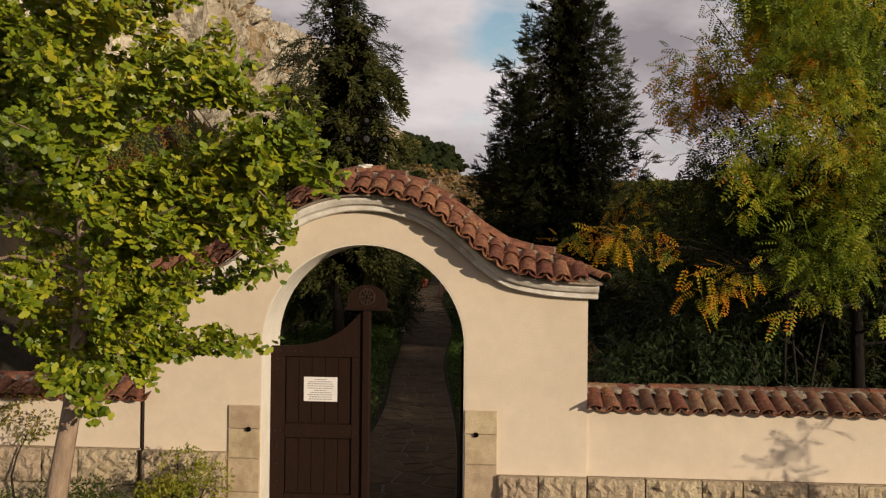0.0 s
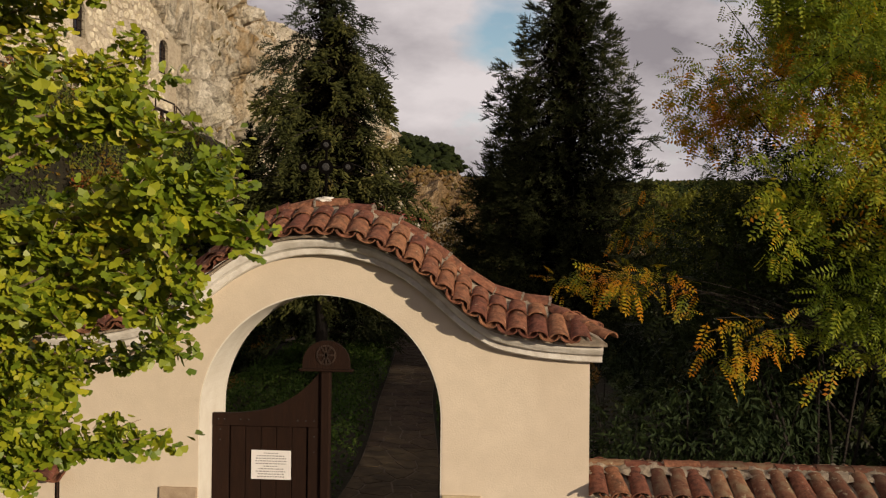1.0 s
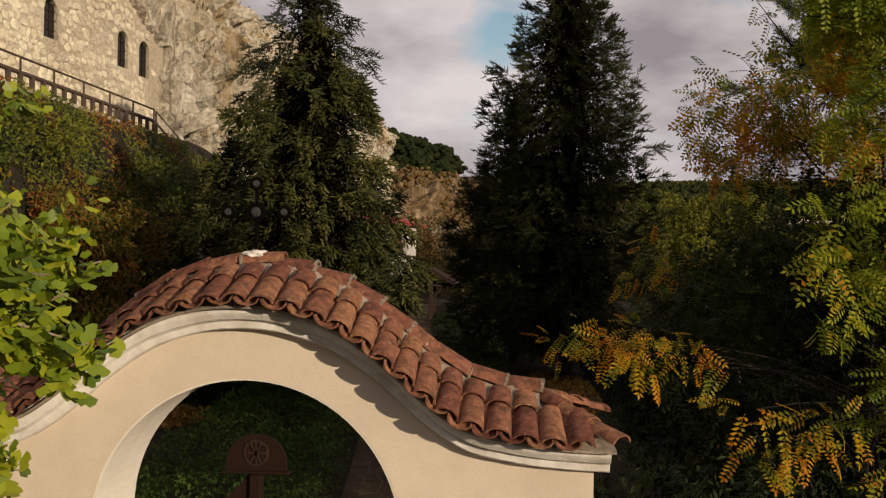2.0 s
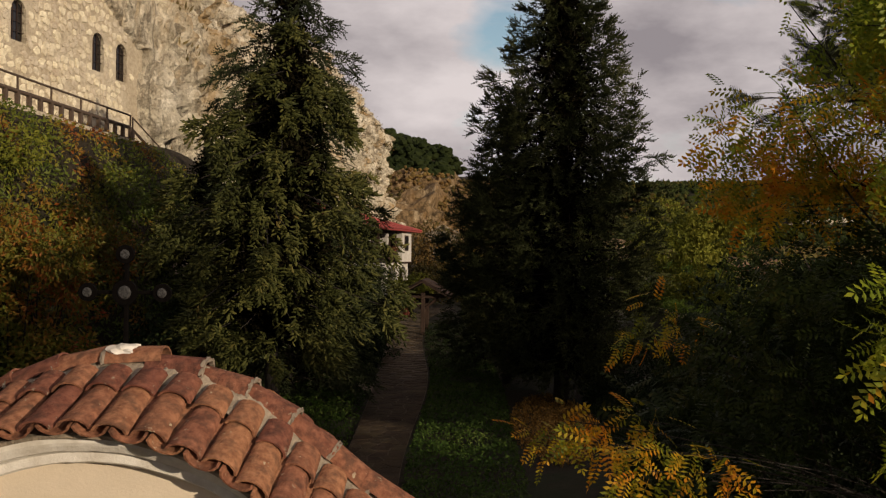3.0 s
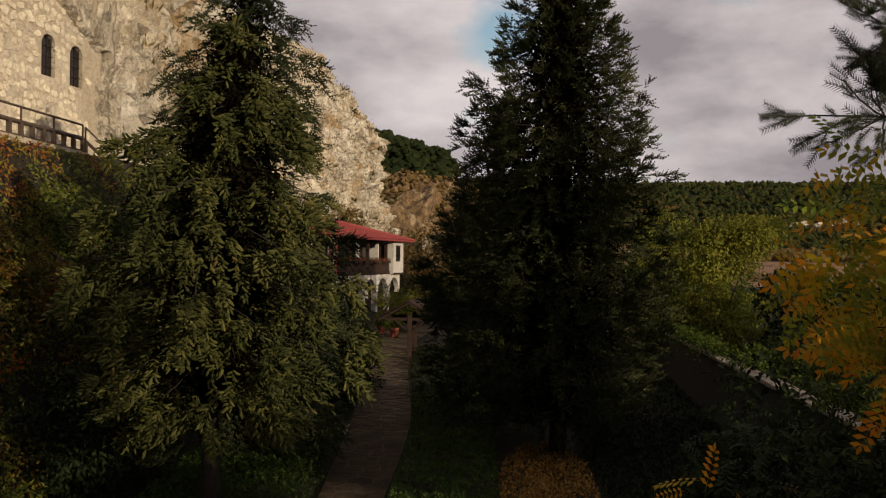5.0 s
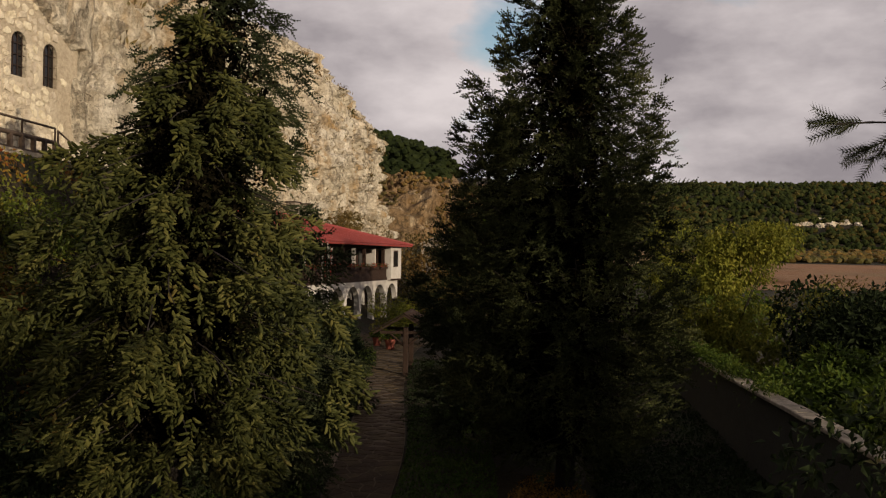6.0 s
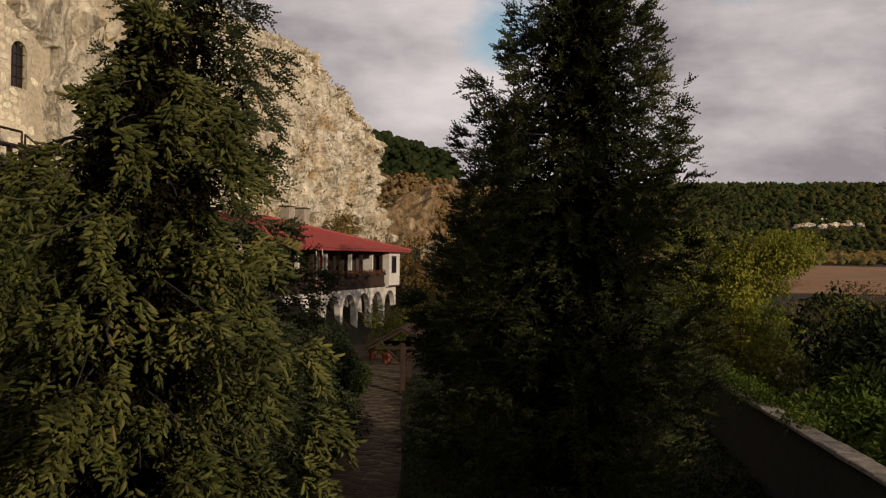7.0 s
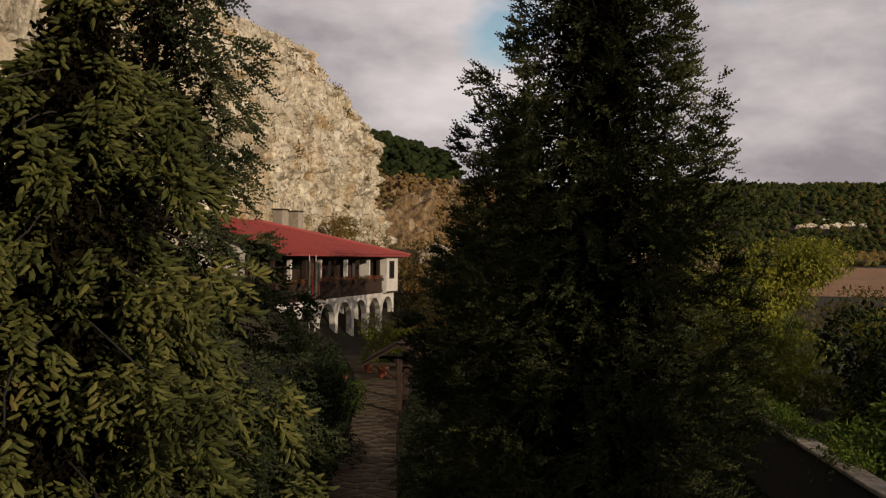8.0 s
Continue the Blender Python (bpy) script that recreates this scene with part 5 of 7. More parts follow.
    up = np.array([0.42, -0.55, 0.65]) + rng.normal(0, 0.38, (count, 3))
    turn, size = frames_along(d, up), rng.uniform(0.17, 0.30, (count, 1))
    gold = (c[:, 1] > 11.2) & (c[:, 2] < 5.75 + rng.normal(0, 0.2, count)) & (c[:, 0] < 4.2)
    part("crown", strewn("crown", PINNATE, c[~gold], turn[~gold], size[~gold], LOCUST_LEAF), LOCUST_LEAF, tree)
    part("golden_bough", strewn("golden_bough", PINNATE, c[gold], turn[gold], size[gold], ORANGE_LEAF), ORANGE_LEAF, tree, "bough of leaves turned gold and orange")


def leaf_shell(centres, radii, count, rng, shell=0.55):
    """Places in and on a set of overlapping lobes, more of them towards the outside, with the way outwards."""
    c, r = np.asarray(centres, float), np.asarray(radii, float).reshape(-1, 3)
    w = (r[:, 0] * r[:, 1] + r[:, 1] * r[:, 2]) ** 1.0
    i = rng.choice(len(c), count, p=w / w.sum())
    d = spin(count, rng)
    q = shell + (1.0 - shell) * rng.random(count) ** 0.6
    return c[i] + d * r[i] * q[:, None], d


def shrub(name, centres, radii, count, size, template, material, label, seed, category="shrub", stem=DARK_BARK, lean=-0.2, stems=9, group=""):
    rng = np.random.default_rng(seed)
    cs, rs = np.asarray(centres, float), np.asarray(radii, float)
    low = cs[np.argmin(cs[:, 2])]
    base = np.array([cs[:, 0].mean(), cs[:, 1].mean(), 0])
    base[2] = float(ground_z(base[0], base[1]))
    ob = thing(name, tuple(base), label, category, group)
    runs = []
    for k in range(stems):
        c = cs[k % len(cs)] + rng.normal(0, 0.25, 3) * rs[k % len(cs)]
        foot = base + np.array([*rng.normal(0, 0.12, 2) * (1 + rs[:, 0].max() * 0.4), -0.1])
        t = np.linspace(0, 1, 6)[:, None]
        p = foot * (1 - t) + c * t + np.sin(t * 3.1) * rng.normal(0, 0.08, 3)
        runs.append((p, np.linspace(0.02 + 0.012 * rs.max(), 0.006, 6)))
    part("stem", tubes("stem", runs, stem, 5), stem, ob)
    p, out = leaf_shell(cs, rs, count, rng)
    keep = p[:, 2] > ground_z(p[:, 0], p[:, 1]) + 0.03
    p, out = p[keep], out[keep]
    # gaps: drop leaves where a coarse noise is low
    k = np.array([noise.noise(Vector(q / (rs.mean() * 0.55))) for q in p]) > -0.22
    p, out = p[k], out[k]
    n = len(p)
    d = out * 0.5 + spin(n, rng) * 0.7 + np.array([0, 0, lean])
    up = out * 0.6 + np.array([0, 0, 0.7]) + rng.normal(0, 0.35, (n, 3))
    part("foliage", strewn("foliage", template, p, frames_along(d, up), (size * rng.uniform(0.65, 1.3, n))[:, None], material), material, ob)
    return ob


def lobes(box_lo, box_hi, n, r, seed):
    rng = np.random.default_rng(seed)
    lo, hi = np.array(box_lo, float), np.array(box_hi, float)
    c = lo + (hi - lo) * rng.random((n, 3))
    return c, np.array([[v, v, v * 0.85] for v in r * rng.uniform(0.7, 1.25, n)])


ginkgo()
locust()
shrub("laurel_bush", *lobes((1.35, 10.95, 1.0), (2.9, 11.6, 2.3), 12, 0.50, 51), 4200, 0.115, NARROW, LIT_LAUREL_LEAF, "dark glossy laurel bush behind the low wall", 52, "bush", lean=-0.5)
shrub("evergreen_bush", *lobes((2.9, 13.2, 0.6), (8.5, 16.5, 3.0), 24, 1.0, 53), 10000, 0.12, OVAL, SHADED_LAUREL_LEAF, "dark evergreen thicket in the shade of the locust", 54, "bush", lean=-0.4)
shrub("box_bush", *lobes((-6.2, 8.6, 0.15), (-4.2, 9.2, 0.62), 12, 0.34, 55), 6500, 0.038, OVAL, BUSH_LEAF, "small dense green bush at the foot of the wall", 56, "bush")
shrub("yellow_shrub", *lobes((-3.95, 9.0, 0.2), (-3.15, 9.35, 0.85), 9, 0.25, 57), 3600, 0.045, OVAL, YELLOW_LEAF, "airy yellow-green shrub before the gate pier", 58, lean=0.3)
shrub("locust_suckers", *lobes((2.4, 12.9, 0.8), (6.2, 18.5, 3.3), 26, 0.85, 61), 3600, 0.28, PLAIN_PINNATE, SHADED_SUCKER_LEAF, "thicket of feathery locust suckers, dark green with orange", 62, "bush", lean=-0.1, stems=26)
shrub("locust_suckers", *lobes((1.2, 12.6, 1.2), (2.2, 14.2, 2.2), 6, 0.45, 65), 300, 0.26, PINNATE, SHADED_SUCKER_LEAF, "loose orange-tinged locust sprays", 66, "bush", lean=-0.1, stems=8)
shrub("evergreen_bush", *lobes((2.9, 13.6, 0.6), (6.0, 19.5, 4.0), 36, 0.9, 63), 18000, 0.15, OVAL, SHADED_LAUREL_LEAF, "dark tall evergreens under the trees", 64, "bush", lean=-0.4)
shrub("locust_suckers", *lobes((3.8, 13.4, 3.4), (7.4, 17.4, 4.7), 16, 0.75, 165), 2400, 0.26, PLAIN_PINNATE, SHADED_LOCUST_LEAF, "tall green locust suckers above the evergreens", 166, "bush", lean=-0.1, stems=22)
shrub("locust_suckers", *lobes((2.45, 11.9, 3.3), (5.6, 13.6, 4.6), 18, 0.55, 265), 2600, 0.24, PINNATE, SHADED_LOCUST_LEAF, "dense dark green locust sprays inside the thicket", 266, "bush", lean=-0.1, stems=8)
shrub("evergreen_bush", *lobes((3.4, 20.0, 0.2), (6.4, 29.0, 0.9), 16, 0.8, 69), 8000, 0.12, OVAL, SHADED_LAUREL_LEAF, "dark low evergreens beside the lawn", 70, "bush", lean=-0.4)
# dark mass added where the hollow under the spruce is black with shade
shrub("evergreen_bush", *lobes((-10.1, 25.5, 0.4), (-7.4, 31.0, 3.0), 18, 0.9, 173), 7500, 0.15, OVAL, SHADED_LAUREL_LEAF, "dark evergreens in deep shade below the bank", 174, "bush", lean=-0.4)
# out of view, added only for the leaf shadow it throws on the wall
shrub("sapling", *lobes((5.45, 7.35, 1.15), (5.75, 7.75, 1.75), 5, 0.22, 67), 150, 0.17, PINNATE, LOCUST_LEAF, "small locust sapling outside the wall", 68, "shrub", lean=0.0, stems=4)
shrub("wall_climber", *lobes((-5.75, 9.62, 0.95), (-5.05, 9.68, 1.5), 7, 0.17, 175), 800, 0.05, OVAL, VINE_LEAF, "thin climber with yellowing leaves hanging on the low wall", 176, "climber", stems=1)


# ---- cliff on the garden's west side ----
def cliff():
    """A limestone face that runs along the valley: ledges, ribs and hollows come from layered noise."""
    ys = np.concatenate([np.linspace(8, 35, 36)[:-1], np.linspace(35, 42, 40)[:-1], np.linspace(42, 62, 130)[:-1], np.linspace(62, 128, 200)])
    ny, nz = len(ys), 170
    vs = np.linspace(0, 1, nz)
    verts = np.zeros((ny, nz, 3))
    foot = curve_through([(8, -18.2), (30, -17.8), (40, -17.0), (42.6, -16.6), (43.6, -16.5), (45.0, -16.5), (48, -16.2), (56, -17.3), (75, -20.5), (95, -20.4), (112, -17.8), (124, -16.3), (128, -16.7)])
    rim = curve_through([(8, 30), (60, 34), (95, 33), (115, 31), (128, 29)])
    for a, y in enumerate(ys):
        fx, top = foot(y), rim(y)
        for b, v in enumerate(vs):
            z = -1 + (top + 1) * v
            # upright below, leaning back above the shoulder
            shoulder = 16.0 + 4.0 * float(smooth(90, 120, y))
            back = max(0.0, z - shoulder) * (0.25 + 0.48 * float(smooth(50, 100, y)))
            n = fbm((y * 0.10, z * 0.10, 3.0), 5) * 2.2 + fbm((y * 0.35, z * 0.16, 9.0), 4) * 0.9 + abs(noise.noise(Vector((y * 0.28, z * 0.10, 5)))) * 1.4 + abs(fbm((y * 0.8, z * 0.45, 15.0), 4)) * 1.5 + abs(noise.noise(Vector((y * 0.85, z * 0.13, 25)))) * 1.1 - 0.7
            n -= 1.5 * max(0.0, 1 - 9 * abs(noise.noise(Vector((y * 0.16 + 0.9 * noise.noise(Vector((y * 0.2, z * 0.2, 8))), z * 0.045, 41))))) + 0.7 * max(0.0, 1 - 7 * abs(noise.noise(Vector((y * 0.45, z * 0.30, 61)))))
            ledge = 0.35 * math.sin(z * 1.3 + 2.0 * noise.noise(Vector((y * 0.1, z * 0.2, 0))))
            calm = 1.0 - 0.85 * float(smooth(30, 34, y) * (1 - smooth(42.9, 43.5, y)) * smooth(7, 9, z) * (1 - smooth(17, 20, z)))
            crag = 0.0 if y < 43 else 1.3 * abs(fbm((y * 1.3, z * 0.42, 77.0), 5)) + 0.5 * abs(noise.noise(Vector((y * 2.6, z * 0.9, 13)))) - 1.1 * max(0.0, 1 - 6 * abs(noise.noise(Vector((y * 0.75 + 0.4 * noise.noise(Vector((y, z * 0.5, 3))), z * 0.10, 91)))))
            face = fx - back + (n + ledge + crag) * calm
            # rock that hangs over the upper corner of the masonry, and a square hole beside it
            over = float(smooth(0, 0.9, z - (14.6 - 0.47 * (y - 39.3))) * smooth(36.0, 38.0, y) * (1 - smooth(43.5, 45.5, y)))
            face += over * (max(face, -15.75 + 0.13 * (y - 41) + 0.4 * abs(fbm((y * 0.9, z * 0.35, 19.0), 4))) - face)
            face -= 0.9 * (abs(y - 43.28) < 0.26) * (abs(z - 13.11) < 0.42)
            face += 0.55 * max(0.0, 9.5 - z) * float(smooth(84, 98, y))
            verts[a, b] = (face, y + 0.5 * noise.noise(Vector((y * 0.3, z * 0.3, 20))), z)
    i = np.arange(ny - 1)[:, None] * nz + np.arange(nz - 1)[None, :]
    f = np.stack([i, i + nz, i + nz + 1, i + 1], -1).reshape(-1, 4)
    top = verts[:, -1]
    back = top + np.array([-40, 0, 3.0])
    base = ny * nz
    v = np.concatenate([verts.reshape(-1, 3), back, verts[-1] + np.array([-40, 6, 0])])
    k = np.arange(ny - 1)
    f2 = np.stack([k * nz + nz - 1, (k + 1) * nz + nz - 1, base + k + 1, base + k], -1)
    k = np.arange(nz - 1)
    f3 = np.stack([(ny - 1) * nz + k, base + ny + k, base + ny + k + 1, (ny - 1) * nz + k + 1], -1)
    ob = new("cliff", mesh_np("cliff", v, np.concatenate([f, f2, f3]), LIMESTONE, False))
    tagged(ob, "pale sunlit limestone cliff with ribs and ledges", "cliff", kind="structure")
    return verts


CLIFF_PTS = cliff()


def cliff_scrub():
    """Dry grass and low scrub on the ledges and in the clefts of the cliff."""
    rng = np.random.default_rng(77)
    du = np.gradient(CLIFF_PTS, axis=0)
    dv = np.gradient(CLIFF_PTS, axis=1)
    nrm = unit(np.cross(du, dv)).reshape(-1, 3)
    pts = CLIFF_PTS.reshape(-1, 3)
    lump = np.array([fbm((p[1] * 0.09, p[2] * 0.14, 50.0), 3) for p in pts])
    want = np.clip(nrm[:, 2] * 1.1 + lump * 0.8 - 0.18, 0, 1) * (pts[:, 1] > 46) * smooth(26, 12, pts[:, 2] * (pts[:, 1] < 90))
    low = (pts[:, 1] > 60) * smooth(14, 7, pts[:, 2]) * (1 + 2.0 * (pts[:, 1] > 84) * (pts[:, 2] < 10))
    want = np.clip(want + low * 0.8, 0, 2)
    n = 15000
    i = rng.choice(len(pts), n, p=want / want.sum())
    p = pts[i] + rng.normal(0, 0.22, (n, 3))
    d = nrm[i] * 0.5 + np.array([0, 0, 0.7]) + rng.normal(0, 0.4, (n, 3))
    tagged(new("cliff_scrub", strewn("cliff_scrub", NARROW, p, frames_along(d, spin(n, rng)), rng.uniform(0.25, 0.55, (n, 1)), DRY_GRASS)), "dry grass and scrub clinging to the cliff", "scrub", kind="stuff")
    edge = want * (pts[:, 1] > 70) + 0.5 * (pts[:, 1] > 100) * (pts[:, 2] > 17) * (pts[:, 2] < 32)
    k = rng.choice(len(pts), 110, p=edge / edge.sum())
    c = pts[k]
    m = 110 * 60
    q = np.repeat(c, 60, 0) + spin(m, rng) * rng.uniform(0.2, 1.0, (m, 1)) * np.repeat(rng.uniform(0.4, 1.2, 110), 60)[:, None]
    tagged(new("cliff_bushes", strewn("cliff_bushes", OVAL, q, frames_along(spin(m, rng), spin(m, rng)), rng.uniform(0.22, 0.42, (m, 1)), SCRUB_LEAF)), "small brown-green bushes on the cliff ledges", "bush", kind="stuff")


cliff_scrub()


def hill_z(x, y):
    return 38.5 * smooth(44, -40, x) * (0.62 + 0.38 * smooth(-8, -18, x)) * smooth(190, 260, y) + 4 + 4 * np.sin(x * 0.05) * smooth(200, 240, y)


def far_cliff():
    nx, nz = 90, 40
    v = np.zeros((nx, nz, 3))
    for a, q in enumerate(np.linspace(0, 1, nx)):
        x0 = -34 + 62 * q
        y0 = 175 + 55 * q
        top = 25.5 - 5 * q - 9 * q * q
        for b, s in enumerate(np.linspace(0, 1, nz)):
            z = -1 + (top + 1) * s
            n = fbm((x0 * 0.08, z * 0.12, 30), 5) * 6 + fbm((x0 * 0.4, z * 0.3, 33), 3) * 1.6
            v[a, b] = (x0 + n * 0.5, y0 - n + 16 * s ** 1.5 - 14 * (1 - s) ** 2, z + 0.8 * n * s)
    i = np.arange(nx - 1)[:, None] * nz + np.arange(nz - 1)[None, :]
    f = np.stack([i, i + nz, i + nz + 1, i + 1], -1).reshape(-1, 4)
    tagged(new("cliff_far", mesh_np("cliff_far", v.reshape(-1, 3), f, FAR_ROCK)), "brown far cliff with scrub and pale rock bands", "cliff", kind="structure")
    # wooded hill behind it
    n = 40
    gx, gy = np.meshgrid(np.linspace(-90, 60, n), np.linspace(195, 420, n), indexing="ij")
    gz = hill_z(gx, gy)
    i = np.arange(n - 1)[:, None] * n + np.arange(n - 1)[None, :]
    f = np.stack([i, i + n, i + n + 1, i + 1], -1).reshape(-1, 4)
    tagged(new("hill", mesh_np("hill", np.stack([gx, gy, gz], -1).reshape(-1, 3), f, FAR_ROCK, True)), "dry brown hillside below the pine wood", "hill", kind="structure")


far_cliff()


def crown_template(seed, blobs=5):
    """A distant crown: a few uneven clumps of foliage."""
    rng = np.random.default_rng(seed)
    bm = bmesh.new()
    bmesh.ops.create_icosphere(bm, subdivisions=1, radius=1)
    v0 = np.array([tuple(q.co) for q in bm.verts])
    f0 = np.array([[q.index for q in p.verts] for p in bm.faces])
    bm.free()
    v, f = [], []
    for k in range(blobs):
        c = np.array([*rng.uniform(-0.55, 0.55, 2), rng.uniform(0.1, 0.75)]) if k else np.array([0, 0, 0.35])
        r = rng.uniform(0.32, 0.52) if k else 0.6
        f.append(f0 + len(v0) * k)
        v.append(c + v0 * r * rng.uniform(0.72, 1.22, (len(v0), 1)) * np.array([1, 1, 0.85]))
    return np.concatenate(v), np.concatenate(f)


def wood(name, spots, tall, wide, seed, label, material, blobs=5):
    """Distant trees, each an uneven crown of several clumps."""
    rng = np.random.default_rng(seed)
    n = len(spots)
    w, h = wide * rng.uniform(0.7, 1.3, n), tall * rng.uniform(0.7, 1.25, n)
    a = rng.uniform(0, 2 * math.pi, n)
    turn = np.zeros((n, 3, 3))
    turn[:, 0, 0], turn[:, 0, 1], turn[:, 1, 0], turn[:, 1, 1], turn[:, 2, 2] = np.cos(a), -np.sin(a), np.sin(a), np.cos(a), 1
    tpl = [crown_template(seed * 10 + k, blobs) for k in range(4)]
    vs, fs, base = [], [], 0
    for k in range(4):
        i = np.arange(k, n, 4)
        tv, tf = tpl[k]
        v = np.einsum("nij,pj->npi", turn[i], tv) * np.stack([w[i], w[i], h[i]], -1)[:, None, :] + spots[i][:, None, :]
        fs.append((tf[None] + (np.arange(len(i)) * len(tv))[:, None, None]).reshape(-1, 3) + base)
        vs.append(v.reshape(-1, 3))
        base += vs[-1].shape[0]
    tagged(new(name, mesh_np(name, np.concatenate(vs), np.concatenate(fs), material)), label, "wood", kind="stuff")


def plant_far_woods():
    rng = np.random.default_rng(71)
    y = rng.uniform(345, 640, 5800)
    x = rng.uniform(0.10, 0.60, 5800) * y
    z = ground_z(x, y)
    keep = ((z > 4) | (y > 400)) & ~((np.abs(x - 170) < 17) & (np.abs(y - 497) < 5))
    s = np.stack([x, y, z], -1)[keep]
    wood("far_forest", s[s[:, 2] > 9], 3.3, 3.1, 72, "far wooded hillside in dark green and rust", FOREST_LEAF, 2)
    wood("far_scrub", s[(s[:, 2] <= 9) & (s[:, 0] > 60)], 3.2, 3.2, 75, "rust and olive scrub at the foot of the hill", RUST_LEAF, 2)
    x, y = rng.uniform(-70, -15, 1500), rng.uniform(200, 280, 1500)
    z = hill_z(x, y)
    k = z > 17
    wood("hill_pines", np.stack([x, y, z], -1)[k], 2.7, 2.6, 73, "dark pine wood on the far hilltop", FAR_PINE, 2)
    q, u = rng.random(1100), rng.random(1100) ** 0.8
    x, y, z = -34 + 62 * q, 175 + 55 * q + 16 * u ** 1.5 - 14 * (1 - u) ** 2 - 1.5, (25.5 - 5 * q - 9 * q * q) * u
    wood("far_cliff_scrub", np.stack([x, y, z], -1), 0.9, 0.95, 76, "rust-brown scrub on the far cliff", SCRUB_LEAF, 2)
    x, y = rng.uniform(20, 260, 420), rng.uniform(315, 345, 420)
    wood("far_hedge_trees", np.stack([x, y, ground_z(x, y)], -1), 2.6, 2.6, 74, "row of olive bushes beyond the field", RUST_LEAF, 2)


plant_far_woods()


def field():
    n = 24
    u = np.linspace(0, 1, n)
    gu, gv = np.meshgrid(u, u, indexing="ij")
    x = 40 + 105 * gu + 6 * np.sin(gv * 5)
    y = 158 + 150 * gv + 10 * np.sin(gu * 4 + 1)
    z = ground_z(x, y) + 0.12
    i = np.arange(n - 1)[:, None] * n + np.arange(n - 1)[None, :]
    f = np.stack([i, i + n, i + n + 1, i + 1], -1).reshape(-1, 4)
    tagged(new("field", mesh_np("field", np.stack([x, y, z], -1).reshape(-1, 3), f, FIELD)), "bare reddish ploughed field across the valley", "field", kind="structure")


field()

# ---- trees and bushes east of the garden ----
shrub("willow_tree", *lobes((7.8, 50.5, 0.8), (13.2, 54.5, 6.9), 36, 1.15, 81), 32000, 0.20, OVAL, WILLOW_LEAF, "tall feathery yellow-green willow beyond the garden wall", 82, "tree", lean=-0.5, stems=14)
shrub("willow_tree", *lobes((13.4, 49, 1.0), (15.4, 51, 4.4), 9, 0.9, 83), 9000, 0.15, OVAL, WILLOW_LEAF, "young yellow-green willow beyond the garden wall", 84, "tree", lean=-0.3, stems=10)
shrub("bush", *lobes((12.4, 42, 0.6), (18.0, 48, 3.9), 20, 1.4, 85), 19000, 0.28, OVAL, SHADED_LAUREL_LEAF, "large dark bush beside the meadow", 86, "bush")
shrub("bush", *lobes((9.0, 31, 0.2), (17.0, 43, 2.6), 36, 1.1, 87), 30000, 0.27, OVAL, BUSH_LEAF, "broad green thicket along the garden wall", 88, "bush")
# raised and thickened out of view, to keep sun off the lower spruce
shrub("bush", *lobes((9.5, 16, 0.4), (15.5, 24.3, 5.6), 56, 1.4, 89), 26000, 0.26, OVAL, BUSH_LEAF, "tall green thicket outside the garden wall", 90, "bush")
shrub("thicket", *lobes((20.0, 64, 0.0), (60.0, 100, 2.2), 30, 2.8, 91), 16000, 0.38, OVAL, RUST_LEAF, "yellowing scrub on the valley floor", 92, "bush")
shrub("thicket", *lobes((8.0, 62, 0.6), (16.0, 84, 5.0), 18, 2.4, 93), 10000, 0.32, OVAL, BUSH_LEAF, "green trees beyond the willow", 94, "tree")
# two hidden trees, added to keep the sun off the house front
shrub("garden_tree", *lobes((1.0, 49.0, 2.5), (4.8, 57.0, 8.6), 18, 1.8, 198), 5500, 0.34, OVAL, BUSH_LEAF, "tall leafy tree behind the spruces", 199, "tree", stems=12)
shrub("garden_tree", *lobes((1.0, 58.0, 2.5), (5.2, 70.0, 8.6), 22, 1.9, 98), 6500, 0.34, OVAL, BUSH_LEAF, "tall leafy tree behind the spruces", 99, "tree", stems=12)


shrub("thicket", *lobes((-6.0, 66.0, 1.4), (-1.0, 82.0, 4.6), 18, 1.5, 160), 9000, 0.24, OVAL, RUST_LEAF, "brown-green trees beside the house", 161, "tree")


shrub("thicket", *lobes((-8.6, 86.0, 2.0), (1.0, 96.0, 6.6), 26, 1.7, 162), 13000, 0.34, OVAL, SCRUB_LEAF, "rust-brown trees at the foot of the cliff", 163, "tree")
shrub("thicket", *lobes((-21.0, 104.0, 6.0), (-14.6, 116.0, 10.4), 22, 1.1, 364), 9000, 0.30, OVAL, DRY_BUSH, "ochre and brown scrub at the foot of the cliff", 367, "bush")
shrub("thicket", *lobes((-15.0, 92.0, 2.0), (-8.0, 112.0, 6.5), 18, 1.8, 164), 7000, 0.36, OVAL, SCRUB_LEAF, "brown scrub at the foot of the cliff", 167, "bush")


def outbuilding():
    x, y, z = -6.5, 99.0, 7.8
    h = thing("outbuilding", (x, y, 0.5), "small whitewashed outbuilding with a grey-brown gable roof", "house")
    part("wall", boxed(x - 1.5, x + 1.5, y, y + 4, 0.2, z - 0.9), CHIMNEY, h)
    for side in (1, -1):
        part("roof_slope", prism(bmesh.new(), [(x, z), (x + side * 1.9, z - 0.95), (x + side * 1.9, z - 0.83), (x, z + 0.13)], y - 0.4, y + 4.4), CHIMNEY, h)
    part("gable", prism(bmesh.new(), [(x - 1.5, z - 0.9), (x + 1.5, z - 0.9), (x, z - 0.12)], y, y + 0.3), CHIMNEY, h)
    part("window", boxed(x - 0.4, x + 0.4, y - 0.03, y - 0.002, z - 2.2, z - 1.2), GLASS_DARK, h)


outbuilding()


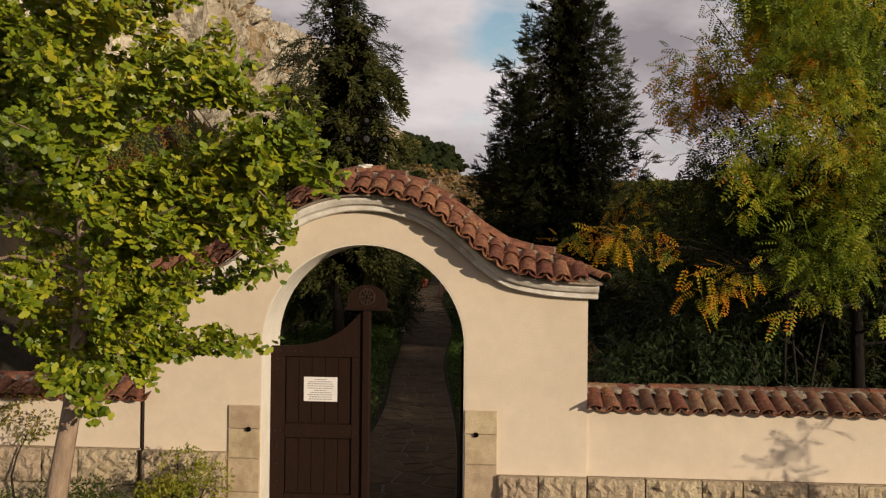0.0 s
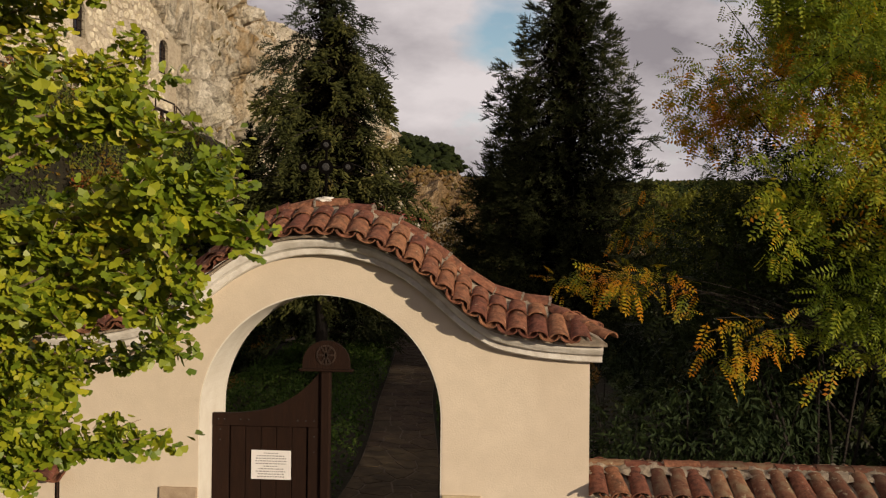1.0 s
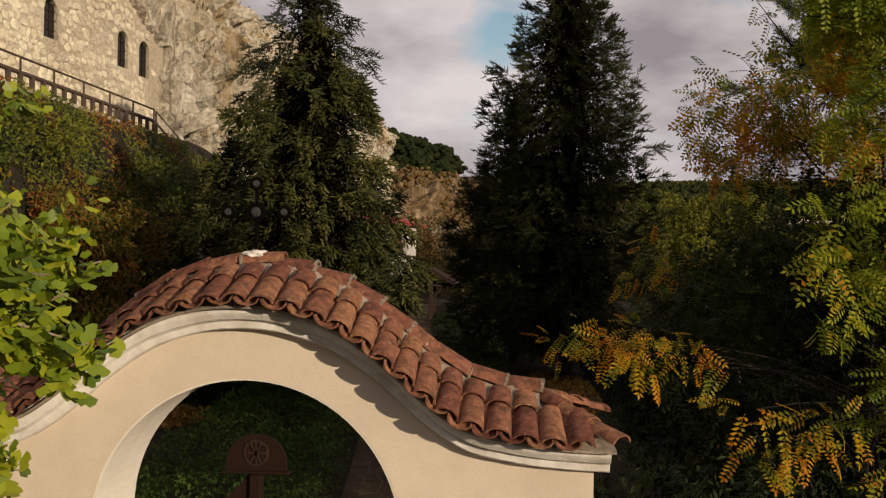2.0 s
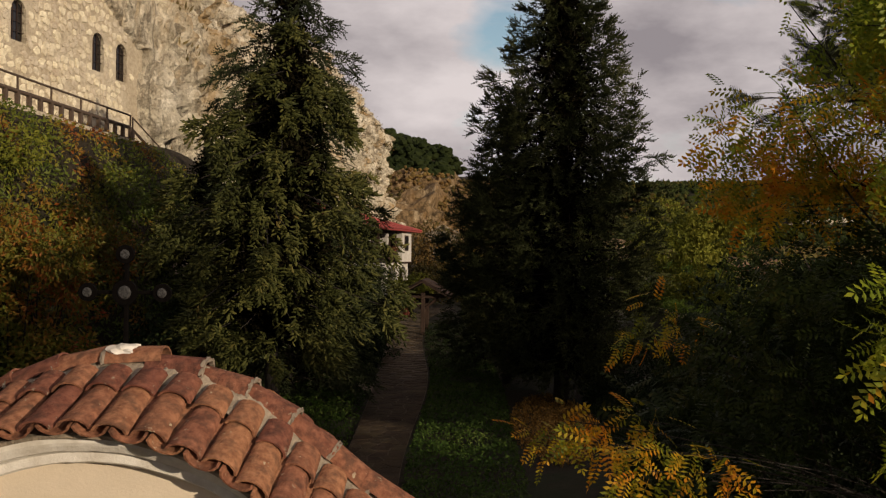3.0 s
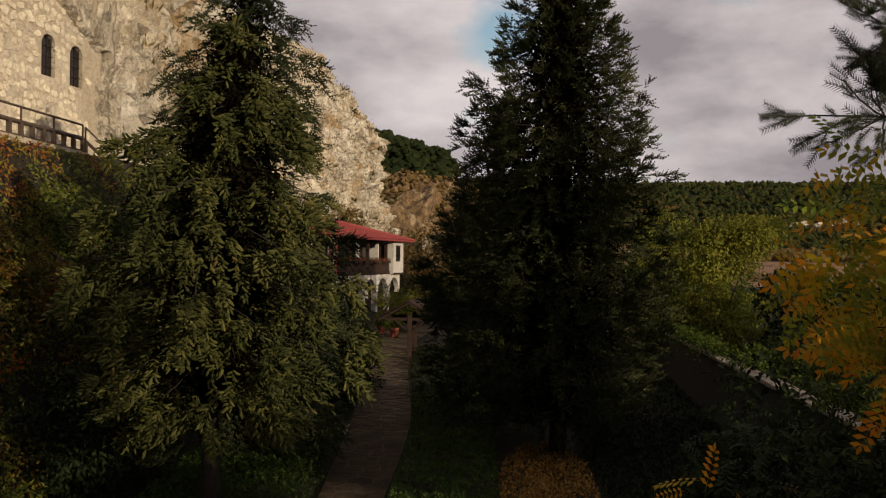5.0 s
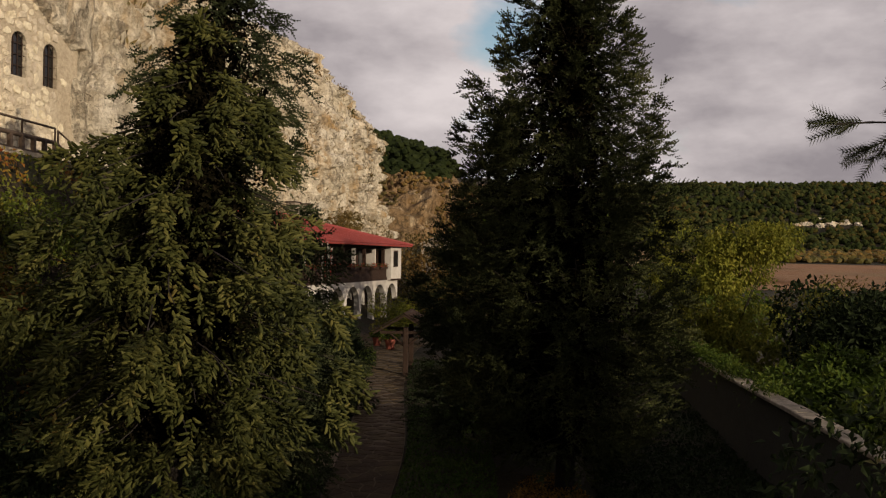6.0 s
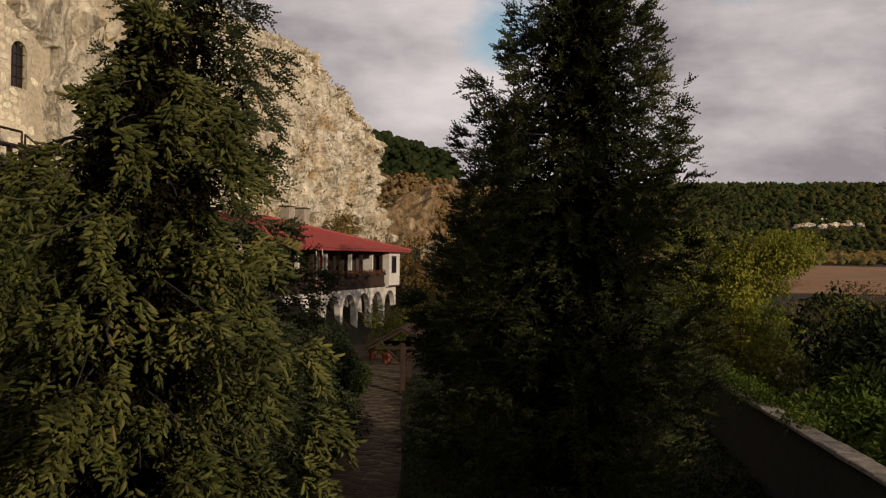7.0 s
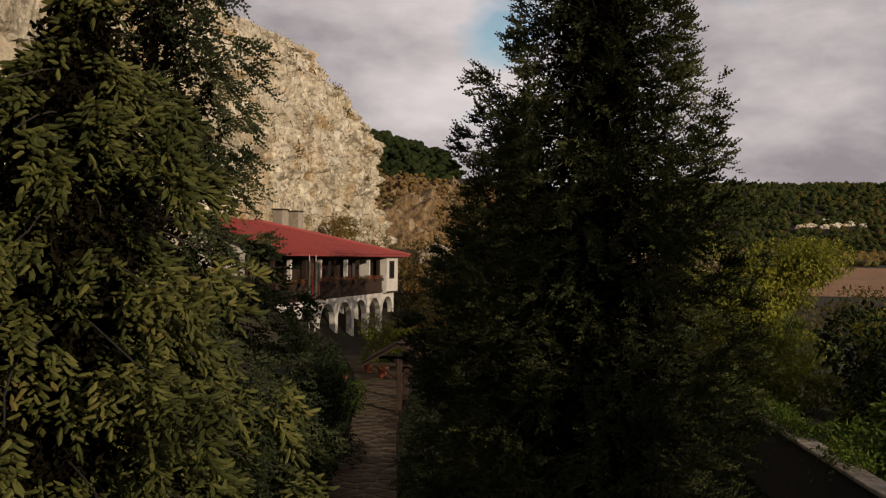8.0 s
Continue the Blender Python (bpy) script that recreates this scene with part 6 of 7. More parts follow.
OUTCROPS = ((154, 499, 2.6), (160, 502, 3.4), (166, 498, 2.4), (173, 500, 3.0), (180, 502, 3.2), (170, 508, 2.5), (186, 499, 2.2))


def outcrops():
    """Pale rock that shows through the wooded slope across the valley."""
    rng = np.random.default_rng(171)
    for x, y, w in OUTCROPS:
        bm = bmesh.new()
        bmesh.ops.create_icosphere(bm, subdivisions=3, radius=1)
        g = float(ground_z(x, y))
        for v in bm.verts:
            c = v.co * (1 + 0.5 * fbm((v.co.x * 1.5 + x, v.co.y * 1.5, v.co.z * 1.5), 4))
            v.co = (x + c.x * w, y + c.y * 2.2, g + 0.3 + c.z * 1.8)
        ob = new("rock_outcrop", bpy.data.meshes.new("rock_outcrop"))
        bm.to_mesh(ob.data)
        bm.free()
        ob.data.materials.append(LIMESTONE)
        tagged(ob, "pale limestone outcrop on the wooded far slope", "rock", "rock outcrops across the valley")


outcrops()


# ---- planted bank under the cliff ----
def bank_cover():
    rng = np.random.default_rng(95)
    n = 34000
    x, y = rng.uniform(-15.0, -8.6, n), rng.uniform(20, 47, n)
    z = ground_z(x, y)
    lump = np.array([fbm((a * 0.8, b * 0.8, 2.0), 3) for a, b in zip(x, y)])
    p = np.stack([x, y, z + 0.1 + rng.random(n) * (0.45 + 0.8 * np.maximum(lump, 0))], -1)
    out = np.array([0.75, -0.25, 0.6]) + rng.normal(0, 0.45, (n, 3))
    d = spin(n, rng) + np.array([0.4, 0, -0.5])
    ceiling = np.where(y < 39.5, 8.75, 8.6 - 0.42 * (y - 39.5))
    k = (lump > -0.45) & ((p[:, 2] < ceiling) | (x > -12.6))
    tagged(new("creeper_bank", strewn("creeper_bank", OVAL, p[k], frames_along(d[k], out[k]), rng.uniform(0.10, 0.19, (k.sum(), 1)), VINE_LEAF)),
           "bank overgrown with creeper in green, yellow and red", "creeper", kind="stuff")


bank_cover()
for _k, (_x, _y, _r, _m, _what) in enumerate(((-12.4, 27.0, 1.2, WILLOW_LEAF, "yellow-green"), (-12.2, 32.5, 1.1, VINE_LEAF, "mottled"), (-11.9, 36.5, 1.2, BUSH_LEAF, "dark green"), (-11.4, 30.0, 1.3, RED_CREEPER, "reddening"), (-11.0, 26.0, 1.2, RED_CREEPER, "reddening"), (-12.3, 23.5, 1.2, VINE_LEAF, "mottled"), (-10.8, 34.0, 1.2, BUSH_LEAF, "dark green"), (-11.6, 40.5, 1.0, WILLOW_LEAF, "yellow-green"))):
    _z = float(ground_z(_x, _y))
    shrub("bank_shrub", *lobes((_x - 0.9, _y - 1.2, _z + 0.1), (_x + 0.9, _y + 1.2, _z + 0.8), 6, _r * 0.75, 140 + _k), 2600, 0.14, OVAL, _m, _what + " shrub on the overgrown bank", 150 + _k, group="shrubs on the bank")
shrub("garden_tree", *lobes((-12.4, 27.6, 3.4), (-10.6, 31.5, 5.8), 12, 0.85, 96), 8000, 0.13, OVAL, RED_CREEPER, "small garden tree turning red and yellow", 97, "tree", lean=-0.4)
shrub("garden_tree", *lobes((-11.0, 24.2, 3.6), (-9.05, 25.4, 5.3), 14, 0.55, 296), 9500, 0.12, OVAL, RED_CREEPER, "slender garden tree turning red and orange above the bank", 297, "tree", lean=-0.4)
shrub("bank_shrub", *lobes((-11.0, 23.9, 0.9), (-9.2, 25.0, 3.3), 16, 0.6, 298), 9500, 0.13, OVAL, VINE_LEAF, "mottled green and yellow shrub under the red tree", 299, group="shrubs on the bank")


# ---- house with red roof ----
HA, HB = Vector((-11.9, 62.0, 0)), Vector((-8.2, 81.8, 0))
HDIR = (HB - HA).normalized()
HOUT = Vector((HDIR.y, -HDIR.x, 0))
HLEN = (HB - HA).length
HFRAME = axes(HDIR, -HOUT, Vector((0, 0, 1)), HA)      # local x along the front, local y into the house
HG, HFLOOR, HEAVE = 1.15, 4.25, 6.75


def house():
    h = thing("house", tuple(HFRAME @ Vector((HLEN / 2, 4, HG))), "two-storey white monastery house with arcade, balcony and red roof", "house")
    def solid(name, dims, material, parent=h, label="", bevel=0.0):
        return part(name, boxed(*dims, bevel=bevel, m=HFRAME), material, parent, label)
    solid("wall", (0, HLEN, 1.9, 9.0, HG - 1.2, HEAVE), HOUSE_WHITE)
    solid("floor", (0, HLEN, 0.0, 1.898, HFLOOR - 0.25, HFLOOR), HOUSE_WOOD)
    # arcade
    bays = 7
    w = HLEN / bays
    for k in range(bays):
        a, b, r = k * w, (k + 1) * w, w / 2 - 0.22
        mid, spring = (a + b) / 2, HFLOOR - 0.55 - (w / 2 - 0.22)
        out = [(a, spring), (a, HFLOOR - 0.252), (b, HFLOOR - 0.252), (b, spring), (mid + r, spring)]
        out += [(mid + r * math.cos(t), spring + r * math.sin(t)) for t in np.linspace(0, math.pi, 17)[1:]]
        bm = prism(bmesh.new(), out, 0.0, 0.38)
        bm.transform(HFRAME)
        part("arch", bm, HOUSE_WHITE, h)
        solid("pillar", (a - (0.22 if k else 0), a + 0.22, 0.002, 0.378, HG - 1.2, spring - 0.002), HOUSE_WHITE)
        # dark panel across each bay puts the arcade's inner shade into colour
        solid("door", (mid - 0.98, mid + 0.98, 1.86, 1.897, HG - 0.3, HFLOOR - 0.42), HOUSE_WOOD)
        solid("window", (mid - 0.6, mid + 0.6, 1.83, 1.858, HG + 0.9, HG + 2.1), GLASS_DARK)
    # balcony
    x = 0.0
    while x < HLEN - 2.6:
        solid("plank", (x, x + 0.225, 0.06, 0.10, HFLOOR - 0.30, HFLOOR + 0.78), HOUSE_WOOD, bevel=0.004)
        x += 0.23
    solid("handrail", (0, HLEN - 2.6, 0.02, 0.14, HFLOOR + 0.80, HFLOOR + 0.88), HOUSE_WOOD)
    for k in range(9):
        a = 0.1 + k * (HLEN - 2.8) / 8
        solid("post", (a - 0.11, a + 0.11, 0.20, 0.42, HFLOOR + 0.002, HEAVE - 0.1), HOUSE_WHITE if k % 2 else HOUSE_WOOD)
        solid("window", (a + 0.7, a + 1.5, 1.80, 1.838, HFLOOR + 0.8, HFLOOR + 2.0), GLASS_DARK)
    # dark sheet behind the balcony, coloured for the shade under the eave
    solid("upper_shade_panel", (0, HLEN - 2.62, 1.84, 1.858, HFLOOR + 0.002, HEAVE - 0.12), HOUSE_WOOD)
    solid("lintel", (0, HLEN, 0.15, 0.45, HEAVE - 0.35, HEAVE - 0.10), HOUSE_WOOD)
    # closed bay at the far end, jutting a little
    bay = solid("bay", (HLEN - 2.6, HLEN, -0.3, 1.88, HFLOOR - 0.28, HEAVE - 0.1), HOUSE_WHITE)
    win = solid("window", (HLEN - 2.0, HLEN - 0.9, -0.33, -0.302, HFLOOR + 0.75, HFLOOR + 2.05), HOUSE_WOOD, bay)
    solid("pane", (HLEN - 1.9, HLEN - 1.0, -0.345, -0.332, HFLOOR + 0.85, HFLOOR + 1.95), GLASS_DARK, win)
    solid("band", (HLEN - 2.62, HLEN + 0.02, -0.33, -0.303, HFLOOR - 0.28, HFLOOR - 0.16), HOUSE_WOOD, bay)
    win = solid("window", (HLEN - 2.63, HLEN - 2.602, 0.35, 1.2, HFLOOR + 0.75, HFLOOR + 2.05), HOUSE_WOOD, bay)
    # roof: one long slope, with a hip to the far corner
    over, apex_z, ridge_y, turn_x = 0.85, 8.7, 4.4, 6.2
    pts = {"near": (-0.7, -over, HEAVE - 0.05), "far": (HLEN + 1.2, -over, HEAVE - 0.05), "apex": (turn_x, ridge_y, apex_z), "top": (-0.7, ridge_y, apex_z), "back": (HLEN + 1.2, 9.6, HEAVE - 0.05), "nb": (-0.7, 9.6, HEAVE - 0.05)}
    bm = bmesh.new()
    v = {k: bm.verts.new(HFRAME @ Vector(p)) for k, p in pts.items()}
    bm.faces.new((v["near"], v["far"], v["apex"], v["top"]))
    bm.faces.new((v["far"], v["back"], v["apex"]))
    bm.faces.new((v["top"], v["apex"], v["back"], v["nb"]))
    bmesh.ops.recalc_face_normals(bm, faces=bm.faces[:])
    bmesh.ops.solidify(bm, geom=bm.faces[:], thickness=0.10)
    roof = part("roof", bm, ROOF_RED, h, "red ribbed sheet roof")
    # standing ribs up the slope and a capping on the hip
    for k in range(60):
        x = -0.6 + k * (HLEN + 1.7) / 60
        t = min(1.0, max(0.02, 1 - (x - turn_x) / (HLEN + 1.2 - turn_x)))
        a, b = Vector((x, -over, HEAVE)), Vector((x, -over + (ridge_y + over) * t, HEAVE + (apex_z + 0.04 - HEAVE) * t))
        me = tubes("rib", [([tuple(HFRAME @ (a + Vector((0, 0, 0.0)))), tuple(HFRAME @ ((a + b) / 2)), tuple(HFRAME @ b)], [0.035] * 3)], ROOF_RED, 5)
        part("rib", me, ROOF_RED, roof)
    cap = [tuple(HFRAME @ (Vector(pts["far"]).lerp(Vector(pts["apex"]), q) + Vector((0, 0, 0.06)))) for q in np.linspace(0, 1, 8)]
    part("hip_cap", tubes("hip_cap", [(cap, [0.11] * 8)], ROOF_RED, 6), ROOF_RED, roof)
    bm = prism(bmesh.new(), [(1.9, HEAVE - 0.1), (1.9, HEAVE + 0.8), (ridge_y, apex_z - 0.15), (9.0, HEAVE - 0.1)], 0.02, 0.3, "x")
    bm.transform(HFRAME)
    part("gable", bm, HOUSE_WHITE, h)
    for x, y in ((11.0, 5.0), (13.5, 5.0)):
        c = solid("chimney", (x - 0.45, x + 0.45, y - 0.35, y + 0.35, HEAVE, 9.62), CHIMNEY, bevel=0.02)
        solid("cap", (x - 0.52, x + 0.52, y - 0.42, y + 0.42, 9.622, 9.70), HOUSE_WOOD, c)
    return h


house()


def flower_boxes():
    rng = np.random.default_rng(101)
    for k in range(8):
        x = 0.6 + k * 2.15
        ob = thing("flower_box", tuple(HFRAME @ Vector((x + 0.85, -0.05, HFLOOR + 0.6))), "balcony flower box full of red geraniums", "flower box", "flower boxes on the balcony")
        part("trough", boxed(x, x + 1.7, -0.14, 0.055, HFLOOR + 0.62, HFLOOR + 0.80, m=HFRAME), HOUSE_WOOD, ob)
        n = 240
        p = np.stack([rng.uniform(x, x + 1.7, n), rng.uniform(-0.22, 0.1, n), HFLOOR + 0.78 + rng.random(n) * 0.26], -1)
        p = np.array([tuple(HFRAME @ Vector(q)) for q in p])
        tagged(part("geranium", strewn("geranium", OVAL, p, frames_along(spin(n, rng), spin(n, rng)), rng.uniform(0.06, 0.12, (n, 1)), FLOWER_RED), FLOWER_RED, ob), kind="stuff")


flower_boxes()


# ---- masonry front in the cliff ----
MX, MSLOPE = -15.95, 0.13


def masonry_at(y, out=0.0):
    return MX + MSLOPE * (y - 41) + out


MFRAME = axes(Vector((MSLOPE, 1, 0)).normalized(), Vector((-1, MSLOPE, 0)).normalized(), Vector((0, 0, 1)), Vector((masonry_at(27.0), 27.0, 0)))
OPENINGS = [(7.90, 8.70, 11.95, 13.40), (12.70, 13.50, 11.88, 13.42), (14.38, 15.18, 11.80, 13.37), (4.2, 4.9, 12.1, 13.4)]


def in_opening(a, z, pad=0.12):
    return any(x0 - pad < a < x1 + pad and z0 - pad < z < z1 + pad for x0, x1, z0, z1 in OPENINGS)


def masonry():
    w = thing("cliff_chapel_wall", tuple(MFRAME @ Vector((9, 0, 9))), "fieldstone wall built into the cliff with arched windows", "wall", kind="structure")
    cuts = sorted(OPENINGS)
    edges = [0.0] + [v for o in cuts for v in o[:2]] + [16.4]
    for k in range(0, len(edges), 2):
        part("wall", boxed(edges[k], edges[k + 1], 0.0, 1.2, 8.0, 19.0, m=MFRAME), MASONRY_BED, w)
    for x0, x1, z0, z1 in cuts:
        mid, r = (x0 + x1) / 2, (x1 - x0) / 2
        part("wall", boxed(x0, x1, 0.0, 1.2, 8.0, z0, m=MFRAME), MASONRY_BED, w)
        head = [(x0, z1 - r), (x0, 19.0), (x1, 19.0), (x1, z1 - r)] + [(mid + r * math.cos(t), z1 - r + r * math.sin(t)) for t in np.linspace(0, math.pi, 13)[1:-1]]
        bm = prism(bmesh.new(), head, 0.0, 1.2)
        bm.transform(MFRAME)
        part("wall", bm, MASONRY_BED, w)
        win = part("window", boxed(x0 - 0.02, x1 + 0.02, 0.17, 0.23, z0 - 0.02, z1 + 0.02, m=MFRAME), GLASS_DARK, w, "dark arched window with iron bars")
        for q in (0.2, 0.5, 0.8):
            part("bar", boxed(x0 + (x1 - x0) * q - 0.014, x0 + (x1 - x0) * q + 0.014, 0.06, 0.085, z0, z1, m=MFRAME), HOUSE_WOOD, win)
        for q in (0.25, 0.5, 0.75):
            part("bar", boxed(x0, x1, 0.087, 0.10, z0 + (z1 - z0) * q - 0.012, z0 + (z1 - z0) * q + 0.012, m=MFRAME), HOUSE_WOOD, win)
    return w


CHAPEL = masonry()


def rubble(seed):
    """A flat-lying irregular stone of about unit size, proud of its bed."""
    rng = np.random.default_rng(seed)
    n = 7
    a = np.linspace(0, 2 * math.pi, n, endpoint=False) + rng.uniform(-0.25, 0.25, n)
    r = 0.5 * rng.uniform(0.78, 1.12, n)
    bm = bmesh.new()
    low = [bm.verts.new((r[k] * math.cos(a[k]), 0.3, r[k] * math.sin(a[k]))) for k in range(n)]
    mid = [bm.verts.new((0.95 * r[k] * math.cos(a[k]), -0.3, 0.95 * r[k] * math.sin(a[k]))) for k in range(n)]
    top = [bm.verts.new((0.84 * r[k] * math.cos(a[k]), -0.5 - rng.uniform(0, 0.25), 0.84 * r[k] * math.sin(a[k]))) for k in range(n)]
    for p, q in ((low, mid), (mid, top)):
        for k in range(n):
            bm.faces.new((p[k], p[(k + 1) % n], q[(k + 1) % n], q[k]))
    bm.faces.new(top)
    bmesh.ops.recalc_face_normals(bm, faces=bm.faces[:])
    me = bpy.data.meshes.new("stone")
    bm.to_mesh(me)
    bm.free()
    me.materials.append(MASONRY)
    return me


def masonry_stones():
    shapes = [rubble(s) for s in range(8)]
    rng = np.random.default_rng(17)
    spots, z = [], 9.3
    while z < 18.5:
        hgt = rng.uniform(0.22, 0.36)
        a = rng.uniform(0, 0.2)
        while a < 16.2:
            wid = rng.uniform(0.22, 0.50)
            edge = 15.9 - 0.6 * abs(noise.noise(Vector((0, z * 0.5, 0)))) * 3
            if not in_opening(a + wid / 2, z + hgt / 2, 0.10) and a + wid < edge and rng.random() < 0.95:
                spots.append((a + wid / 2, z + hgt / 2 + rng.uniform(-0.09, 0.09), wid, hgt * rng.uniform(0.8, 1.15)))
            a += wid + 0.03
        z += hgt + 0.02
    near = sorted(spots, key=lambda s: abs(s[0] - 12.5) + 1.2 * abs(s[1] - 12.6))
    rest_v, rest_f, base = [], [], 0
    for k, (a, z, wid, hgt) in enumerate(near):
        m = MFRAME @ Matrix.LocRotScale((a, 0.0, z), Euler((0, rng.uniform(-0.5, 0.5), 0)), (wid * 1.08, rng.uniform(0.035, 0.075), hgt * 1.16))
        me = shapes[int(rng.integers(8))]
        if k < 300:
            piece("stone", me, CHAPEL, m)
        else:
            v = np.array([tuple(m @ q.co) for q in me.vertices])
            rest_v.append(v)
            for p in me.polygons:
                ids = [i + base for i in p.vertices]
                for j in range(1, len(ids) - 1):
                    rest_f.append((ids[0], ids[j], ids[j + 1]))
            base += len(v)
    me = mesh_np("stones", np.concatenate(rest_v), np.array(rest_f), MASONRY)
    tagged(part("stones", me, MASONRY, CHAPEL, "pale fieldstones of the wall"), kind="stuff")


def rail_run(name, a, b, label, steps):
    """A timber balustrade from a to b: squat balusters under a beam, and a thin rail above."""
    a, b = Vector(a), Vector(b)
    d = b - a
    ob = thing(name, tuple(a), label, "railing", "walkway railing")
    n = max(2, int(d.length / steps))
    def beam(part_name, z, half_w, half_h):
        pts = [tuple(a + Vector((0, 0, z))), tuple((a + b) / 2 + Vector((0, 0, z))), tuple(b + Vector((0, 0, z)))]
        part(part_name, tubes(part_name, [(pts, [half_h] * 3)], RAIL_WOOD, 4), RAIL_WOOD, ob)
    beam("foot_beam", 0.03, 0.05, 0.07)
    beam("beam", 0.50, 0.05, 0.075)
    beam("handrail", 0.98, 0.03, 0.040)
    for k in range(n + 1):
        p = a + d * (k / n)
        part("baluster", boxed(p.x - 0.06, p.x + 0.06, p.y - 0.07, p.y + 0.07, p.z, p.z + 0.48), RAIL_WOOD, ob)
        if k % 3 == 0:
            part("post", boxed(p.x - 0.025, p.x + 0.025, p.y - 0.025, p.y + 0.025, p.z + 0.5, p.z + 1.0), RAIL_WOOD, ob)
    return ob


rail_run("railing", (-14.9, 24.0, 9.05), (-14.45, 39.4, 9.02), "dark timber balustrade along the cliff walkway", 0.62)
rail_run("railing", (-14.40, 39.5, 8.95), (-13.9, 45.2, 6.7), "dark stair railing that descends along the cliff", 1.1)
rail_run("railing", (-13.8, 45.4, 6.65), (-13.0, 50.5, 6.4), "dark timber railing at the foot of the cliff stair", 0.9)


def walkway():
    bm = bmesh.new()
    box(bm, -18.0, -14.3, 22.0, 39.5, 8.2, 9.02)
    for k in range(13):
        y = 39.5 + k * 0.44
        box(bm, -18.0, -13.9 + 0.03 * k, y, y + 0.44, 5.0, 8.86 - k * 0.175)
    box(bm, -18.0, -13.0, 45.22, 52.0, 4.0, 6.6)
    me = bpy.data.meshes.new("walkway")
    bm.to_mesh(me)
    bm.free()
    me.materials.append(MASONRY_BED)
    tagged(new("walkway", me), "pale stone walkway and steps along the cliff foot", "walkway", kind="structure")


walkway()

# ---- garden path ----
path_left = curve_through([(10.0, -2.45), (14, -2.25), (23.6, -3.0), (37.7, -4.3), (48, -5.3), (56, -6.6), (64, -8.6)])
path_right = curve_through([(10.0, -0.55), (14, -0.78), (23.6, -1.7), (37.7, -2.4), (48, -3.6), (56, -3.9), (64, -3.0)])


def path_base():
    v, f = [], []
    ys = np.linspace(9.0, 64, 120)
    for y in ys:
        for q in (0, 0.5, 1):
            x = path_left(y) * (1 - q) + path_right(y) * q
            v.append((x, y, float(ground_z(x, y)) + 0.056))
    for k in range(len(ys) - 1):
        for q in (0, 1):
            i = 3 * k + q
            f.append((i, i + 1, i + 4, i + 3))
    ob = new("path", mesh_np("path", np.array(v), np.array(f), PATH_JOINT))
    return tagged(ob, "garden path of irregular grey-brown flagstones with pale joints", "path", kind="structure")


PATH = path_base()


def clipped(poly, p, q):
    """The side of a polygon that lies nearer to p than to q."""
    mx, my, dx, dy = (p[0] + q[0]) / 2, (p[1] + q[1]) / 2, q[0] - p[0], q[1] - p[1]
    side = [(x - mx) * dx + (y - my) * dy for x, y in poly]
    out = []
    for k in range(len(poly)):
        a, b, sa, sb = poly[k], poly[(k + 1) % len(poly)], side[k], side[(k + 1) % len(poly)]
        if sa <= 0:
            out.append(a)
        if sa * sb < 0:
            t = sa / (sa - sb)
            out.append((a[0] + (b[0] - a[0]) * t, a[1] + (b[1] - a[1]) * t))
    return out


def flagstones():
    """Irregular flags, each the patch nearest to its own middle, with joints between them."""
    rng = np.random.default_rng(23)
    seeds = [(u + rng.uniform(-0.22, 0.22), v + (0.24 if k % 2 else 0) + rng.uniform(-0.24, 0.24)) for k, u in enumerate(np.arange(0.22, 1.95, 0.46)) for v in np.arange(9.3, 63, 0.50)]
    rest_v, rest_f, base, made = [], [], 0, 0
    for p in sorted(seeds, key=lambda q: q[1]):
        poly = [(max(0, p[0] - 0.9), p[1] - 0.9), (min(1.9, p[0] + 0.9), p[1] - 0.9), (min(1.9, p[0] + 0.9), p[1] + 0.9), (max(0, p[0] - 0.9), p[1] + 0.9)]
        for q in seeds:
            if q is not p and abs(q[1] - p[1]) < 1.3:
                poly = clipped(poly, p, q)
        if len(poly) < 3:
            continue
        mid = Vector((sum(c[0] for c in poly) / len(poly), sum(c[1] for c in poly) / len(poly), 0))
        corners = []
        for u, v in poly:
            w = Vector((u, v, 0))
            w = mid + (w - mid) * (1 - 0.014 / max(0.1, (w - mid).length))
            q = w.x / 1.9
            corners.append(Vector((path_left(w.y) * (1 - q) + path_right(w.y) * q, w.y, 0)))
        c = sum(corners, Vector()) / len(corners)
        zt = float(ground_z(c.x, c.y)) + 0.062 + rng.uniform(-0.003, 0.005)
        n = len(corners)
        v = [(w.x, w.y, zt - 0.03) for w in corners] + [((w.x * 0.96 + c.x * 0.04), (w.y * 0.96 + c.y * 0.04), zt) for w in corners]
        f = [tuple(range(n, 2 * n))] + [(k, (k + 1) % n, n + (k + 1) % n, n + k) for k in range(n)]
        if 17.5 < p[1] < 49 and made < 300:
            me = bpy.data.meshes.new("flagstone")
            me.from_pydata(v, [], f)
            me.materials.append(PATH_STONE)
            under(new("flagstone", me), PATH)
            made += 1
        else:
            rest_v += v
            for face in f:
                for j in range(1, len(face) - 1):
                    rest_f.append((face[0] + base, face[j] + base, face[j + 1] + base))
            base += len(v)
    me = mesh_np("flagstones", np.array(rest_v), np.array(rest_f), PATH_STONE)
    tagged(part("flagstones", me, PATH_STONE, PATH), kind="stuff")


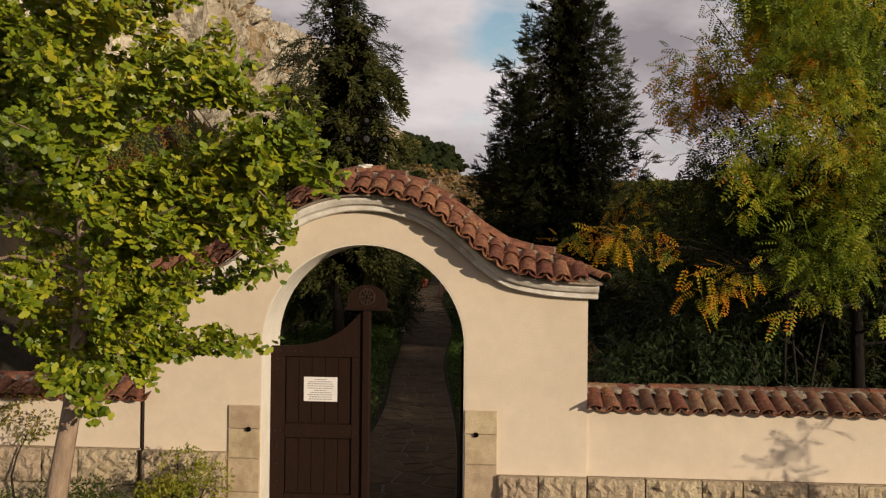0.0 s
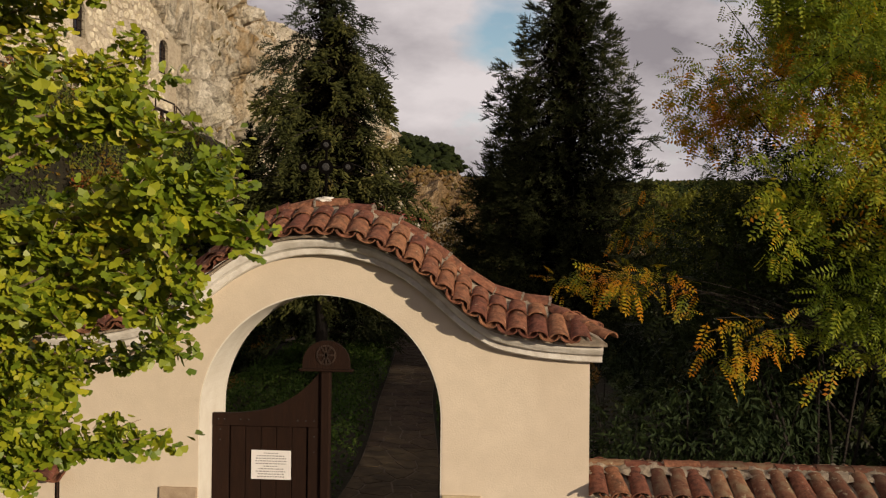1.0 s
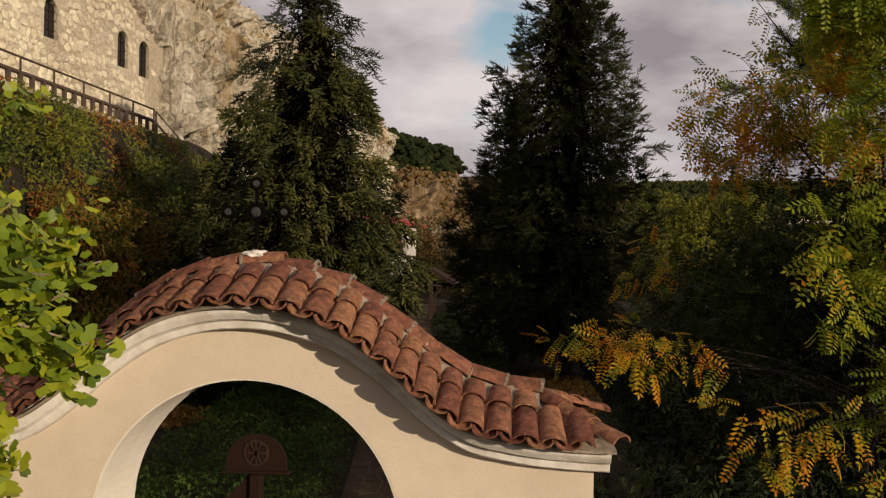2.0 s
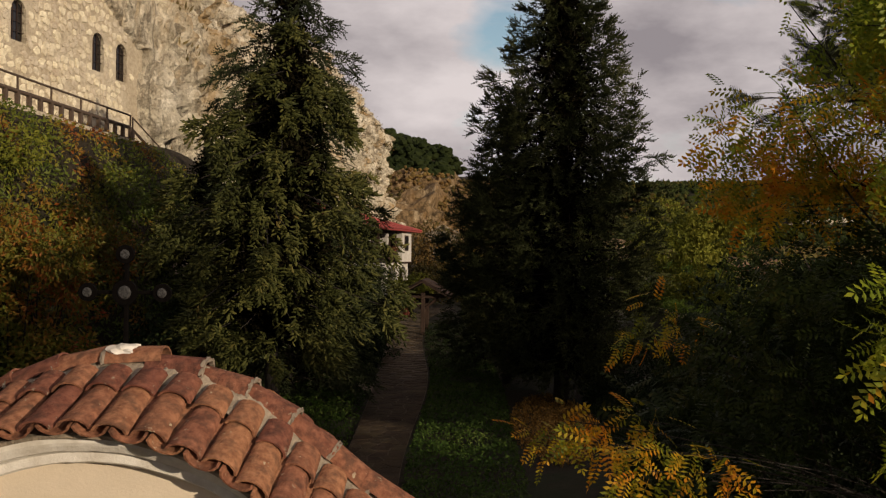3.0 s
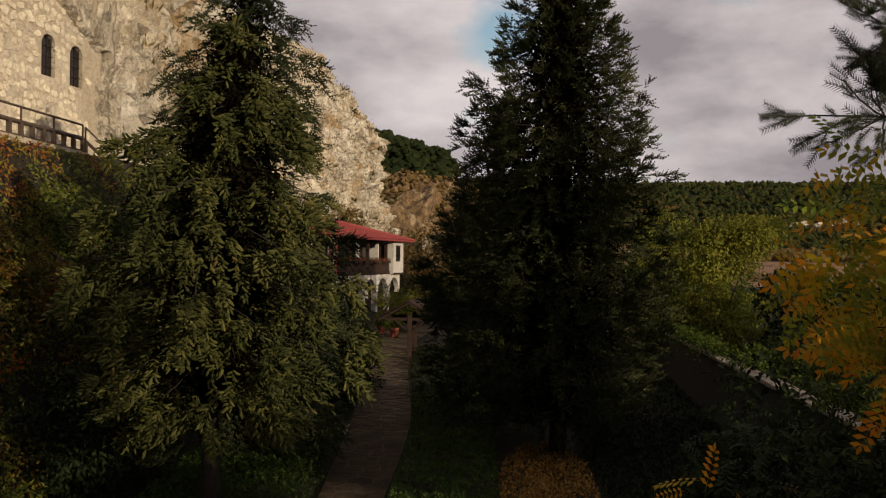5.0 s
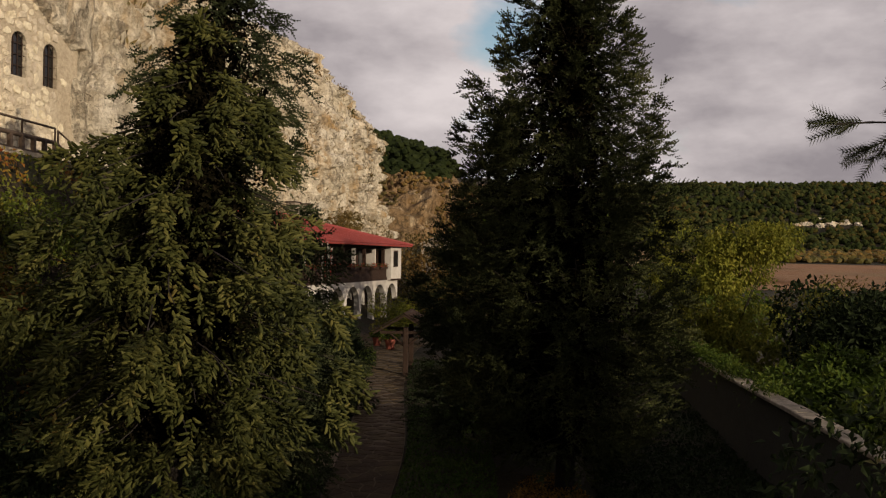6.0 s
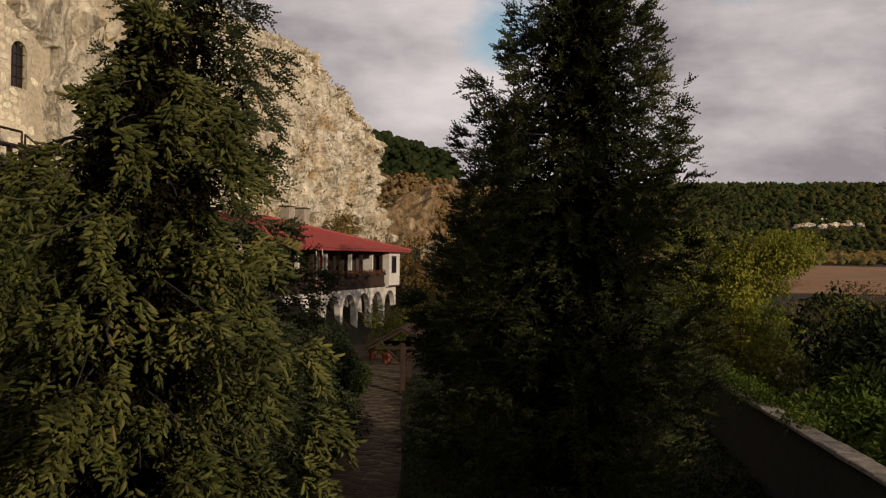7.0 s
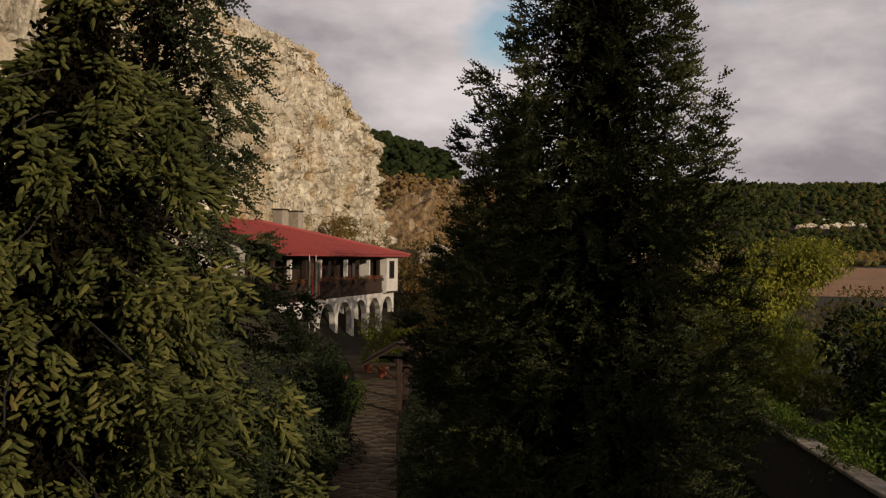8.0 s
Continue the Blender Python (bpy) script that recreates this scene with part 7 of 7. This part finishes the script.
def cover_bed(name, x_lo, x_hi, y0, y1, tall, count, seed, label, size=0.05, material=HEDGE_LEAF):
    """A planted bed: a raised cushion of small leaves between two lines."""
    rng = np.random.default_rng(seed)
    y = rng.uniform(y0, y1, count)
    lo, hi = np.array([x_lo(v) for v in y]), np.array([x_hi(v) for v in y])
    q = rng.random(count)
    x = lo + (hi - lo) * q
    lump = np.array([fbm((a * 1.3, b * 1.3, seed), 3) for a, b in zip(x, y)])
    edge = np.minimum(np.minimum(x - lo, hi - x) / 0.18, 1.0) ** 0.5
    top = tall * (0.75 + 0.45 * lump) * edge
    z = ground_z(x, y) + np.maximum(0.02, top * (1 - 0.6 * rng.random(count) ** 2.5))
    out = np.stack([rng.normal(0, 0.5, count), rng.normal(-0.1, 0.5, count), np.full(count, 0.9)], -1)
    tagged(new(name, strewn(name, OVAL, np.stack([x, y, z], -1), frames_along(spin(count, rng), out), rng.uniform(size * 0.7, size * 1.5, (count, 1)), material)), label, "groundcover", kind="stuff")


cover_bed("groundcover", lambda y: path_left(y) - 3.6, lambda y: path_left(y) - 0.08, 11.5, 36.5, 0.80, 28000, 103, "dense dark green groundcover beside the path", 0.075)
cover_bed("groundcover", lambda y: path_right(y) + 0.08, lambda y: min(path_right(y) + 2.6, 0.9), 11.5, 42.0, 0.42, 24000, 104, "low green groundcover along the path", 0.075)


# near-black leaf sheets added to stand for shade on bare ground
cover_bed("shade_cover", lambda y: 2.95 if y < 38 else path_right(y) + 0.1, lambda y: 7.4, 22.0, 52.0, 0.35, 30000, 107, "dark leaf cover added for the shade along the garden wall", 0.12, SHADED_LAUREL_LEAF)
cover_bed("shade_cover", lambda y: -10.0, lambda y: path_left(y) - 0.1, 38.5, 50.0, 0.35, 9000, 108, "dark leaf cover added for the shade under the trees", 0.12, SHADED_LAUREL_LEAF)


def side_path():
    """A trodden sandy path that leaves the flagged one behind the broad spruce."""
    n, v, f = 30, [], []
    for k in range(n):
        x = -12.0 + 8.2 * k / (n - 1)
        mid = 36.6 + 0.8 * math.sin(x * 0.5)
        for q in (-1.0, -0.4, 0.4, 1.0):
            y = mid + q * (1.0 + 0.18 * math.sin(x * 2.1 + q))
            v.append((x, y, float(ground_z(x, y)) + 0.045))
    for k in range(n - 1):
        for q in range(3):
            i = 4 * k + q
            f.append((i, i + 4, i + 5, i + 1))
    tagged(new("side_path", mesh_np("side_path", np.array(v), np.array(f), SAND)), "pale trodden sandy path behind the spruce", "path", kind="structure")


side_path()


def leaf_litter(cx, cy, rx, ry, n, seed):
    rng = np.random.default_rng(seed)
    a, r = rng.uniform(0, 2 * math.pi, n), rng.random(n) ** 0.6
    x, y = cx + rx * r * np.cos(a), cy + ry * r * np.sin(a)
    z = ground_z(x, y) + 0.05 + rng.random(n) * 0.06
    up = np.stack([rng.normal(0, 0.35, n), rng.normal(0, 0.35, n), np.ones(n)], -1)
    tagged(new("leaf_litter", strewn("leaf_litter", OVAL, np.stack([x, y, z], -1), frames_along(spin(n, rng), up), rng.uniform(0.06, 0.13, (n, 1)), FALLEN_LEAF)), "orange-brown fallen leaves under the spruce", "leaves", kind="stuff")


leaf_litter(1.75, 29.8, 1.15, 5.0, 6000, 105)
leaf_litter(-8.5, 24.6, 1.7, 1.6, 3600, 106)


# ---- garden wall along the east side ----
def garden_wall():
    w = thing("wall_garden", (7.65, 36, 0), "grey garden wall, its face darkened for shade, with pale rough capping", "wall", kind="structure")
    part("wall", boxed(7.5, 7.85, 14.0, 52.0, -0.8, 2.18), SHADED_GREY_WALL, w)
    rng = np.random.default_rng(111)
    y = 14.0
    while y < 52:
        ln = rng.uniform(0.7, 1.3)
        part("capstone", boxed(7.42 + rng.uniform(-0.02, 0.02), 7.93 + rng.uniform(-0.02, 0.02), y, y + ln - 0.02, 2.182, 2.29 + rng.uniform(-0.015, 0.02), bevel=0.02), CAPSTONE, w)
        y += ln


garden_wall()


def wall_creeper():
    rng = np.random.default_rng(113)
    n = 8000
    y = 34 + 18 * rng.random(n) ** 0.8
    k = np.array([fbm((0, v * 0.5, 7.0), 3) for v in y]) > 0.1 - 0.7 * smooth(35, 39, y)
    y = y[k]
    n = len(y)
    x = 7.78 + rng.normal(0, 0.27, n)
    z = 2.32 + np.abs(rng.normal(0, 0.18, n)) - 0.7 * np.maximum(0, np.abs(x - 7.7) - 0.3)
    tagged(new("wall_creeper", strewn("wall_creeper", OVAL, np.stack([x, y, z], -1), frames_along(spin(n, rng), np.array([0, 0, 1.0]) + rng.normal(0, 0.5, (n, 3))), rng.uniform(0.08, 0.15, (n, 1)), BUSH_LEAF)), "creeper hanging over the garden wall", "creeper", kind="stuff")


wall_creeper()


# ---- pine on the east side ----
def pine():
    rng = np.random.default_rng(121)
    bx, by = 8.9, 23.4
    z0 = float(ground_z(bx, by))
    tree = thing("pine_tree", (bx, by, z0), "pine with long-needled tufted branches", "tree")
    trunk = np.array([(bx, by, z0 - 0.2), (bx + 0.1, by, 3), (bx + 0.05, by - 0.1, 7), (bx - 0.1, by, 11.5), (bx, by, 15)])
    runs, tips = [(trunk, [0.26, 0.22, 0.17, 0.10, 0.02])], []
    for k in range(34):
        z = 5.0 + 9.5 * k / 34
        az = math.pi + rng.normal(0, 0.10) if k < 3 else k * 2.39996
        ln = ((4.3, 2.9, 2.0)[k] if k < 3 else 3.0 * (1.1 - (z - 5) / 11)) * rng.uniform(0.85, 1.05)
        zz = 7.45 + 0.42 * k if k < 3 else max(z, 9.0)
        start = [np.interp(zz, trunk[:, 2], trunk[:, 0]), np.interp(zz, trunk[:, 2], trunk[:, 1]), zz]
        p = limb(start, (math.cos(az), math.sin(az), 0.05), ln, 0.05, rng, 8, -0.01)
        runs.append((p, np.linspace(0.034, 0.010, 8)))
        tips.append(p[2:])
        for j in range(14 if k < 3 else 6):
            b = rng.integers(1 if k < 3 else 2, 7)
            t = limb(p[b], unit(p[b] - p[b - 1]) + spin(1, rng)[0] * 0.9, rng.uniform(0.5, 1.1), 0.12, rng, 6, -0.03)
            runs.append((t, np.linspace(0.018, 0.008, 6)))
            tips.append(t)
    # unseen low boughs on the far side, added to shade the tall spruce
    for k in range(30):
        zz, az = 3.2 + 6.2 * k / 30, rng.uniform(-0.7, 1.15)
        start = [np.interp(zz, trunk[:, 2], trunk[:, 0]), np.interp(zz, trunk[:, 2], trunk[:, 1]), zz]
        p = limb(start, (math.cos(az), math.sin(az), 0.05), rng.uniform(3.0, 4.4), 0.05, rng, 8, -0.01)
        runs.append((p, np.linspace(0.034, 0.010, 8)))
        tips.append(p[2:])
        for j in range(12):
            b = rng.integers(2, 7)
            t = limb(p[b], unit(p[b] - p[b - 1]) + spin(1, rng)[0] * 0.9, rng.uniform(0.5, 1.1), 0.12, rng, 6, -0.03)
            runs.append((t, np.linspace(0.018, 0.008, 6)))
            tips.append(t)
    part("trunk", tubes("trunk", runs, DARK_BARK, 6), DARK_BARK, tree)
    tpl = tuft_template(8, 7, 0.02, 0.30)
    at, dirs = [], []
    for t in tips:
        for q in (0.45, 0.7, 0.85, 1.0):
            k = min(int(q * (len(t) - 1)), len(t) - 2)
            at.append(t[k] + (t[k + 1] - t[k]) * (q * (len(t) - 1) - k))
            dirs.append(t[k + 1] - t[k])
    at, dirs = np.repeat(np.array(at), 2, 0), np.repeat(unit(np.array(dirs)), 2, 0)
    at = at + rng.normal(0, 0.03, at.shape)
    dirs = dirs + rng.normal(0, 0.35, dirs.shape)
    part("crown", strewn("crown", tpl, at, frames_along(dirs, np.tile([0.1, 0.2, 1.0], (len(at), 1))), rng.uniform(0.26, 0.42, (len(at), 1)), PINE_NEEDLE), PINE_NEEDLE, tree)


pine()


# ---- shelter over the path, pots and flags by the house ----
# shelter tiles in dark wood tone: the roof's shade is put into the colour
SHINGLE = tile_mesh("shaded_roof_tile", HOUSE_WOOD, 0.44, 0.088, 0.070)


def shelter():
    x, y = -3.7, 49.0
    g = float(ground_z(x, y))
    s = thing("well_shelter", (x, y, g), "small dark timber shelter with a tiled gable roof darkened for shade", "shelter")
    for yy in (y, y + 2.2):
        part("post", boxed(x - 0.10, x + 0.10, yy - 0.10, yy + 0.10, g - 0.1, g + 2.1, bevel=0.015), HOUSE_WOOD, s)
        for side in (1, -1):
            pts = [(x, yy, g + 1.25), (x + side * 0.35, yy, g + 1.55), (x + side * 0.7, yy, g + 1.85)]
            part("brace", tubes("brace", [(pts, [0.05] * 3)], HOUSE_WOOD, 4), HOUSE_WOOD, s)
        part("tie_beam", boxed(x - 1.1, x + 1.1, yy - 0.07, yy + 0.07, g + 1.83, g + 1.95), HOUSE_WOOD, s)
    for side in (1, -1):
        bm = bmesh.new()
        a = [(x, g + 2.60), (x + side * 1.35, g + 1.83), (x + side * 1.35, g + 1.91), (x, g + 2.69)]
        prism(bm, a, y - 0.5, y + 2.7)
        slope = part("roof_slope", bm, HOUSE_WOOD, s)
        rng = np.random.default_rng(7)
        for k in range(16):
            yy = y - 0.45 + k * 0.2
            for r in range(4):
                q0 = r / 4
                low = Vector((x + side * 1.4 * (1 - q0), yy, g + 1.91 + 0.79 * q0))
                d = Vector((-side * 1.35, 0, 0.78)).normalized()
                across = d.cross(Vector((0, 0, 1))).normalized()
                piece("shingle", SHINGLE, slope, axes(across, d, across.cross(d), low + Vector((0, 0, 0.02))))


shelter()


def pot(x, y, size, seed, label):
    g = float(ground_z(x, y)) + 0.05
    ob = thing("flower_pot", (x, y, g), label, "flower pot", "pots by the house")
    bm = bmesh.new()
    prof = [(0.0, 0.0), (0.62, 0.0), (0.70, 0.05), (0.92, 0.78), (1.04, 0.80), (1.04, 0.98), (0.92, 1.0), (0.86, 0.86), (0.0, 0.84)]
    rings = [[bm.verts.new((x + size * 0.32 * r * math.cos(a), y + size * 0.32 * r * math.sin(a), g + size * 0.6 * h)) for a in np.linspace(0, 2 * math.pi, 17)[:-1]] for r, h in prof[1:-1]]
    for a, b in zip(rings, rings[1:]):
        for k in range(16):
            bm.faces.new((a[k], a[(k + 1) % 16], b[(k + 1) % 16], b[k]))
    bm.faces.new(rings[0][::-1]), bm.faces.new(rings[-1])
    part("pot", bm, TERRACOTTA, ob)
    rng = np.random.default_rng(seed)
    n = 260
    d = spin(n, rng)
    d[:, 2] = np.abs(d[:, 2])
    p = np.array([x, y, g + size * 0.55]) + d * rng.uniform(0.1, 0.55, (n, 1)) * size
    tagged(part("plant", strewn("plant", OVAL, p, frames_along(d, spin(n, rng)), rng.uniform(0.08, 0.16, (n, 1)), BUSH_LEAF), BUSH_LEAF, ob), kind="stuff")


pot(-5.3, 56.0, 0.9, 1, "terracotta pot with a leafy plant on the paving")
pot(-6.2, 57.4, 0.75, 2, "terracotta pot with a leafy plant on the paving")
pot(-6.9, 54.6, 0.7, 3, "terracotta pot with a leafy plant on the paving")
shrub("garden_shrub", *lobes((-6.4, 58.2, 1.6), (-4.6, 60.0, 3.2), 9, 0.7, 131), 5200, 0.13, OVAL, WILLOW_LEAF, "light green shrub before the house arcade", 132)
shrub("dark_bush", *lobes((-7.4, 44.5, 1.0), (-6.1, 49.0, 3.8), 14, 0.8, 133), 9000, 0.14, OVAL, SHADED_LAUREL_LEAF, "dark green bush beside the path", 134, "bush")
shrub("dark_bush", *lobes((-6.0, 35.5, 0.4), (-4.6, 42.5, 2.0), 20, 0.75, 233), 10500, 0.13, OVAL, SHADED_LAUREL_LEAF, "dark low bushes along the path", 234, "bush")
shrub("dark_bush", *lobes((-5.9, 42.0, 0.8), (-5.0, 46.5, 2.7), 12, 0.75, 235), 8000, 0.13, OVAL, SHADED_LAUREL_LEAF, "dark upright bush beside the path", 236, "bush")
shrub("edge_shrub", *lobes((-6.3, 47.5, 0.7), (-5.6, 53.0, 1.3), 10, 0.45, 135), 4200, 0.10, OVAL, BUSH_LEAF, "low dark shrubs at the path's edge", 136)


def flag(x, colour_index, lean):
    p = HFRAME @ Vector((x, -0.9, 0))
    base = Vector((p.x, p.y, HG + 1.2))
    top = base + Vector((0.02 + lean, -0.2, 4.3))
    ob = thing("flag", tuple(base), "limp white, green and red flag on a slender pole", "flag", "flags by the house")
    part("pole", tubes("pole", [([tuple(base), tuple((base + top) / 2), tuple(top)], [0.035, 0.032, 0.025])], HOUSE_WHITE, 7), HOUSE_WHITE, ob)
    for k in range(3):
        bm = bmesh.new()
        grid = []
        for i in range(7):
            row = []
            for j in range(9):
                fold = 0.09 * math.sin(i * 1.5 + j * 0.5)
                row.append(bm.verts.new(top + Vector((0.03 + (k + i / 6) * 0.07, fold, -0.2 - j * 0.25 - 0.05 * i))))
            grid.append(row)
        for i in range(6):
            for j in range(8):
                bm.faces.new((grid[i][j], grid[i + 1][j], grid[i + 1][j + 1], grid[i][j + 1]))
        bmesh.ops.solidify(bm, geom=bm.faces[:], thickness=0.006)
        part("stripe", bm, (HOUSE_WHITE, FLAG_GREEN, FLAG_RED)[k], ob)


FLAG_GREEN = surface("green_flag_cloth", (0.05, 0.16, 0.10), (0.07, 0.20, 0.13), 8, 0.9, 0.1, 60)
FLAG_RED = surface("red_flag_cloth", (0.38, 0.06, 0.05), (0.45, 0.09, 0.07), 8, 0.9, 0.1, 60)
flag(2.3, 0, 0.0)
flag(3.1, 1, 0.05)


# ---- tiles and stones ----
gate_tiles(GATE_ROOF)
mortar_lumps(GATE_ROOF)
gate_stones()
coping_tiles(LOW_RIGHT[1], GX + HALF + 0.002, 9.0, True)
coping_tiles(LOW_LEFT[1], -8.6, GX - HALF - 0.06, False)
_rng = np.random.default_rng(21)
for _z in (0.64, 0.25):
    stone_row(LOW_RIGHT[0], GX + HALF + 0.002, 9.0, _z - 0.39, _z, _rng)
for _z in (0.81, 0.42):
    stone_row(LOW_LEFT[0], -8.6, GX - HALF - 0.06, _z - 0.39, _z, _rng)
masonry_stones()
flagstones()
